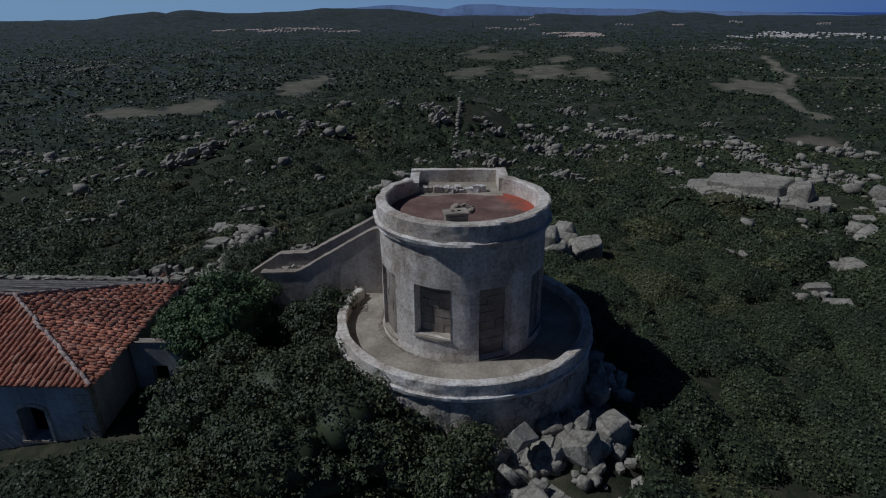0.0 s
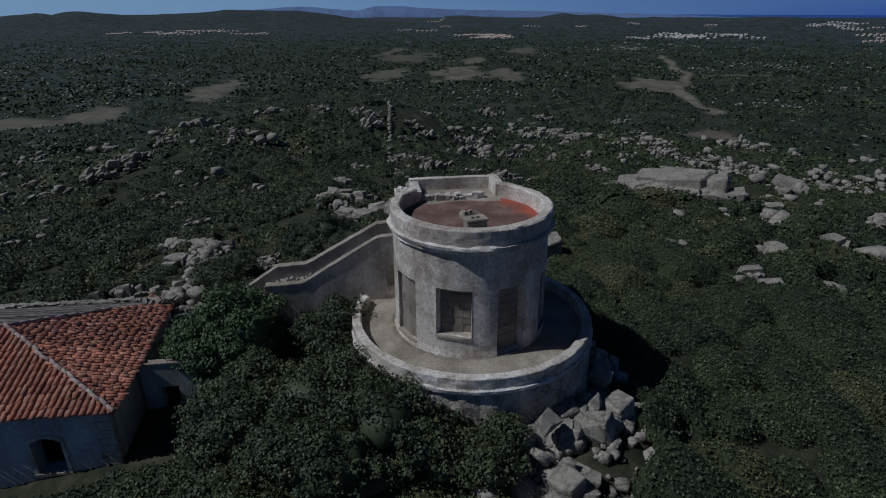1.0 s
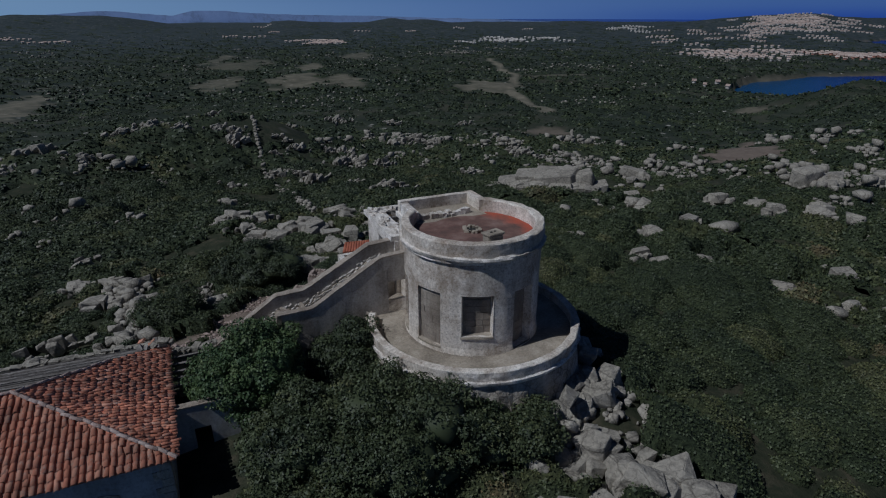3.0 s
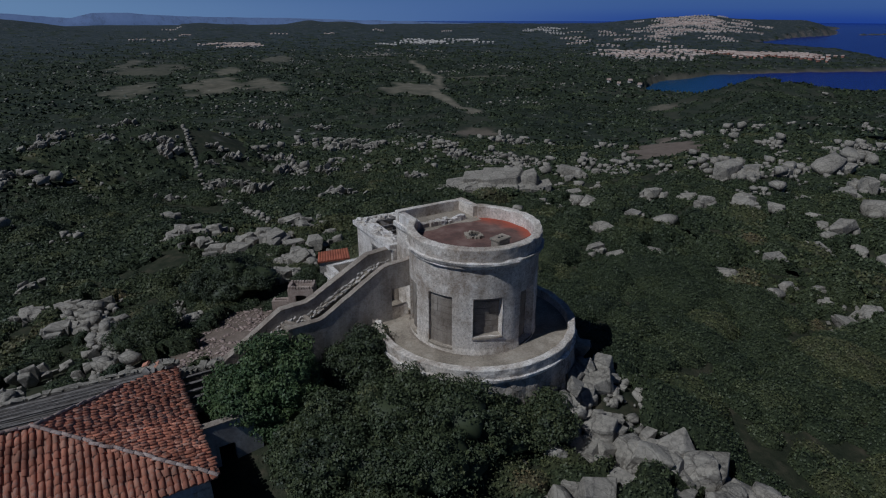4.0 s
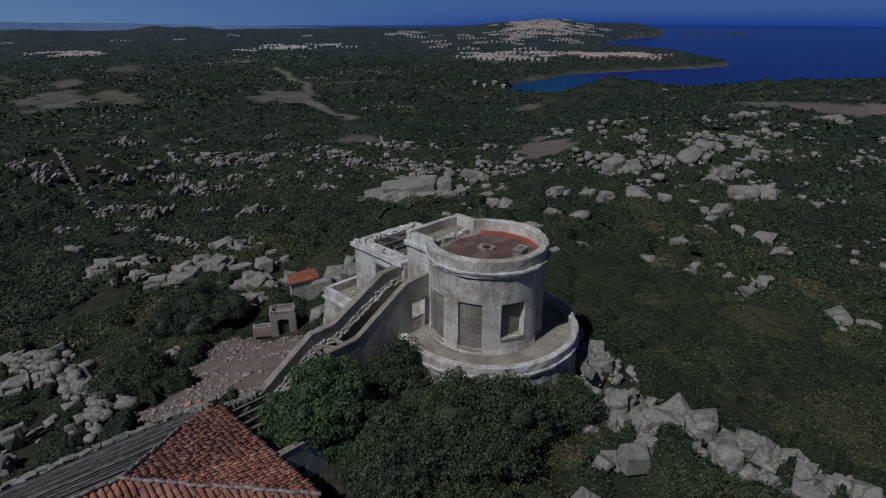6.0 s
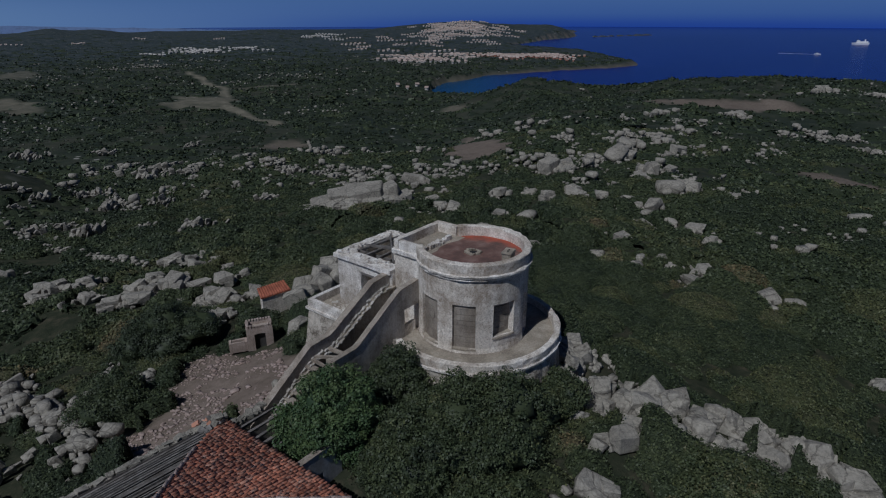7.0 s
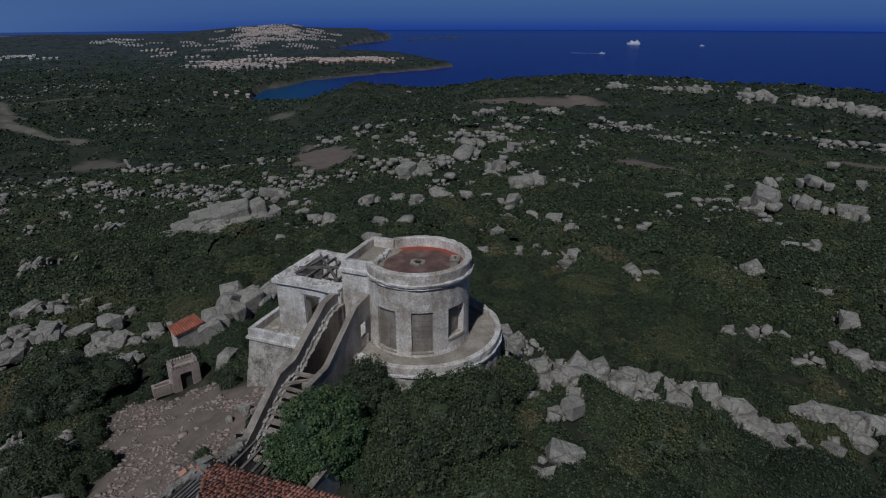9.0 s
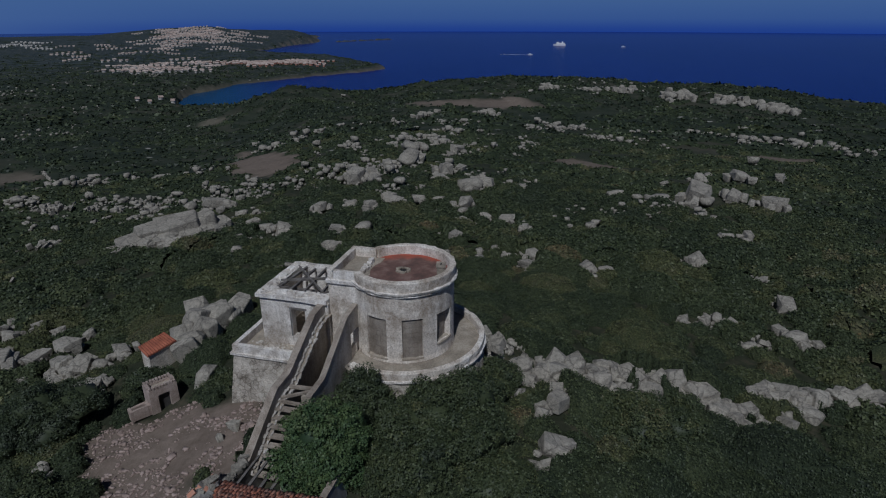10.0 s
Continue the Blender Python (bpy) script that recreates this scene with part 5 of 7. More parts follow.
def build_shed():
    root = empty("red_roofed_shed", (0.5, 27.8, -2.9), "small pale shed with a bright red tiled lean-to roof", "shed")
    a, b, c, d = Vector((-0.7, 27.55, -0.72)), Vector((1.05, 27.2, -0.72)), Vector((1.30, 28.1, -0.50)), Vector((-0.35, 28.35, -0.50))
    a, b, c, d = (Vector((v.x + 0.15, v.y + 0.1, v.z)) for v in (a, b, c, d))
    cx = (a + b + c + d) / 4
    inset = [v + (cx - v) * 0.10 for v in (a, b, c, d)]
    bm = bmesh.new()
    lo = [bm.verts.new((v.x, v.y, -3.2)) for v in inset]
    hi = [bm.verts.new(v - Vector((0, 0, 0.05))) for v in inset]
    for k in range(4):
        bm.faces.new((lo[k], lo[(k + 1) % 4], hi[(k + 1) % 4], hi[k]))
    bm.faces.new(hi)
    part("wall", bm, PLASTER, root, "pale plaster wall")
    u, v = (b - a).normalized(), (d - a).normalized()
    for k in range(12):
        p = a.lerp(b, (k + 0.5) / 12)
        q = d.lerp(c, (k + 0.5) / 12)
        bm = bmesh.new()
        s = (b - a).length / 24
        vs = []
        for e in (p, q):
            for t in range(5):
                an = math.pi * t / 4
                vs.append(bm.verts.new(e + u * (s * 1.02 * math.cos(an)) + Vector((0, 0, s * 0.7 * math.sin(an)))))
        for t in range(4):
            bm.faces.new((vs[t], vs[t + 1], vs[t + 6], vs[t + 5]))
        part("roof_tile", bm, RUST_SHED, root, "bright red roof tiles")
    bm = bmesh.new()
    top = [bm.verts.new(q) for q in (a, b, c, d)]
    bot = [bm.verts.new(q - Vector((0, 0, 0.05))) for q in (a, b, c, d)]
    bm.faces.new(top)
    for k in range(4):
        bm.faces.new((top[k], top[(k + 1) % 4], bot[(k + 1) % 4], bot[k]))
    part("roof", bm, RUST_SHED, root)
    return settle(root)


build_shed()


# ---- granite ----
def rock_points(seed, detail=3, squash=0.7, block=0.6):
    """A granite block: a sphere cut along its joints and by random planes, edges a little worn."""
    bm = bmesh.new()
    bmesh.ops.create_icosphere(bm, subdivisions=detail, radius=1)
    v = np.array([p.co for p in bm.verts])
    f = np.array([[p.index for p in q.verts] for q in bm.faces])
    bm.free()
    rng = np.random.default_rng(seed)
    loose = rng.normal(size=(9, 3))
    joints = np.vstack([np.eye(3), -np.eye(3)]) + rng.normal(0, 0.16, (6, 3))
    normals = np.vstack([joints, loose])
    normals /= np.linalg.norm(normals, axis=1)[:, None]
    h = np.concatenate([rng.uniform(block, block + 0.22, 6), rng.uniform(0.72, 1.02, 9)])
    dots = np.maximum(v @ normals.T, 1e-3)
    cut = h / dots
    hard = 26.0
    soft = -np.log(np.exp(-hard * np.minimum(cut, 3)).sum(1) + np.exp(-hard * 1.1)) / hard
    rad = soft + 0.045 * fractal(v[:, 0] * 3.4 + seed, v[:, 1] * 3.4 + v[:, 2] * 2.3, seed)
    p = v * rad[:, None] * np.array([1.15, rng.uniform(0.75, 1.0), squash * 1.15])
    return p, f


def hull_block(seed, squash=0.75, worn=0.035):
    """A crisp jointed block: the hull of a knocked-about box, its edges chipped."""
    rng = random.Random(seed)
    bm = bmesh.new()
    half = (1.0, rng.uniform(0.62, 0.95), squash)
    for sx in (-1, 1):
        for sy in (-1, 1):
            for sz in (-1, 1):
                bm.verts.new((sx * half[0] * rng.uniform(0.45, 0.85), sy * half[1] * rng.uniform(0.45, 0.85), sz * half[2] * rng.uniform(0.45, 0.9)))
    for _ in range(7):
        a = Vector((rng.gauss(0, 1), rng.gauss(0, 1), rng.gauss(0, 1))).normalized()
        bm.verts.new((a.x * half[0] * 0.95, a.y * half[1] * 0.95, a.z * half[2] * 0.95))
    bmesh.ops.convex_hull(bm, input=bm.verts)
    bmesh.ops.delete(bm, geom=[v for v in bm.verts if not v.link_faces], context="VERTS")
    bmesh.ops.dissolve_limit(bm, angle_limit=radians(9), verts=bm.verts, edges=bm.edges)
    bmesh.ops.bevel(bm, geom=list(bm.edges), offset=worn, segments=1, affect="EDGES")
    bmesh.ops.triangulate(bm, faces=bm.faces)
    bmesh.ops.recalc_face_normals(bm, faces=bm.faces)
    me = bpy.data.meshes.new("rock_block")
    bm.to_mesh(me)
    bm.free()
    me.materials.append(GRANITE)
    return me


HULLS = [hull_block(900 + k, 0.6 + 0.06 * (k % 5)) for k in range(14)]


SMALL_BLOCKS = []


def boulder(at, size, rng, label, group, rise=0.2, flat=1.0, meshes=None):
    """One block lying on the ground; at: the place of its middle. Small ones gather in one heap."""
    mesh = rng.choice(meshes or HULLS)
    m = pose(*at, rng.gauss(0, 14), rng.gauss(0, 14), rng.uniform(0, 360)) @ Matrix.Diagonal((size / 2, size / 2, size / 2 * flat, 1))
    if size < 0.68:
        SMALL_BLOCKS.append((mesh, m))
        return None
    ob = new("boulder", mesh)
    ob.matrix_world = m
    return tagged(ob, label, "rock", group)


def shared_rock(seed, detail, squash, block):
    p, f = rock_points(seed, detail, squash, block)
    ob = tri_object("rock_block", p, f, GRANITE)
    me = ob.data
    bpy.data.objects.remove(ob)
    return me


BLOCKS = [shared_rock(500 + k, 2, 0.55 + 0.05 * (k % 5), 0.55 + 0.04 * (k % 4)) for k in range(12)]


def outcrops(spots, seed, group, label, pieces=(4, 8), rise=0.0, grain=0.55, soft=0.6, lesser=1.0, jagged=False):
    """Jointed granite breaking through the ground: a main block with lesser ones lying along the same strike."""
    rng = random.Random(seed)
    for x, y, w in spots:
        root = empty("granite_outcrop", ground_at(x, y), label, "rock", group)
        strike = rng.uniform(-30, 50)
        c, n = math.cos(radians(strike)), math.sin(radians(strike))
        for k in range(rng.randint(*pieces)):
            u, v = (rng.gauss(0, 0.3) * w, rng.gauss(0, 0.2) * w) if k else (0, 0)
            s = w * (grain if k == 0 else rng.uniform(0.14, 0.4) * lesser)
            px, py = x + u * c - v * n, y + u * n + v * c
            ob = new("block", rng.choice(BLOCKS[:3] if not k and rng.random() < 0.6 * soft else BLOCKS if k and rng.random() < soft else HULLS))
            ob.parent = root
            if jagged:
                ob.matrix_basis = pose(px, py, float(ground(px, py)) + 0.58 * s, rng.gauss(12, 12), rng.gauss(-14, 12), strike + rng.gauss(0, 12)) @ Matrix.Diagonal((s * 0.6, s * rng.uniform(0.22, 0.45), s * rng.uniform(0.5, 0.95), 1))
                continue
            ob.matrix_basis = pose(px, py, float(ground(px, py)) + (0.16 + rise) * s, rng.gauss(0, 9), rng.gauss(0, 9), strike + rng.gauss(0, 14) + rng.choice((0, 90, 180))) @ Matrix.Diagonal((s * (0.62 if k else 0.8), s * (0.5 if k else 0.65), s * rng.uniform(0.45, 0.7), 1))
        settle(root)


def ground_at(x, y):
    return (x, y, float(ground(x, y)))


EAST = [(45.2, 56.3, 5.1), (42.4, 48.4, 1.9), (30.1, 39.3, 2.4), (29.1, 36.8, 3.5), (27.6, 30.2, 2.7), (28.5, 27.9, 3.1), (39.1, 37.4, 3.3), (40.0, 33.8, 2.6), (38.3, 30.8, 3.1), (44.1, 30.7, 3.4), (53.9, 38.9, 5.6), (56.6, 37.6, 4.9), (67.6, 39.1, 4.6), (74.5, 37.5, 6.8), (93.6, 43.2, 7.1), (106.3, 39.5, 5.2), (103.4, 40.6, 3.2), (64.8, 28.6, 5.1), (59.0, 28.0, 3.2), (67.2, 26.8, 3.5), (52.3, 22.1, 4.3), (56.0, 20.8, 3.7), (45.4, 24.5, 2.0), (41.2, 20.4, 3.6), (35.7, 19.3, 2.2), (29.3, 20.4, 1.0), (27.9, 18.4, 2.4), (21.9, 19.8, 1.7), (22.1, 18.1, 2.1), (21.6, 23.2, 1.8)]
EAST_B = [(17.9, 23.1, 2.1), (18.2, 25.3, 2.1), (23.5, 26.2, 1.9), (22.4, 15.1, 1.6), (25.6, 14.4, 1.5), (24.0, 13.1, 1.7), (22.0, 11.0, 2.3), (24.4, 10.8, 2.5), (36.8, 14.9, 2.7), (33.8, 12.6, 2.0), (37.7, 17.3, 2.2), (15.2, 25.7, 1.6), (21.9, 28.2, 2.8), (43.5, 65.2, 2.7), (92.5, 32.9, 5.7), (50.5, 28.2, 2.2), (14.7, 0.2, 1.6), (15.2, -1.1, 1.6), (15.9, -2.0, 1.7), (16.0, -3.0, 1.1), (13.0, -3.3, 1.2), (13.5, -4.3, 1.6), (14.6, -6.2, 2.5), (14.6, -7.7, 1.3), (20.4, -7.4, 2.4), (26.6, -7.4, 1.6), (29.0, -2.6, 2.7), (22.4, 6.6, 2.4), (23.0, 5.0, 1.6), (29.1, 0.3, 2.3)]
EAST_D = [(24.1, 15.4, 1.7), (54.9, 3.4, 2.7), (65.6, -3.8, 2.3), (70.8, -9.4, 3.3), (74.8, -15.7, 5.3), (80.0, -22.7, 3.7), (53.4, -1.7, 4.0), (56.8, -7.0, 6.4), (58.0, -11.4, 4.4), (56.8, -15.9, 4.4), (37.7, -6.9, 2.2), (38.5, -8.9, 2.2), (41.7, 29.2, 3.6)]
NORTH = [(-0.9, 90.1, 2.8), (-0.6, 86.4, 4.6), (-2.6, 90.7, 2.8), (-7.8, 91.3, 2.9), (-20.0, 260.8, 10.8), (6.3, 300.5, 9.4), (6.1, 89.4, 2.9), (7.3, 85.6, 3.7), (3.9, 83.4, 2.2), (50.1, 233.0, 11.3), (68.0, 216.9, 7.2), (55.0, 165.4, 4.7), (52.4, 145.0, 5.8), (36.5, 103.5, 4.8), (15.1, 87.8, 3.9), (15.1, 82.5, 3.7), (2.7, 75.7, 3.3), (6.0, 75.2, 2.5), (6.4, 70.5, 4.7), (9.9, 65.2, 2.9), (13.1, 88.2, 2.9), (12.4, 57.5, 4.0), (-3.1, 71.6, 2.3), (-11.1, 73.7, 2.0), (46.9, 85.4, 4.3), (25.8, 64.8, 3.2), (45.3, 88.5, 3.3), (95.5, 209.2, 6.1), (-25, 87, 5.0), (-27.6, 80.8, 3.0)]
NORTH_B = [(-32.4, 73.9, 5.8), (-18.8, 81.0, 3.0), (-15.6, 92.1, 4.2), (40.3, 122.8, 7.4), (32.0, 106.5, 6.0), (-30.6, 75.9, 4.4), (-11.7, 34.2, 2.0), (-7.7, 30.2, 1.2), (-33.5, 72.3, 4.3), (-42.9, 75.5, 3.1), (-36.4, 67.2, 2.8), (-15.3, 42.5, 2.5), (32.5, 94.2, 3.6), (43.2, 76.1, 4.0), (48.5, 67.1, 3.1), (12.5, 79, 4.5), (18, 76, 4.0), (-13.9, 25.9, 2.6)]
NEAR_N = [(-4.7, 47.6, 3.1), (-2.7, 46.0, 2.5), (-4.3, 41.9, 2.3), (-3.7, 39.5, 2.2), (-1.4, 40.9, 2.3), (0.1, 41.2, 2.3), (0.4, 38.9, 1.3), (0.3, 34.4, 2.0), (0.5, 31.9, 1.5), (-1.5, 30.3, 1.8), (-1.2, 33.2, 1.6), (3.9, 43.2, 2.0), (4.7, 41.0, 1.4), (4.4, 39.1, 1.4), (-4.5, 59.9, 2.6), (-5.7, 46.2, 2.0), (-2.8, 39.4, 1.8), (-12.9, 35.0, 1.6), (-11.9, 34.4, 1.6), (-10.8, 33.7, 1.5), (-14.5, 35.3, 2.0), (-13.0, 31.0, 2.1), (-11.0, 28.1, 1.6), (-10.1, 27.6, 1.6), (-9.3, 28.3, 1.3), (-8.1, 30.1, 0.9), (-8.0, 28.7, 1.3), (-7.2, 27.2, 0.6), (-7.9, 29.7, 1.0), (-7.2, 27.8, 1.3)]
NEAR_N_B = [(-9.4, 27.8, 1.5), (-8.7, 27.5, 0.8), (-1.3, 39.1, 2.6), (0.1, 38.6, 3.5), (0.9, 36.7, 2.6), (0.1, 32.8, 2.3), (1.6, 31.4, 1.9), (-1.9, 30.3, 2.2), (3.6, 45.3, 2.6), (3.1, 41.5, 1.9), (-2.4, 38.4, 2.6), (2.1, 35.9, 2.6), (-14.6, 24.2, 2.2)]
EAST_C = [(61.5, 23.6, 4.5), (55.4, 15.3, 4.9), (59.6, 39.9, 4.7), (76.2, 41.5, 4.6), (117.1, 46.4, 7.7), (98.3, 48.4, 5.6), (267.3, 29.2, 15.3), (268.2, 9.4, 12.7), (275.0, -7.4, 20.8), (258.1, -28.7, 22.3), (253.0, -48.3, 22.1), (242.4, -63.0, 19.2), (178.0, 64.9, 11.0), (191.3, 43.6, 11.4), (183.5, -40.7, 5.6), (132.5, 4.8, 5.4), (140.6, -11.1, 5.8), (114.7, 20.3, 4.8)]
outcrops(EAST + EAST_B + EAST_D, 1, "boulders on the eastern slope", "pale granite boulders among low scrub", (8, 14), 0.16, 0.5, 0.35, 0.9)
outcrops(EAST_C, 3, "boulders on the eastern ridge", "pale granite outcrop on the far ridge", (20, 28), 0.1, 0.22, 0.4, 0.6)
outcrops(NORTH + NORTH_B, 4, "outcrops on the northern slope", "grey jagged granite outcrop in dark scrub", (18, 26), 0.1, 0.3, 0.0, 0.66, True)
outcrops(NEAR_N + NEAR_N_B, 5, "rocks north of the yard", "grey granite blocks beside the yard", (10, 16), 0.24, 0.46, 0.05, 0.95)


def build_big_outcrop():
    """The broad jointed slab of bare granite north-east of the tower."""
    rng = random.Random(12)
    root = empty("granite_slab", ground_at(26.8, 48.1), "broad bare granite slab split by joints", "rock")
    for k, (dx, dy, w, sq, tz) in enumerate(((-3.6, 1.6, 4.0, 0.42, 0.5), (-1.6, 0.9, 4.6, 0.45, 1.0), (0.7, -0.2, 4.6, 0.48, 1.1), (2.6, -1.3, 4.0, 0.5, 0.8), (4.2, -2.6, 3.2, 0.5, 0.2), (1.6, -2.4, 3.2, 0.45, 0.2), (-0.6, -1.3, 3.4, 0.45, 0.3), (-2.8, -0.3, 3.0, 0.45, 0.2), (-0.4, 2.3, 3.6, 0.4, 0.6), (2.6, 0.6, 3.2, 0.4, 0.8), (5.4, -3.6, 2.2, 0.5, -0.2), (-4.8, 2.6, 2.4, 0.4, 0.0))):
        ob = new("slab_block", HULLS[k % len(HULLS)])
        ob.parent = root
        ob.matrix_basis = pose(26.8 + 0.86 * dx, 48.1 + dy, float(ground(26.8 + 0.86 * dx, 48.1 + dy)) - 0.05 + tz, 7 + rng.gauss(0, 4), -9 + rng.gauss(0, 4), -30 + rng.gauss(0, 12)) @ Matrix.Diagonal((w * 0.6, w * 0.56, w * 0.46, 1))
    for k in range(64):
        dx, dy = rng.gauss(0, 3.2), rng.gauss(-0.9, 1.5)
        w = rng.uniform(0.5, 1.7)
        ob = new("slab_block", rng.choice(HULLS))
        ob.parent = root
        ob.matrix_basis = pose(26.8 + 0.86 * dx, 48.1 + dy - 0.45 * dx, float(ground(26.8 + 0.86 * dx, 48.1 + dy - 0.45 * dx)) + 0.2 * w + 0.75 * math.exp(-(dx / 3.5) ** 2 - ((dy + 0.2) / 1.6) ** 2), rng.gauss(4, 9), rng.gauss(-5, 9), rng.gauss(-30, 25)) @ Matrix.Diagonal((w * 0.7, w * 0.6, w * 0.5, 1))
    return settle(root)


build_big_outcrop()

# boulders heaped against the terrace and along the spur below it: x, y, top height, width
HEAP = [(1.7, 10.35, 1.3, 0.85), (1.4, 9.75, 0.7, 0.6), (2.0, 9.55, 0.45, 0.5), (3.2, 10.6, 0.8, 1.2), (4.1, 11.4, 0.75, 1.1), (3.9, 12.4, 0.95, 0.9), (4.6, 12.1, 0.1, 0.8), (6.2, 11.2, -0.9, 0.6), (4.2, 13.6, 0.7, 0.8), (4.4, 14.6, 0.5, 0.9)]
SPUR = [(2.3, 7.8, 0.45, 1.35), (-0.1, 7.4, 0.55, 1.25), (1.15, 8.9, 0.1, 0.95), (2.1, 6.2, 0.45, 0.95), (3.1, 5.7, -0.05, 1.2), (3.9, 3.2, -0.2, 1.2), (5.0, 2.9, -0.95, 0.9), (-2.8, 7.4, 0.15, 1.3), (-4.0, 8.0, -0.1, 1.1), (1.0, 7.6, 0.2, 0.9), (2.9, 7.0, 0.0, 0.8), (-0.9, 8.0, 0.1, 0.6), (4.6, 4.3, -0.7, 0.9), (6.05, 9.65, -1.3, 0.6), (3.5, 4.4, -0.4, 0.8)]
SPUR_END = [(5.5, 2.4, 1.5), (5.4, 1.5, 1.3), (4.6, 1.0, 1.3), (4.7, 0.2, 1.5), (4.2, -0.6, 1.5), (3.5, -1.1, 1.0), (5.0, -0.5, 1.0), (6.4, -2.4, 1.7), (7.1, -3.5, 1.8), (7.4, -4.6, 1.8), (7.6, -5.6, 1.6), (5.9, -4.6, 1.6), (4.7, -3.2, 1.2), (4.1, -2.0, 0.8), (6.6, -3.6, 1.3)]
BEHIND = [(1.3, 26.7, 1.4), (2.7, 28.2, 1.4), (3.3, 27.0, 1.6), (5.2, 27.4, 1.7), (7.4, 27.6, 1.7), (5.1, 29.3, 1.6), (6.2, 28.8, 1.7), (5.9, 27.1, 1.4), (4.2, 27.9, 1.7), (2.2, 27.2, 1.4), (6.7, 30.2, 1.5), (-0.9, 24.2, 1.1), (-4.3, 20.3, 0.55), (-4.9, 20.6, 0.35)]
rock_rng = random.Random(19)
for bx, by, top, wide in HEAP:
    boulder((bx, by, top - 0.36 * wide), wide * 0.95, rock_rng, "pale granite block heaped against the terrace wall", "boulders below the terrace", flat=1.1)
for _ in range(120):
    a, d = rock_rng.uniform(95, 178), 3.75 + abs(rock_rng.gauss(0, 1.0))
    bx, by = TC[0] + d * math.sin(radians(a)), TC[1] + d * math.cos(radians(a))
    wide = rock_rng.uniform(0.25, 0.7) * (1.15 - 0.1 * d + 0.4)
    boulder((bx, by, float(ground(bx, by)) + wide * 0.18 + max(0, 4.6 - d) * rock_rng.uniform(0, 0.45)), wide, rock_rng, "small pale granite block tumbled below the terrace", "boulders below the terrace")
for bx, by, top, wide in SPUR:
    tall = min(max(0.55 * wide, top - float(ground(bx, by)) + 0.2), 0.95 * wide)
    top = min(top, float(ground(bx, by)) + 0.85 * wide)
    boulder((bx, by, top - 0.5 * tall), wide * 1.12, rock_rng, "pale granite boulder on the rocky spur", "boulders on the spur", flat=1.15 * tall / wide)
for _ in range(80):
    t = rock_rng.uniform(0, 1)
    bx, by = 0.8 + 5.0 * t + rock_rng.gauss(0, 0.6), 8.8 - 7.0 * t + rock_rng.gauss(0, 0.6)
    wide = rock_rng.uniform(0.25, 0.95)
    boulder((bx, by, float(ground(bx, by)) + wide * 0.2), wide, rock_rng, "granite block on the rocky spur", "boulders on the spur")
CREST = [(2.0, 9.4), (2.6, 8.1), (3.6, 6.9), (4.6, 5.6), (5.3, 4.0), (5.5, 2.4), (4.7, 0.9), (3.7, -1.0)]
LEDGE = [(6.2, -2.2), (7.0, -3.6), (7.5, -5.4), (8.2, -7.4), (8.6, -9.0)]
SPUR_CREST = []
for line, number in ((CREST, 58), (LEDGE, 34)):
    for k in range(number):
        f = (k + rock_rng.random()) / number * (len(line) - 1.001)
        (ax, ay), (cx, cy) = line[int(f)], line[int(f) + 1]
        f -= int(f)
        SPUR_CREST.append((ax + (cx - ax) * f + rock_rng.gauss(0, 0.32), ay + (cy - ay) * f + rock_rng.gauss(0, 0.32), rock_rng.uniform(0.45, 1.25)))
for bx, by, wide in SPUR_CREST:
    boulder((bx, by, float(ground(bx, by)) + rock_rng.uniform(0.25, 0.5) * wide), wide * 1.15, rock_rng, "jointed granite block on the crest of the spur", "boulders on the spur", flat=rock_rng.uniform(0.85, 1.3))
for bx, by, wide in SPUR_END:
    boulder((bx, by, float(ground(bx, by)) + 0.12 * wide), wide * 0.98, rock_rng, "flat-topped granite boulder at the end of the spur", "boulders on the spur", flat=0.8)
for bx, by, wide in [(p[0], p[1], p[3]) for p in SPUR] + SPUR_END:
    for _ in range(2):
        a, d = rock_rng.uniform(0, 6.28), wide * rock_rng.uniform(0.35, 0.7)
        px, py, small = bx + d * math.cos(a), by + d * math.sin(a), wide * rock_rng.uniform(0.25, 0.55)
        boulder((px, py, float(ground(px, py)) + 0.35 * small), small * 1.3, rock_rng, "granite block broken from the spur", "boulders on the spur")
for _ in range(46):
    a, d = rock_rng.uniform(92, 172), rock_rng.uniform(3.75, 4.7)
    bx, by = TC[0] + d * math.sin(radians(a)), TC[1] + d * math.cos(radians(a))
    wide = rock_rng.uniform(0.45, 1.0)
    boulder((bx, by, 0.55 - 1.15 * (d - 3.75) + rock_rng.uniform(-0.5, 0.25)), wide, rock_rng, "jointed granite rock under the terrace wall", "boulders below the terrace", flat=1.25)
for bx, by, wide in BEHIND:
    boulder((bx, by, float(ground(bx, by)) + 0.34 * wide), wide * 1.3, rock_rng, "broad granite boulder behind the ruin", "boulders behind the ruin", meshes=HULLS, flat=1.2)


def gather_blocks():
    """The small tumbled blocks as one heap."""
    verts, tris, base = [], [], 0
    for mesh, m in SMALL_BLOCKS:
        co = np.array([v.co for v in mesh.vertices])
        verts.append(co @ np.array(m.to_3x3()).T + np.array(m.translation))
        tris.append(np.array([tuple(p.vertices) for p in mesh.polygons]) + base)
        base += len(co)
    ob = tri_object("tumbled_blocks", np.vstack(verts), np.vstack(tris), GRANITE)
    tagged(ob, "small broken granite blocks tumbled below the terrace", "stones", kind="stuff")


gather_blocks()
HILLSIDE = []


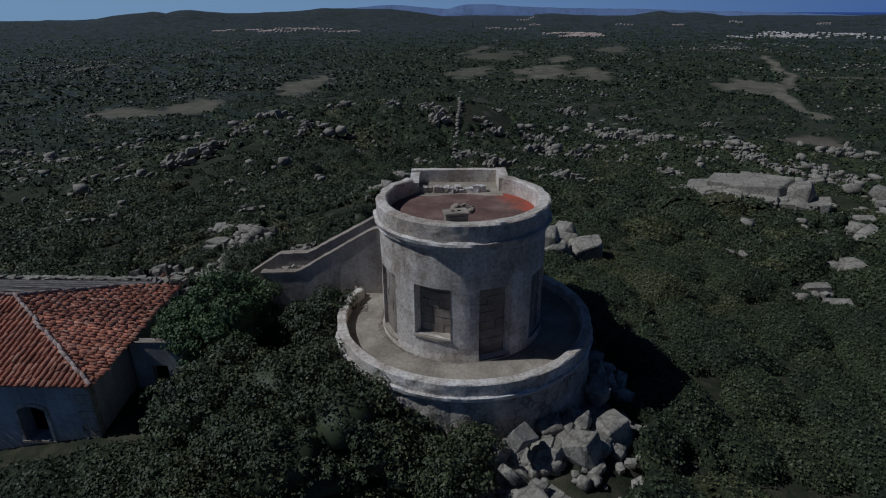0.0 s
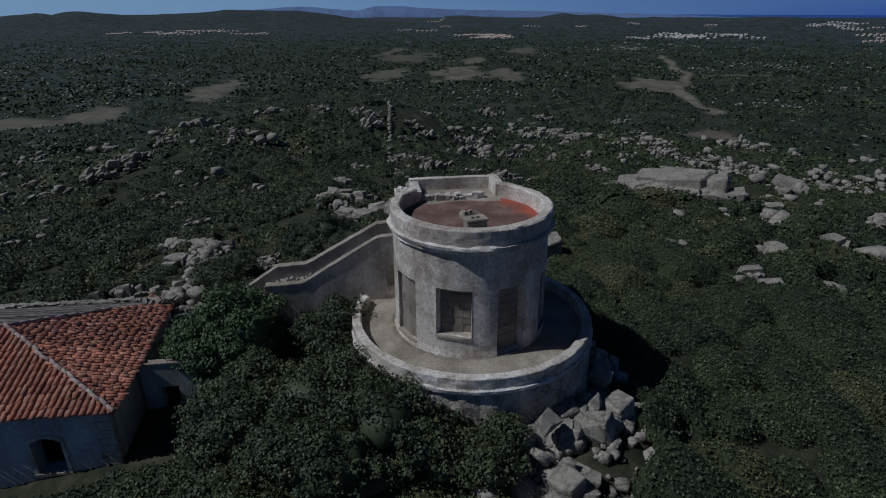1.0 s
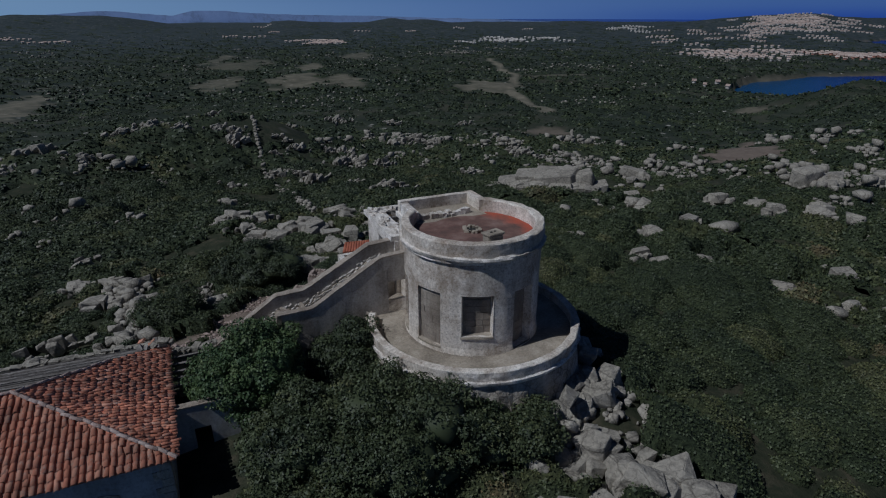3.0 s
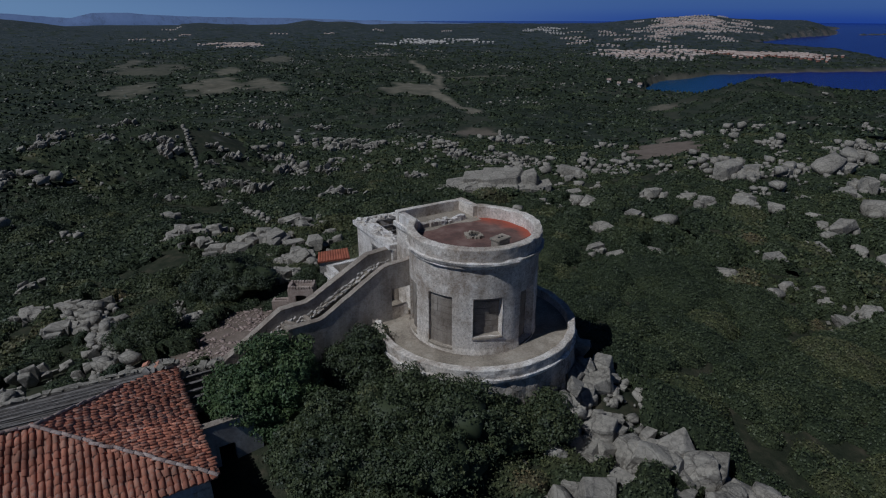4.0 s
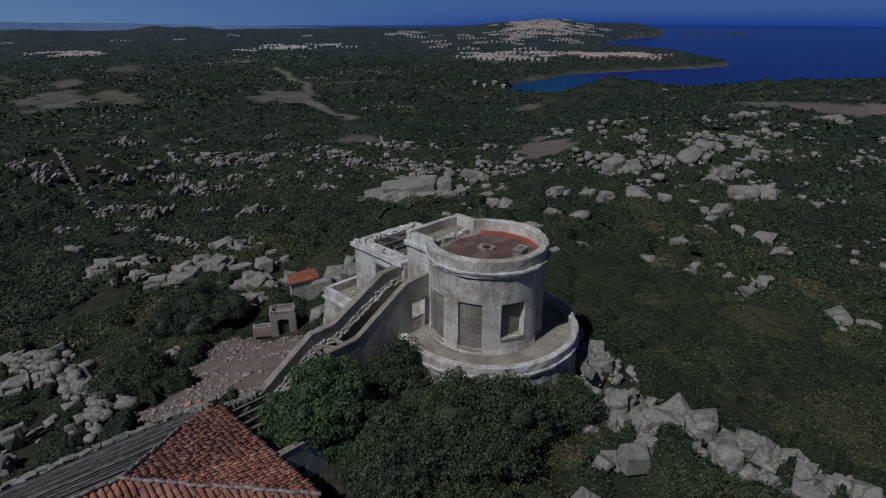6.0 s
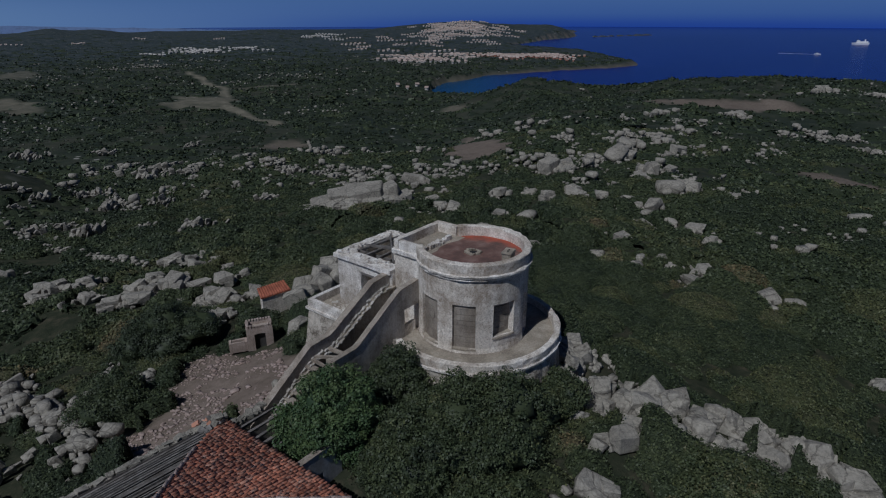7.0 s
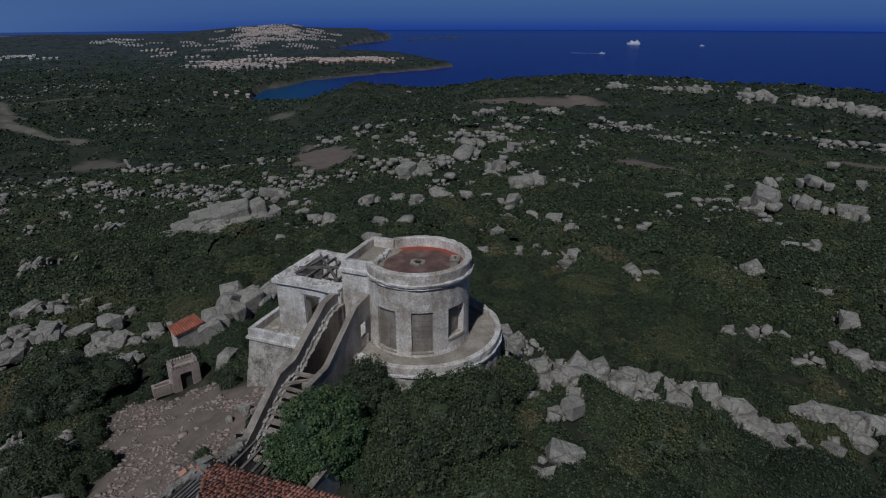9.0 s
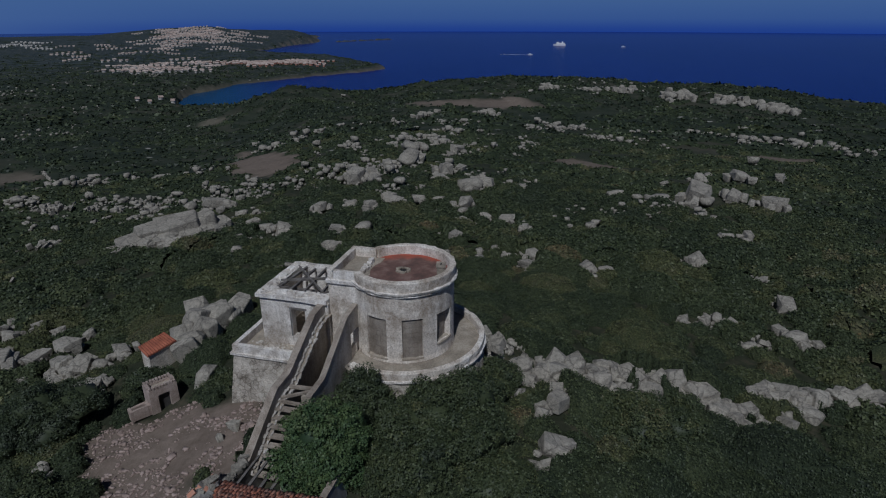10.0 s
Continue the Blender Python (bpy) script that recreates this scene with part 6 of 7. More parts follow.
def scatter_stones():
    """Loose stones over the yard and small rocks over the slopes."""
    rng = np.random.default_rng(77)
    bases = [(np.array([v.co for v in me.vertices]), np.array([tuple(p.vertices) for p in me.polygons])) for me in (hull_block(950 + k, 0.6, 0.0) for k in range(6))]

    def lay(xs, ys, sizes, name, label, sink=0.25, mat=GRANITE, flat=1.0):
        vs, fs, off = [], [], 0
        zs = ground(xs, ys)
        for x, y, z, s in zip(xs, ys, zs, sizes):
            p, f = bases[rng.integers(6)]
            a = rng.uniform(0, 2 * np.pi)
            c, n = np.cos(a), np.sin(a)
            q = np.stack([p[:, 0] * c - p[:, 1] * n, p[:, 0] * n + p[:, 1] * c, p[:, 2]], 1) * s * 0.5 * rng.uniform(0.7, 1.3, 3) * [1, 1, flat] + [x, y, z + 0.5 * s * (0.6 - sink) * flat]
            vs.append(q)
            fs.append(f + off)
            off += len(q)
        ob = tri_object(name, np.vstack(vs), np.vstack(fs), mat)
        tagged(ob, label, "stones", kind="stuff")

    y = rng.uniform(18, 27.5, 4200)
    x = rng.uniform(-11.5, -2.0, 4200)
    keep = (bareness(x, y) > 0.3) & (fractal(x / 1.2, y / 1.2, 35) > -0.25)
    lay(x[keep], y[keep], rng.lognormal(-2.15, 0.5, keep.sum()), "yard_stones", "loose flat stones scattered over the trodden yard", 0.1, YARD_STONE, 0.5)
    # a tumbled bank of pale stones along the yard's western edge
    f = rng.uniform(0, 1, 260)
    x, y = np.interp(f, [0, 0.3, 0.6, 1], [-11.4, -10.2, -10.9, -12.4]) + rng.normal(0, 0.55, 260), np.interp(f, [0, 0.3, 0.6, 1], [23.6, 26.4, 29.4, 34.0]) + rng.normal(0, 0.55, 260)
    size = np.clip(rng.lognormal(-0.95, 0.5, 260), 0.15, 1.1)
    lay(x, y, size, "bank_stones", "pale granite stones tumbled along the edge of the yard", -0.3)
    HILLSIDE.extend(zip(x, y, 0.5 * size + 0.08))
    # small rocks, thick on the northern ridge and the eastern slope
    n = 90000
    r = np.sqrt(rng.uniform(16 ** 2, 170 ** 2, n))
    az = np.radians(rng.uniform(-50, 118, n))
    x, y = r * np.sin(az), 14 + r * np.cos(az)
    # knots of rock strung out along the strike
    along, across = 0.8 * x + 0.6 * y, 0.8 * y - 0.6 * x
    rocky = 0.8 * fractal(x / 16, y / 16, 31) + 0.75 * fractal(along / 5.5, across / 2.2, 32, 3)
    d = np.degrees(az)
    rocky = rocky + 0.22 * np.exp(-((r - 45) / 28) ** 2) * (d > 35) - 0.5 * (r < 30) * (d > -20) - 0.2 * (r < 62) * (d < 20)
    keep = (rocky > 0.86 - 0.16 * (d > 35)) & (bareness(x, y) < 0.3)
    x, y, r = x[keep], y[keep], r[keep]
    size = np.clip(rng.lognormal(-1.0, 0.6, len(x)), 0.15, 1.7) * (0.65 + r / 150)
    lay(x, y, size, "hillside_rocks", "small grey granite rocks strewn over the scrub slopes", -0.5)
    HILLSIDE.extend(zip(x[r < 100], y[r < 100], 0.42 * size[r < 100] + 0.06))
    n = 26000
    r = np.sqrt(rng.uniform(150 ** 2, 900 ** 2, n))
    az = np.radians(rng.uniform(-50, 118, n))
    x, y = r * np.sin(az), 14 + r * np.cos(az)
    keep = (fractal(x / 70, y / 70, 33) + 0.8 * fractal(x / 16, y / 16, 34, 3) > 0.72) & (bareness(x, y) < 0.3) & (ground(x, y) > SEA + 4)
    x, y, r = x[keep], y[keep], r[keep]
    lay(x, y, np.clip(rng.lognormal(-0.1, 0.45, len(x)), 0.3, 1.8) * (0.8 + r / 700), "valley_rocks", "pale rocks dotted over the valley", -0.4)
    # tumbled stones round the spur
    x, y = rng.normal(2.6, 1.5, 170), rng.normal(8.6, 1.4, 170)
    lay(x, y, rng.lognormal(-1.3, 0.5, 170), "tumbled_stones", "broken stones tumbled below the terrace", 0.05)


scatter_stones()


def dry_wall(points, name):
    rng = np.random.default_rng(len(points) + 5)
    small = [rock_points(400 + k, 1, 0.8) for k in range(5)]
    vs, fs, off = [], [], 0
    for (x0, y0), (x1, y1) in zip(points, points[1:]):
        n = int(np.hypot(x1 - x0, y1 - y0) / 0.28)
        for k in range(n):
            t = (k + rng.uniform(-0.3, 0.3)) / n
            x, y = x0 + (x1 - x0) * t + rng.normal(0, 0.14), y0 + (y1 - y0) * t + rng.normal(0, 0.25)
            p, f = small[rng.integers(5)]
            q = p * rng.uniform(0.16, 0.34) * (0.6 + y / 200) + [x, y, float(ground(x, y)) + rng.uniform(0.15, 0.75)]
            vs.append(q)
            fs.append(f + off)
            off += len(q)
    ob = tri_object(name, np.vstack(vs), np.vstack(fs), GRANITE)
    tagged(ob, "ruined dry-stone field wall", "wall", kind="stuff")


dry_wall([(1.5, 46), (2.6, 60), (1.4, 75), (2.8, 95)], "dry_stone_wall")
dry_wall([(100, 142), (112, 160), (128, 182)], "dry_stone_wall")


# ---- scrub and trees ----
def dome(levels):
    """The coarse core of a bush, in more or fewer faces."""
    b = bmesh.new()
    bmesh.ops.create_icosphere(b, subdivisions=levels, radius=1)
    points, corners = np.array([p.co for p in b.verts]), np.array([[p.index for p in q.verts] for q in b.faces])
    b.free()
    return points, corners


DOMES = {2: dome(2), 1: dome(1)}


def leaf_cloud(rng, centres, radii, heights, per, size, tints, core=0.8, low=0.0, levels=2, flutter=0.22):
    """Leaves as single triangles over lumpy domes, with a core of twigs whose darker colour paints the shade inside;
    returns points, triangles and a tint a point.
    """
    n = len(centres)
    d = rng.normal(size=(n, per, 3))
    d /= np.linalg.norm(d, axis=2)[..., None]
    d[..., 2] = np.where(d[..., 2] < low, -d[..., 2], d[..., 2])
    # lumps: each bush is a few overlapping cushions
    lump = rng.normal(size=(n, 7, 3))
    lump /= np.linalg.norm(lump, axis=2)[..., None]
    lump[..., 2] = np.abs(lump[..., 2])
    near = np.max(np.einsum("nkc,nlc->nkl", d, lump), axis=2)
    rad = 0.60 + 0.48 * ease(0.5, 1.0, near) * rng.uniform(0.75, 1.1, (n, 1)) + rng.normal(0, 0.085, (n, per))
    pos = d * rad[..., None]
    pos = pos * np.stack([radii, radii * rng.uniform(0.8, 1.2, n), heights], 1)[:, None, :] + np.asarray(centres)[:, None, :]
    nrm = d + rng.normal(0, flutter, d.shape)
    nrm /= np.linalg.norm(nrm, axis=2)[..., None]
    a = np.cross(nrm, rng.normal(size=d.shape))
    a /= np.linalg.norm(a, axis=2)[..., None]
    b = np.cross(nrm, a)
    s = (size if np.isscalar(size) else np.asarray(size)[:, None]) * rng.uniform(0.6, 1.4, (n, per))
    s = s[..., None]
    tri = np.stack([pos + a * s, pos - 0.5 * a * s + 0.8 * b * s, pos - 0.5 * a * s - 0.8 * b * s], 2).reshape(-1, 3)
    tris = np.arange(len(tri)).reshape(-1, 3)
    tint = np.repeat(np.asarray(tints), per * 3)
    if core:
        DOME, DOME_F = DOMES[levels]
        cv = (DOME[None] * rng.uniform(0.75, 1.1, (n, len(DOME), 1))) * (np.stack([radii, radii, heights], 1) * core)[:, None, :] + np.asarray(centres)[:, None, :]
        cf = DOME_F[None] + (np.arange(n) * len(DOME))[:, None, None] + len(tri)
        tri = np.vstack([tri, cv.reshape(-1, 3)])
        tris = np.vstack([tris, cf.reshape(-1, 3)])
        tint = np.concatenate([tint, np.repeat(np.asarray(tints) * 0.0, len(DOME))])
    return tri, tris, tint


def rock_map():
    """Where boulders and slabs lie, on a grid of 0.12 from (-50, -60)."""
    taken = np.zeros((1800, 1600), bool)
    spots = [(x, y, 0.46 * w + 0.1, 0.46 * w + 0.1) for group in (EAST, EAST_B, EAST_D, NEAR_N, NEAR_N_B, NORTH, NORTH_B) for x, y, w in group]
    spots += [(x, y, 0.42 * w + 0.15, 0.42 * w + 0.15) for x, y, w in SPUR_END + BEHIND + SPUR_CREST] + [(x, y, 0.45 * w + 0.15, 0.45 * w + 0.15) for x, y, z, w in SPUR + HEAP]
    spots += [(x, y, w, w) for x, y, w in HILLSIDE]
    spots += [(26.8, 47.3, 4.8, 3.2), (4.2, 27.9, 2.9, 1.6)]
    for x, y, sx, sy in spots:
        i0, i1, j0, j1 = (int(v / 0.12) for v in (y + 60 - sy, y + 60 + sy + 0.12, x + 50 - sx, x + 50 + sx + 0.12))
        if i0 < 0 or j0 < 0 or i1 >= 1800 or j1 >= 1600:
            continue
        gy, gx = np.mgrid[i0:i1 + 1, j0:j1 + 1]
        taken[i0:i1 + 1, j0:j1 + 1] |= np.hypot((gx * 0.12 - 50 - x) / sx, (gy * 0.12 - 60 - y) / sy) < 1
    return taken


ROCKY = rock_map()


def keep_out(x, y):
    """Where no scrub stands: buildings, the yard, the heaped boulders."""
    tower_zone = np.hypot(x - 0.5, y - 14.3) < 3.9
    house_zone = (x < -7.0) & (x > -20.5) & (y > 11.3) & (y < 18.6)
    wing = (x > -3.2) & (x < 3.2) & (y > 15) & (y < 22.3)
    stair = (x > -8.6) & (x < -1) & (y > 15.6) & (y < 18.2)
    hut = np.hypot(x + 2.2, y - 25.7) < 1.35
    hut |= np.hypot(x - 0.5, y - 27.8) < 1.4
    heap = np.hypot((x - 3.0) / 1.8, (y - 10.6) / 1.8) < 1
    rocks = ROCKY[np.clip(((y + 60) / 0.12).astype(int), 0, ROCKY.shape[0] - 1), np.clip(((x + 50) / 0.12).astype(int), 0, ROCKY.shape[1] - 1)]
    return tower_zone | house_zone | wing | stair | hut | heap | rocks | (bareness(x, y) > 0.45)


def lattice_random(a, b, seed):
    v = np.sin(a * 127.1 + b * 311.7 + seed * 74.7) * 43758.5453
    return v - np.floor(v)


def cushions(x, y, cell, seed, small, large, ratio, alive):
    """Heights and tints of rounded bushes, one to a cell of a shaken lattice; bare where none stands."""
    xi, yi = np.floor(x / cell), np.floor(y / cell)
    best, tint = np.full_like(x, -0.6), np.full_like(x, 0.3)
    for dx in (-1, 0, 1):
        for dy in (-1, 0, 1):
            a, b = xi + dx, yi + dy
            cx, cy = (a + lattice_random(a, b, seed)) * cell, (b + lattice_random(a, b, seed + 1)) * cell
            rad = cell * (small + (large - small) * lattice_random(a, b, seed + 2) ** 1.6)
            d2 = ((x - cx) ** 2 + (y - cy) ** 2) / rad ** 2
            h = ratio * rad * (0.6 + 0.6 * lattice_random(a, b, seed + 3)) * (np.sqrt(np.maximum(0, 1 - d2)) - 0.25)
            h = np.where((d2 < 1) & (lattice_random(a, b, seed + 4) < alive), h, -0.6)
            up = h > best
            best = np.where(up, h, best)
            tint = np.where(up, lattice_random(a, b, seed + 5), tint)
    return best, tint


def canopy(x, y, zone):
    """Height of the scrub over the ground, and its tint; zone 0 near, 1 on the slopes, 2 in the valley."""
    r, az = polar(x, y)
    thin = fractal(x / 8, y / 8, 41) + 0.5 * fractal(x / 2.5, y / 2.5, 43)
    lush = ease(22, 45, az) * ease(62, 30, r) + ease(14, 8, r)
    gaps = np.where(thin < -0.75 - 0.5 * np.clip(lush, 0, 1) + 0.25 * ease(40, 90, r), 0.0, 1.0)
    if zone == 2:
        gaps = np.where(lattice_random(np.floor(x / 9), np.floor(y / 9), 3) < 0.75 * ease(400, 1500, r), 0.0, gaps)
    if zone == 2:
        layers = ((5.0, 60, 0.35, 0.8, 0.45, 0.72), (12.0, 70, 0.3, 0.62, 0.30, 0.5))
    else:
        layers = ((1.4, 50, 0.45, 0.9, 0.62, 0.93), (3.2, 60, 0.4, 0.72, 0.78, 0.6))
    h, tint = cushions(x, y, *layers[0])
    for layer in layers[1:]:
        h2, t2 = cushions(x, y, *layer)
        h, tint = np.maximum(h, h2), np.where(h2 > h, t2, tint)
    if zone < 2:
        h3, t3 = cushions(x, y, 0.45 + 0.4 * zone, 80, 0.5, 0.85, 0.5 - 0.15 * zone, 1.0)
        h = h + np.clip(h3, 0, 1)
        tint = tint + 0.16 * (t3 - 0.5)
    h = np.where(gaps < 0.5, -0.6, h * (0.75 + 0.35 * np.clip(lush, 0, 1)))
    wx, wy = x + 0.25 * fractal(x / 0.8, y / 0.8, 91), y + 0.25 * fractal(x / 0.8, y / 0.8, 92)
    if zone < 2:
        h = np.where(keep_out(wx, wy), -0.6, h)
    else:
        h = np.where((bareness(x, y) > 0.3) | ((land_edge(r, az) < 13) & (r > 430)), -1.5, h)
    h = np.where(ground(x, y) < SEA + 3, -3.0, h)
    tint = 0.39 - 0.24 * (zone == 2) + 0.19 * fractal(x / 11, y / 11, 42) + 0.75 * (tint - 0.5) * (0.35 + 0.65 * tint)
    return h, np.clip(tint, 0.07, 0.95)


def canopy_fan(x, y, zone):
    """A sheet of scrub over a grid or fan of places, left open where another sheet lies."""
    gone = np.isnan(x)
    h, tint = canopy(np.where(gone, 0, x), y, zone)
    z = ground(np.where(gone, 0, x), y) + h
    k, n = x.shape
    i, j = np.meshgrid(np.arange(k - 1), np.arange(n - 1), indexing="ij")
    p = (i * n + j).ravel()
    tris = np.concatenate([np.stack([p, p + 1, p + n], 1), np.stack([p + 1, p + n + 1, p + n], 1)])
    tris = tris[(h.ravel()[tris].max(1) > -0.02) & ~gone.ravel()[tris].any(1)]
    used, index = np.unique(tris, return_inverse=True)
    verts, tris = np.stack([x, y, z], -1).reshape(-1, 3)[used], index.reshape(-1, 3)
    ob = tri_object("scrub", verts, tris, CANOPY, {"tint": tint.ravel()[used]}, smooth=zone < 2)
    tagged(ob, "dense dark green scrub of low bushes", "scrub", kind="stuff")
    return verts, tris, tint.ravel()[used]


def canopy_leaves(rng, sheet, count, size, lift, where):
    """Single leaves standing off the scrub's surface."""
    verts, tris, tint = sheet
    corner = verts[tris]
    mid = corner.mean(1)
    normal = np.cross(corner[:, 1] - corner[:, 0], corner[:, 2] - corner[:, 0])
    area = np.linalg.norm(normal, axis=1)
    normal = normal / np.maximum(area, 1e-9)[:, None] * np.sign(normal[:, 2:3] + 1e-9)
    weight = np.minimum(area, 4 * np.median(area)) * where(mid[:, 0], mid[:, 1])
    pick = np.searchsorted(np.cumsum(weight) / weight.sum(), rng.uniform(0, 1, count)).clip(0, len(tris) - 1)
    u, v = rng.uniform(0, 1, (2, count, 1))
    u, v = np.where(u + v > 1, 1 - u, u), np.where(u + v > 1, 1 - v, v)
    pos = corner[pick, 0] * (1 - u - v) + corner[pick, 1] * u + corner[pick, 2] * v + normal[pick] * (lift * rng.uniform(-0.2, 1.0, (count, 1)))
    ok = pos[:, 2] > ground(pos[:, 0], pos[:, 1]) - 0.02
    pos, pick = pos[ok], pick[ok]
    n = len(pos)
    nrm = normal[pick] + rng.normal(0, 0.65, (n, 3))
    nrm /= np.linalg.norm(nrm, axis=1)[:, None]
    a = np.cross(nrm, rng.normal(size=(n, 3)))
    a /= np.linalg.norm(a, axis=1)[:, None]
    b = np.cross(nrm, a)
    s = size * rng.uniform(0.6, 1.4, (n, 1))
    tri = np.stack([pos + a * s, pos - 0.5 * a * s + 0.8 * b * s, pos - 0.5 * a * s - 0.8 * b * s], 1).reshape(-1, 3)
    shade = np.clip(tint[tris[pick, 0]] + rng.normal(0, 0.04, n), 0.07, 1)
    ob = tri_object("scrub_leaves", tri, np.arange(3 * n).reshape(-1, 3), LEAF_DARK, {"tint": np.repeat(shade, 3)})
    tagged(ob, "small leathery dark green leaves of the scrub", "leaves", kind="stuff")


def build_scrub():
    rng = np.random.default_rng(5)
    near_x, near_y = np.meshgrid(np.arange(-26, 27.01, 0.15), np.arange(-10, 41.01, 0.15))
    near = canopy_fan(near_x, near_y, 0)

    def fan(r0, r1, ring_step, a0, a1, turn_step):
        a, r = np.meshgrid(np.radians(np.arange(a0, a1, turn_step)), np.exp(np.arange(math.log(r0), math.log(r1), ring_step)))
        a = a + radians(turn_step) * 0.4 * hash_noise(a * 900, r * 3, 7)
        return r * np.sin(a), 14 + r * np.cos(a)

    def outside(x, y):
        return (x < -26) | (x > 27) | (y < -10) | (y > 41)

    x, y = fan(24, 135, 0.0085, -58, 150, 0.36)
    inner = ~outside(x, y)
    slopes = canopy_fan(np.where(inner, np.nan, x), y, 1)
    x, y = fan(133, 1900, 0.0095, -46, 128, 0.33)
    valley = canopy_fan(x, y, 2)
    back_r = np.exp(np.arange(math.log(24), math.log(75), 0.02))
    a, r = np.meshgrid(np.radians(np.arange(149.8, 302.3, 1.2)), back_r)
    canopy_fan(np.where(outside(r * np.sin(a), 14 + r * np.cos(a)), r * np.sin(a), np.nan), 14 + r * np.cos(a), 1)
    # thickest where the camera passes over, thin in the west and south
    canopy_leaves(rng, near, 860000, 0.044, 0.13, lambda x, y: np.where(np.hypot(x, y - 14) < 26, 1.0, 0.6) * np.where((y > 1 - 0.45 * (x + 20)) | (x > -6), 1.0, 0.3))
    canopy_leaves(rng, near, 90000, 0.095, 0.16, lambda x, y: (np.hypot(x, y - 14) > 21) * ((x > -6) | (y > 20)) * 1.0)
    canopy_leaves(rng, slopes, 380000, 0.11, 0.2, lambda x, y: (np.hypot(x, y - 14) < 65) * 1.0)
    canopy_leaves(rng, slopes, 130000, 0.26, 0.2, lambda x, y: (np.hypot(x, y - 14) > 62) * 1.0)
    canopy_leaves(rng, valley, 90000, 0.6, 0.5, lambda x, y: (np.hypot(x, y - 14) < 360) * 1.0)
    canopy_leaves(rng, valley, 70000, 1.3, 0.8, lambda x, y: (np.hypot(x, y - 14) > 340) * np.exp(-np.hypot(x, y - 14) / 700))


build_scrub()


def build_tree(name, at, crown, seed, leaf_count, mat, label, leaf=0.075, lumps=7, tint=0.5):
    """A broad evergreen: a few tapered limbs and a crown of overlapping leafy cushions."""
    rng = np.random.default_rng(seed)
    root = empty(name, at, label, "tree" if name == "tree" else "shrub")
    base = Vector(at)
    cx, cy, cz, rx, ry, rz = crown
    centres, radii, heights = [], [], []
    for k in range(lumps):
        a = 2 * np.pi * k / lumps + rng.uniform(-0.3, 0.3)
        d = rng.uniform(0.35, 0.62) if k else 0.0
        centres.append((cx + rx * d * np.cos(a), cy + ry * d * np.sin(a), cz + rz * rng.uniform(-0.35, 0.32)))
        radii.append(rng.uniform(0.42, 0.6) * rx)
        heights.append(rng.uniform(0.42, 0.6) * rz)
    for k in range(min(lumps, 5)):
        tip = Vector(centres[k])
        bm = bmesh.new()
        last = None
        for j in range(7):
            t = j / 6
            p = base.lerp(tip, t) + Vector((0.15 * math.sin(3 * t + k), 0.12 * math.sin(4 * t + 2 * k), 0.1 * math.sin(3.1 * t)))
            rr = 0.13 * (1 - 0.8 * t) * (1.2 if k == 0 else 0.8)
            circle = [bm.verts.new(p + Vector((rr * math.cos(q * math.pi / 3), rr * math.sin(q * math.pi / 3), 0))) for q in range(6)]
            if last:
                for q in range(6):
                    bm.faces.new((last[q], last[(q + 1) % 6], circle[(q + 1) % 6], circle[q]))
            last = circle
        part("trunk" if k == 0 else "limb", bm, BARK, root)
    # leafy clumps over each cushion; darker cushions show between, shade put into their colour
    each = 40
    d = rng.normal(size=(lumps, each, 3))
    d /= np.linalg.norm(d, axis=2)[..., None]
    d[..., 2] = np.where(d[..., 2] < -0.45, -d[..., 2], d[..., 2])
    spread = np.stack([np.array(radii), np.array(radii), np.array(heights)], 1)[:, None, :]
    clump = (np.array(centres)[:, None, :] + d * spread * rng.uniform(0.72, 0.98, (lumps, each, 1))).reshape(-1, 3)
    clump_r = rng.uniform(0.2, 0.38, len(clump)) * (0.5 + 0.5 * min(1.0, rx / 1.6))
    clump_tint = np.clip(rng.normal(tint, 0.13, len(clump)), 0.07, 1)
    v, t, c = leaf_cloud(rng, clump, clump_r, clump_r * rng.uniform(0.7, 1.0, len(clump)), max(36, int(1.35 * leaf_count) // len(clump)), leaf * 1.15, clump_tint, core=0, low=-0.4, levels=1, flutter=0.45)
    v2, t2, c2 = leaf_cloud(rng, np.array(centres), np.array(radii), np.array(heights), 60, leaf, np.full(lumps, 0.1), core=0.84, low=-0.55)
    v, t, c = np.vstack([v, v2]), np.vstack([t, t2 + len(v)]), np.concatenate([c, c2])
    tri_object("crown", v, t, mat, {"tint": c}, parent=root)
    return settle(root)


build_tree("tree", ground_at(-6.4, 15.0), (-6.65, 15.2, 1.15, 1.8, 1.4, 1.85), 1, 45900, LEAF_BRIGHT, "round bright green mastic tree beside the stair foot", 0.037, 9, 0.62)
build_tree("tree", ground_at(-3.4, 11.2), (-3.4, 11.2, 0.75, 2.3, 1.8, 1.6), 2, 54000, LEAF_DARK, "dark dense evergreen below the terrace", 0.037, 15, 0.4)
build_tree("tree", ground_at(-5.6, 12.4), (-5.4, 12.1, 0.65, 1.8, 1.7, 1.5), 3, 40500, LEAF_DARK, "dark dense evergreen between house and terrace", 0.037, 13, 0.42)
build_tree("shrub", ground_at(-2.4, 12.0), (-2.4, 11.8, 0.65, 1.3, 1.2, 1.25), 4, 21600, LEAF_DARK, "dark evergreen shrub against the terrace wall", 0.037, 7, 0.5)
build_tree("shrub", ground_at(-3.6, 14.7), (-3.3, 14.85, 1.05, 1.4, 1.0, 1.85), 5, 29700, LEAF_DARK, "dark shrub growing against the stair wall", 0.037, 7, 0.3)
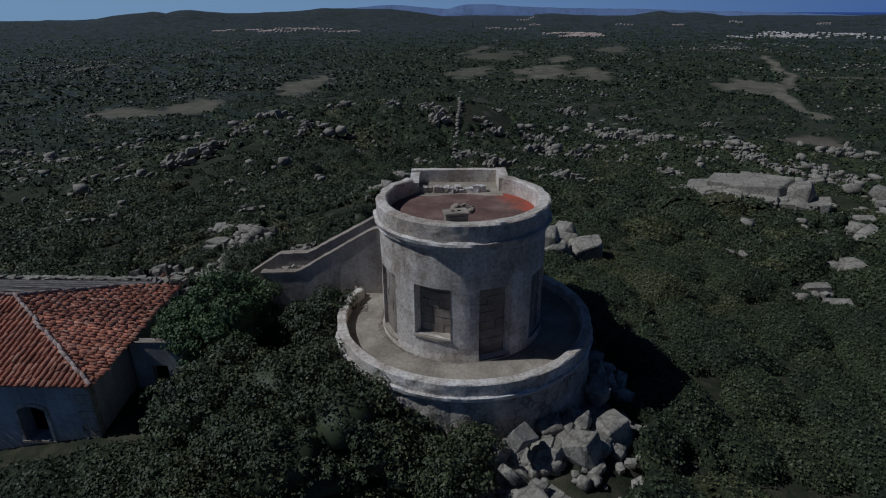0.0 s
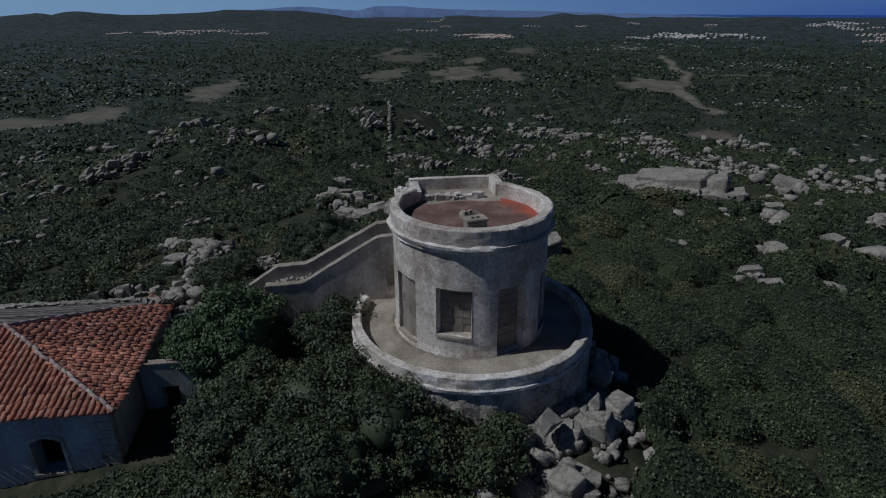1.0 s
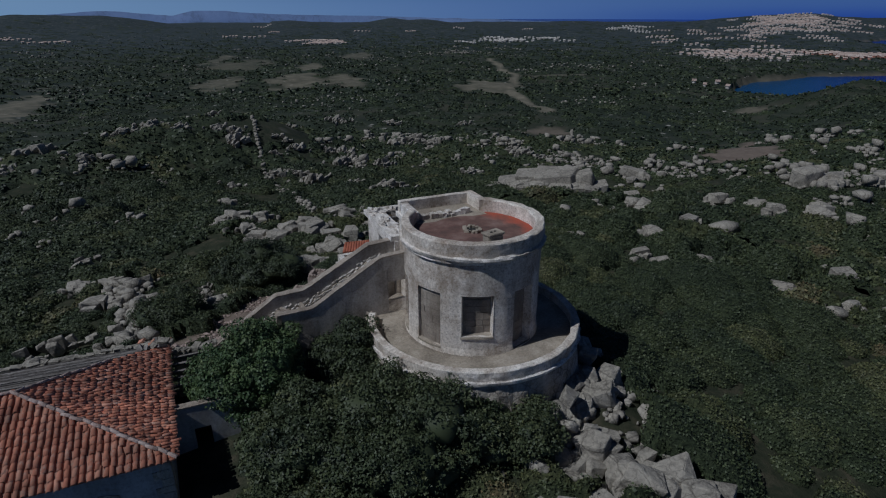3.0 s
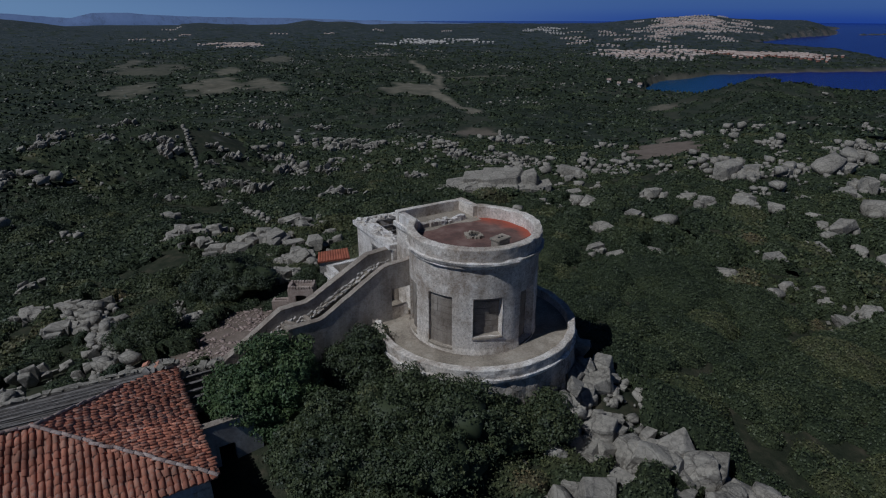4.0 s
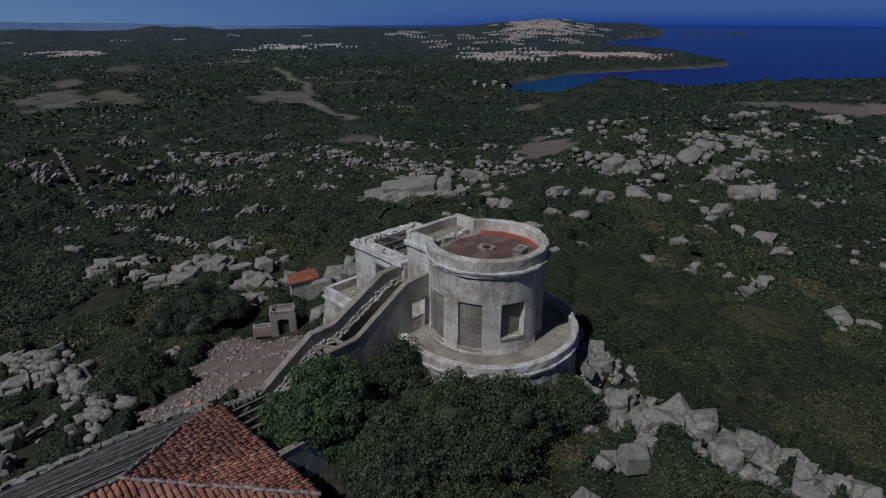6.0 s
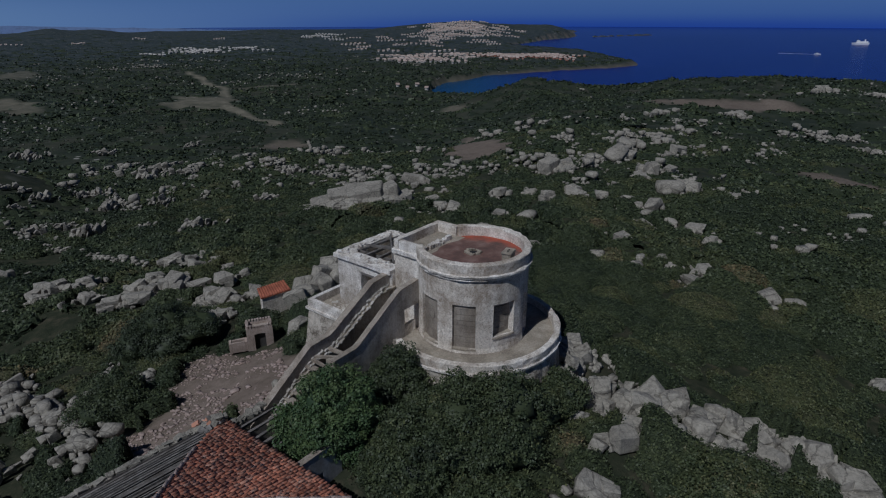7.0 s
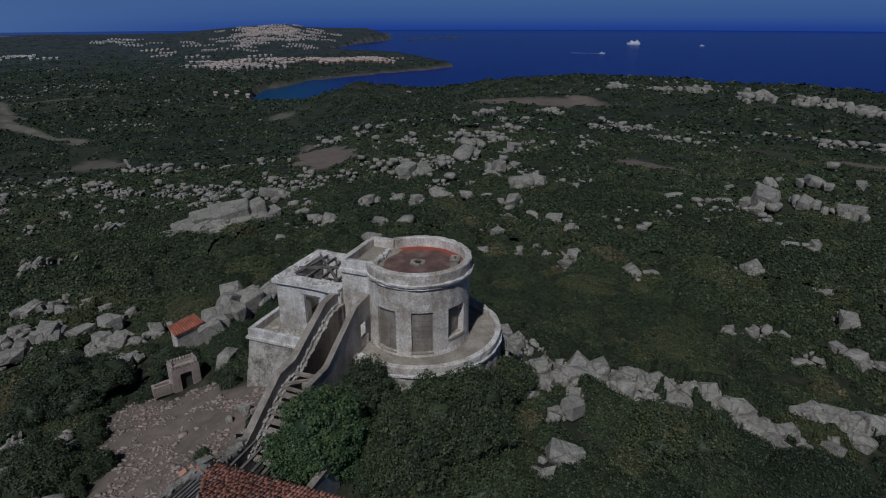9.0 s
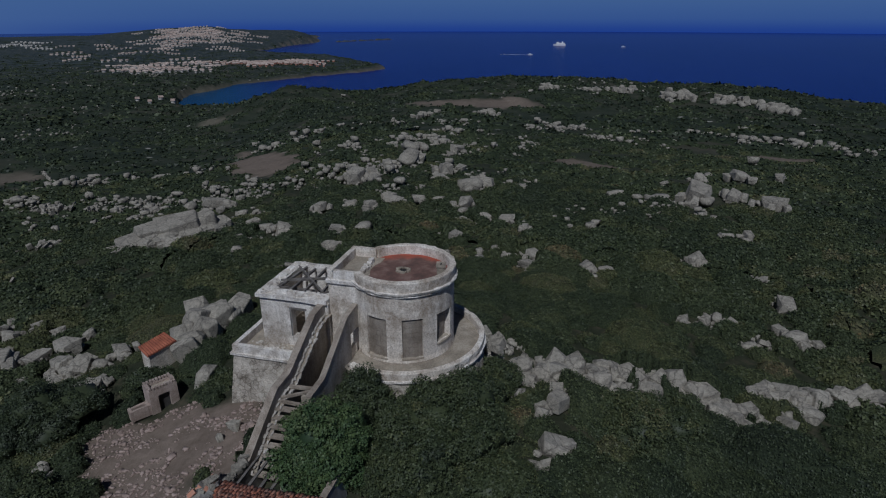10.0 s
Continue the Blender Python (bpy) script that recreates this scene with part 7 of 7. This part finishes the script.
build_tree("shrub", ground_at(0.3, 4.7), (0.3, 4.9, -0.9, 2.0, 2.8, 1.1), 6, 40500, LEAF_DARK, "broad green cushion of mastic below the spur", 0.037, 11, 0.62)
build_tree("shrub", ground_at(1.6, 2.6), (1.6, 2.6, -1.4, 1.8, 1.8, 1.0), 26, 24300, LEAF_DARK, "green mastic bush beside the spur", 0.037, 8, 0.5)
build_tree("shrub", ground_at(-5.2, 8.6), (-5.4, 8.9, 0.0, 1.6, 1.3, 1.0), 7, 24300, LEAF_DARK, "dark evergreen shrub in front of the house", 0.037, 8, 0.45)
build_tree("shrub", ground_at(-1.4, 10.6), (-1.2, 10.55, 0.55, 1.3, 0.9, 1.1), 21, 16200, LEAF_DARK, "dark shrub crowding the terrace wall", 0.037, 7, 0.45)
build_tree("shrub", ground_at(0.2, 9.9), (0.2, 10.0, 0.4, 1.1, 0.8, 1.0), 22, 13500, LEAF_DARK, "dark shrub crowding the terrace wall", 0.037, 7, 0.5)
build_tree("shrub", ground_at(-3.2, 13.4), (-3.3, 13.3, 0.5, 1.0, 1.2, 1.25), 23, 16200, LEAF_DARK, "dark shrub growing up the terrace wall", 0.037, 7, 0.4)
build_tree("shrub", ground_at(-7.2, 10.3), (-7.2, 10.3, -0.3, 1.1, 0.9, 0.8), 24, 10800, LEAF_DARK, "dark shrub before the house corner", 0.037, 7, 0.4)
build_tree("shrub", ground_at(-6.6, 12.9), (-6.6, 12.8, 0.0, 0.8, 0.8, 0.95), 25, 9450, LEAF_DARK, "dark shrub before the roofless annex", 0.037, 7, 0.35)
build_tree("shrub", ground_at(-4.6, 30.2), (-4.6, 30.4, -1.8, 2.6, 2.2, 1.6), 8, 29700, LEAF_DARK, "dark broad shrub beside the yard", 0.037, 9, 0.12)
build_tree("shrub", ground_at(-9.2, 26.2), (-9.2, 26.3, -1.9, 1.7, 1.4, 1.35), 9, 18900, LEAF_DARK, "dark shrub at the edge of the yard", 0.037, 7, 0.4)
build_tree("shrub", ground_at(-1.0, 27.2), (-1.0, 27.2, -1.6, 1.2, 0.8, 0.75), 27, 14000, LEAF_DARK, "dark shrub between hut and red-roofed shed", 0.037, 7, 0.3)
build_tree("shrub", ground_at(-1.0, 23.4), (-0.9, 23.2, -1.4, 1.1, 0.9, 0.75), 10, 16200, LEAF_DARK, "shrub between hut and platform", 0.037, 6, 0.5)


# ---- towns, ships ----
def settlement(name, n, az, daz, r, dr, seed, wall, roof, label, size=(2.4, 4.8)):
    """Many small pitched-roof houses, each a walled box under its roof, over a stretch of the country."""
    rng = np.random.default_rng(seed)
    wv, wf, rv, rf = [], [], [], []
    for k in range(n):
        # terraces of several houses wall to wall
        if k % 5 == 0:
            a0, d0, run = rng.normal(az, daz), rng.normal(r, 1.4 * dr), rng.uniform(5, 10)
        a = np.radians(a0 + np.degrees((k % 5 - 2) * run / d0))
        d = d0 + rng.normal(0, 6)
        x, y = d * np.sin(a), 14 + d * np.cos(a)
        z = float(ground(x, y))
        if z < SEA + 2:
            continue
        l, w, h = rng.uniform(*size), rng.uniform(2.8, 4.2), rng.uniform(1.6, 2.8)
        t = -a + rng.normal(0, 0.15)
        c, s = np.cos(t), np.sin(t)
        def place(px, py, pz):
            return (x + px * c - py * s, y + px * s + py * c, z + pz)
        b = len(wv)
        wv += [place(px, py, pz) for pz in (-2, h) for px, py in ((-l / 2, -w / 2), (l / 2, -w / 2), (l / 2, w / 2), (-l / 2, w / 2))] + [place(-l / 2, 0, h + 1.1), place(l / 2, 0, h + 1.1)]
        wf += [(b, b + 1, b + 5), (b, b + 5, b + 4), (b + 1, b + 2, b + 6), (b + 1, b + 6, b + 5), (b + 2, b + 3, b + 7), (b + 2, b + 7, b + 6), (b + 3, b, b + 4), (b + 3, b + 4, b + 7), (b + 4, b + 8, b + 7), (b + 5, b + 6, b + 9)]
        b = len(rv)
        rv += [place(-l / 2 - 0.4, -w / 2 - 0.4, h - 0.1), place(l / 2 + 0.4, -w / 2 - 0.4, h - 0.1), place(l / 2 + 0.4, w / 2 + 0.4, h - 0.1), place(-l / 2 - 0.4, w / 2 + 0.4, h - 0.1), place(-l / 2 - 0.4, 0, h + 1.25), place(l / 2 + 0.4, 0, h + 1.25)]
        rf += [(b, b + 1, b + 5), (b, b + 5, b + 4), (b + 2, b + 3, b + 4), (b + 2, b + 4, b + 5)]
    root = tagged(new(name), label, "houses", kind="stuff")
    tri_object("walls", np.array(wv), np.array(wf), wall, parent=root)
    tri_object("roofs", np.array(rv), np.array(rf), roof, parent=root)


settlement("village", 90, 12.6, 1.5, 1010, 35, 1, TOWN_WALL, TOWN_ROOF, "village of white houses in the valley")
settlement("village", 110, 29.5, 1.9, 1090, 40, 2, TOWN_WALL, TOWN_WALL, "white holiday village in the valley")
settlement("village", 90, -14.0, 2.6, 1290, 40, 3, TOWN_WALL, TOWN_ROOF, "far village below the hills")
settlement("village", 60, 41.0, 1.4, 1640, 50, 4, TOWN_WALL, TOWN_WALL, "scattered white houses on the plain")
settlement("village", 45, 20.0, 12.0, 1400, 200, 10, TOWN_WALL, TOWN_ROOF, "farmhouses scattered over the plain")
settlement("village", 150, 50.8, 2.4, 850, 45, 5, TOWN_WALL, TOWN_ROOF, "terraces of white houses above the bay")
settlement("town", 230, 60.0, 1.9, 900, 20, 6, PINK_WALL, TOWN_ROOF, "pink and terracotta holiday town on the cape")
settlement("town", 700, 53.3, 2.2, 1690, 80, 7, TOWN_WALL, TOWN_ROOF, "crowded white and red town on the headland", (3, 6))
settlement("village", 130, 50.0, 3.5, 1250, 130, 8, TOWN_WALL, TOWN_ROOF, "white villas scattered over the headland")
settlement("farmstead", 5, 49.6, 0.35, 476, 8, 9, TOWN_WALL, TOWN_ROOF, "few white houses by the bay", (1.6, 3.0))


def build_ferry():
    d, a = 1700, radians(86.6)
    at = (d * math.sin(a), 14 + d * math.cos(a), SEA)
    root = empty("ferry", at, "white passenger ferry out on the blue sea", "ship")
    m = pose(*at, 0, 0, 97) @ Matrix.Scale(0.76, 4)
    bm = bmesh.new()
    pts = [(-22, -6), (16, -6), (24, 0), (16, 6), (-22, 6)]
    lo, hi = [bm.verts.new(m @ Vector((x * 0.92, y * 0.8, -1))) for x, y in pts], [bm.verts.new(m @ Vector((x, y, 6))) for x, y in pts]
    for k in range(5):
        bm.faces.new((lo[k], lo[(k + 1) % 5], hi[(k + 1) % 5], hi[k]))
    bm.faces.new(hi)
    part("hull", bm, WHITE_PAINT, root)
    for name, lo_, hi_ in (("superstructure", (-18, -5, 6), (12, 5, 10)), ("bridge", (4, -4.5, 10), (11, 4.5, 13)), ("funnel", (-12, -1.5, 10), (-8, 1.5, 15))):
        bm = bmesh.new()
        box_into(bm, lo_, hi_, m)
        part(name, bm, WHITE_PAINT, root)
    settle(root)


build_ferry()


def build_motorboat(d, bearing, label, wake):
    a = radians(bearing)
    at = (d * math.sin(a), 14 + d * math.cos(a), SEA)
    root = empty("motorboat", at, label, "boat")
    m = pose(*at, 0, 0, 176)
    bm = bmesh.new()
    pts = [(-1.6, -5), (1.6, -5), (1.4, 2), (0, 6), (-1.4, 2)]
    lo, hi = [bm.verts.new(m @ Vector((x * 0.6, y * 0.9, -0.3))) for x, y in pts], [bm.verts.new(m @ Vector((x, y, 1.6))) for x, y in pts]
    for k in range(5):
        bm.faces.new((lo[k], lo[(k + 1) % 5], hi[(k + 1) % 5], hi[k]))
    bm.faces.new(hi)
    part("hull", bm, WHITE_PAINT, root)
    bm = bmesh.new()
    box_into(bm, (-1.1, -2, 1.6), (1.1, 1.5, 3.0), m)
    part("cabin", bm, WHITE_PAINT, root)
    if wake:
        bm = bmesh.new()
        vs = [bm.verts.new(m @ Vector(p)) for p in ((-1.8, -5, 0.5), (1.8, -5, 0.5), (3.0, -62, 0.3), (-3.0, -62, 0.3))]
        bm.faces.new(vs)
        part("wake", bm, WHITE_PAINT, root, "white foaming wake")
    settle(root)


build_motorboat(1225, 84.0, "small white motorboat with a long wake", True)
build_motorboat(1652, 92.3, "small white boat far out on the sea", False)


# ---- from layout units to metres ----
for thing in list(scene.objects):
    if thing.parent is None and thing.type in {"MESH", "EMPTY"}:
        thing.matrix_basis = Matrix.Scale(UNIT, 4) @ thing.matrix_basis
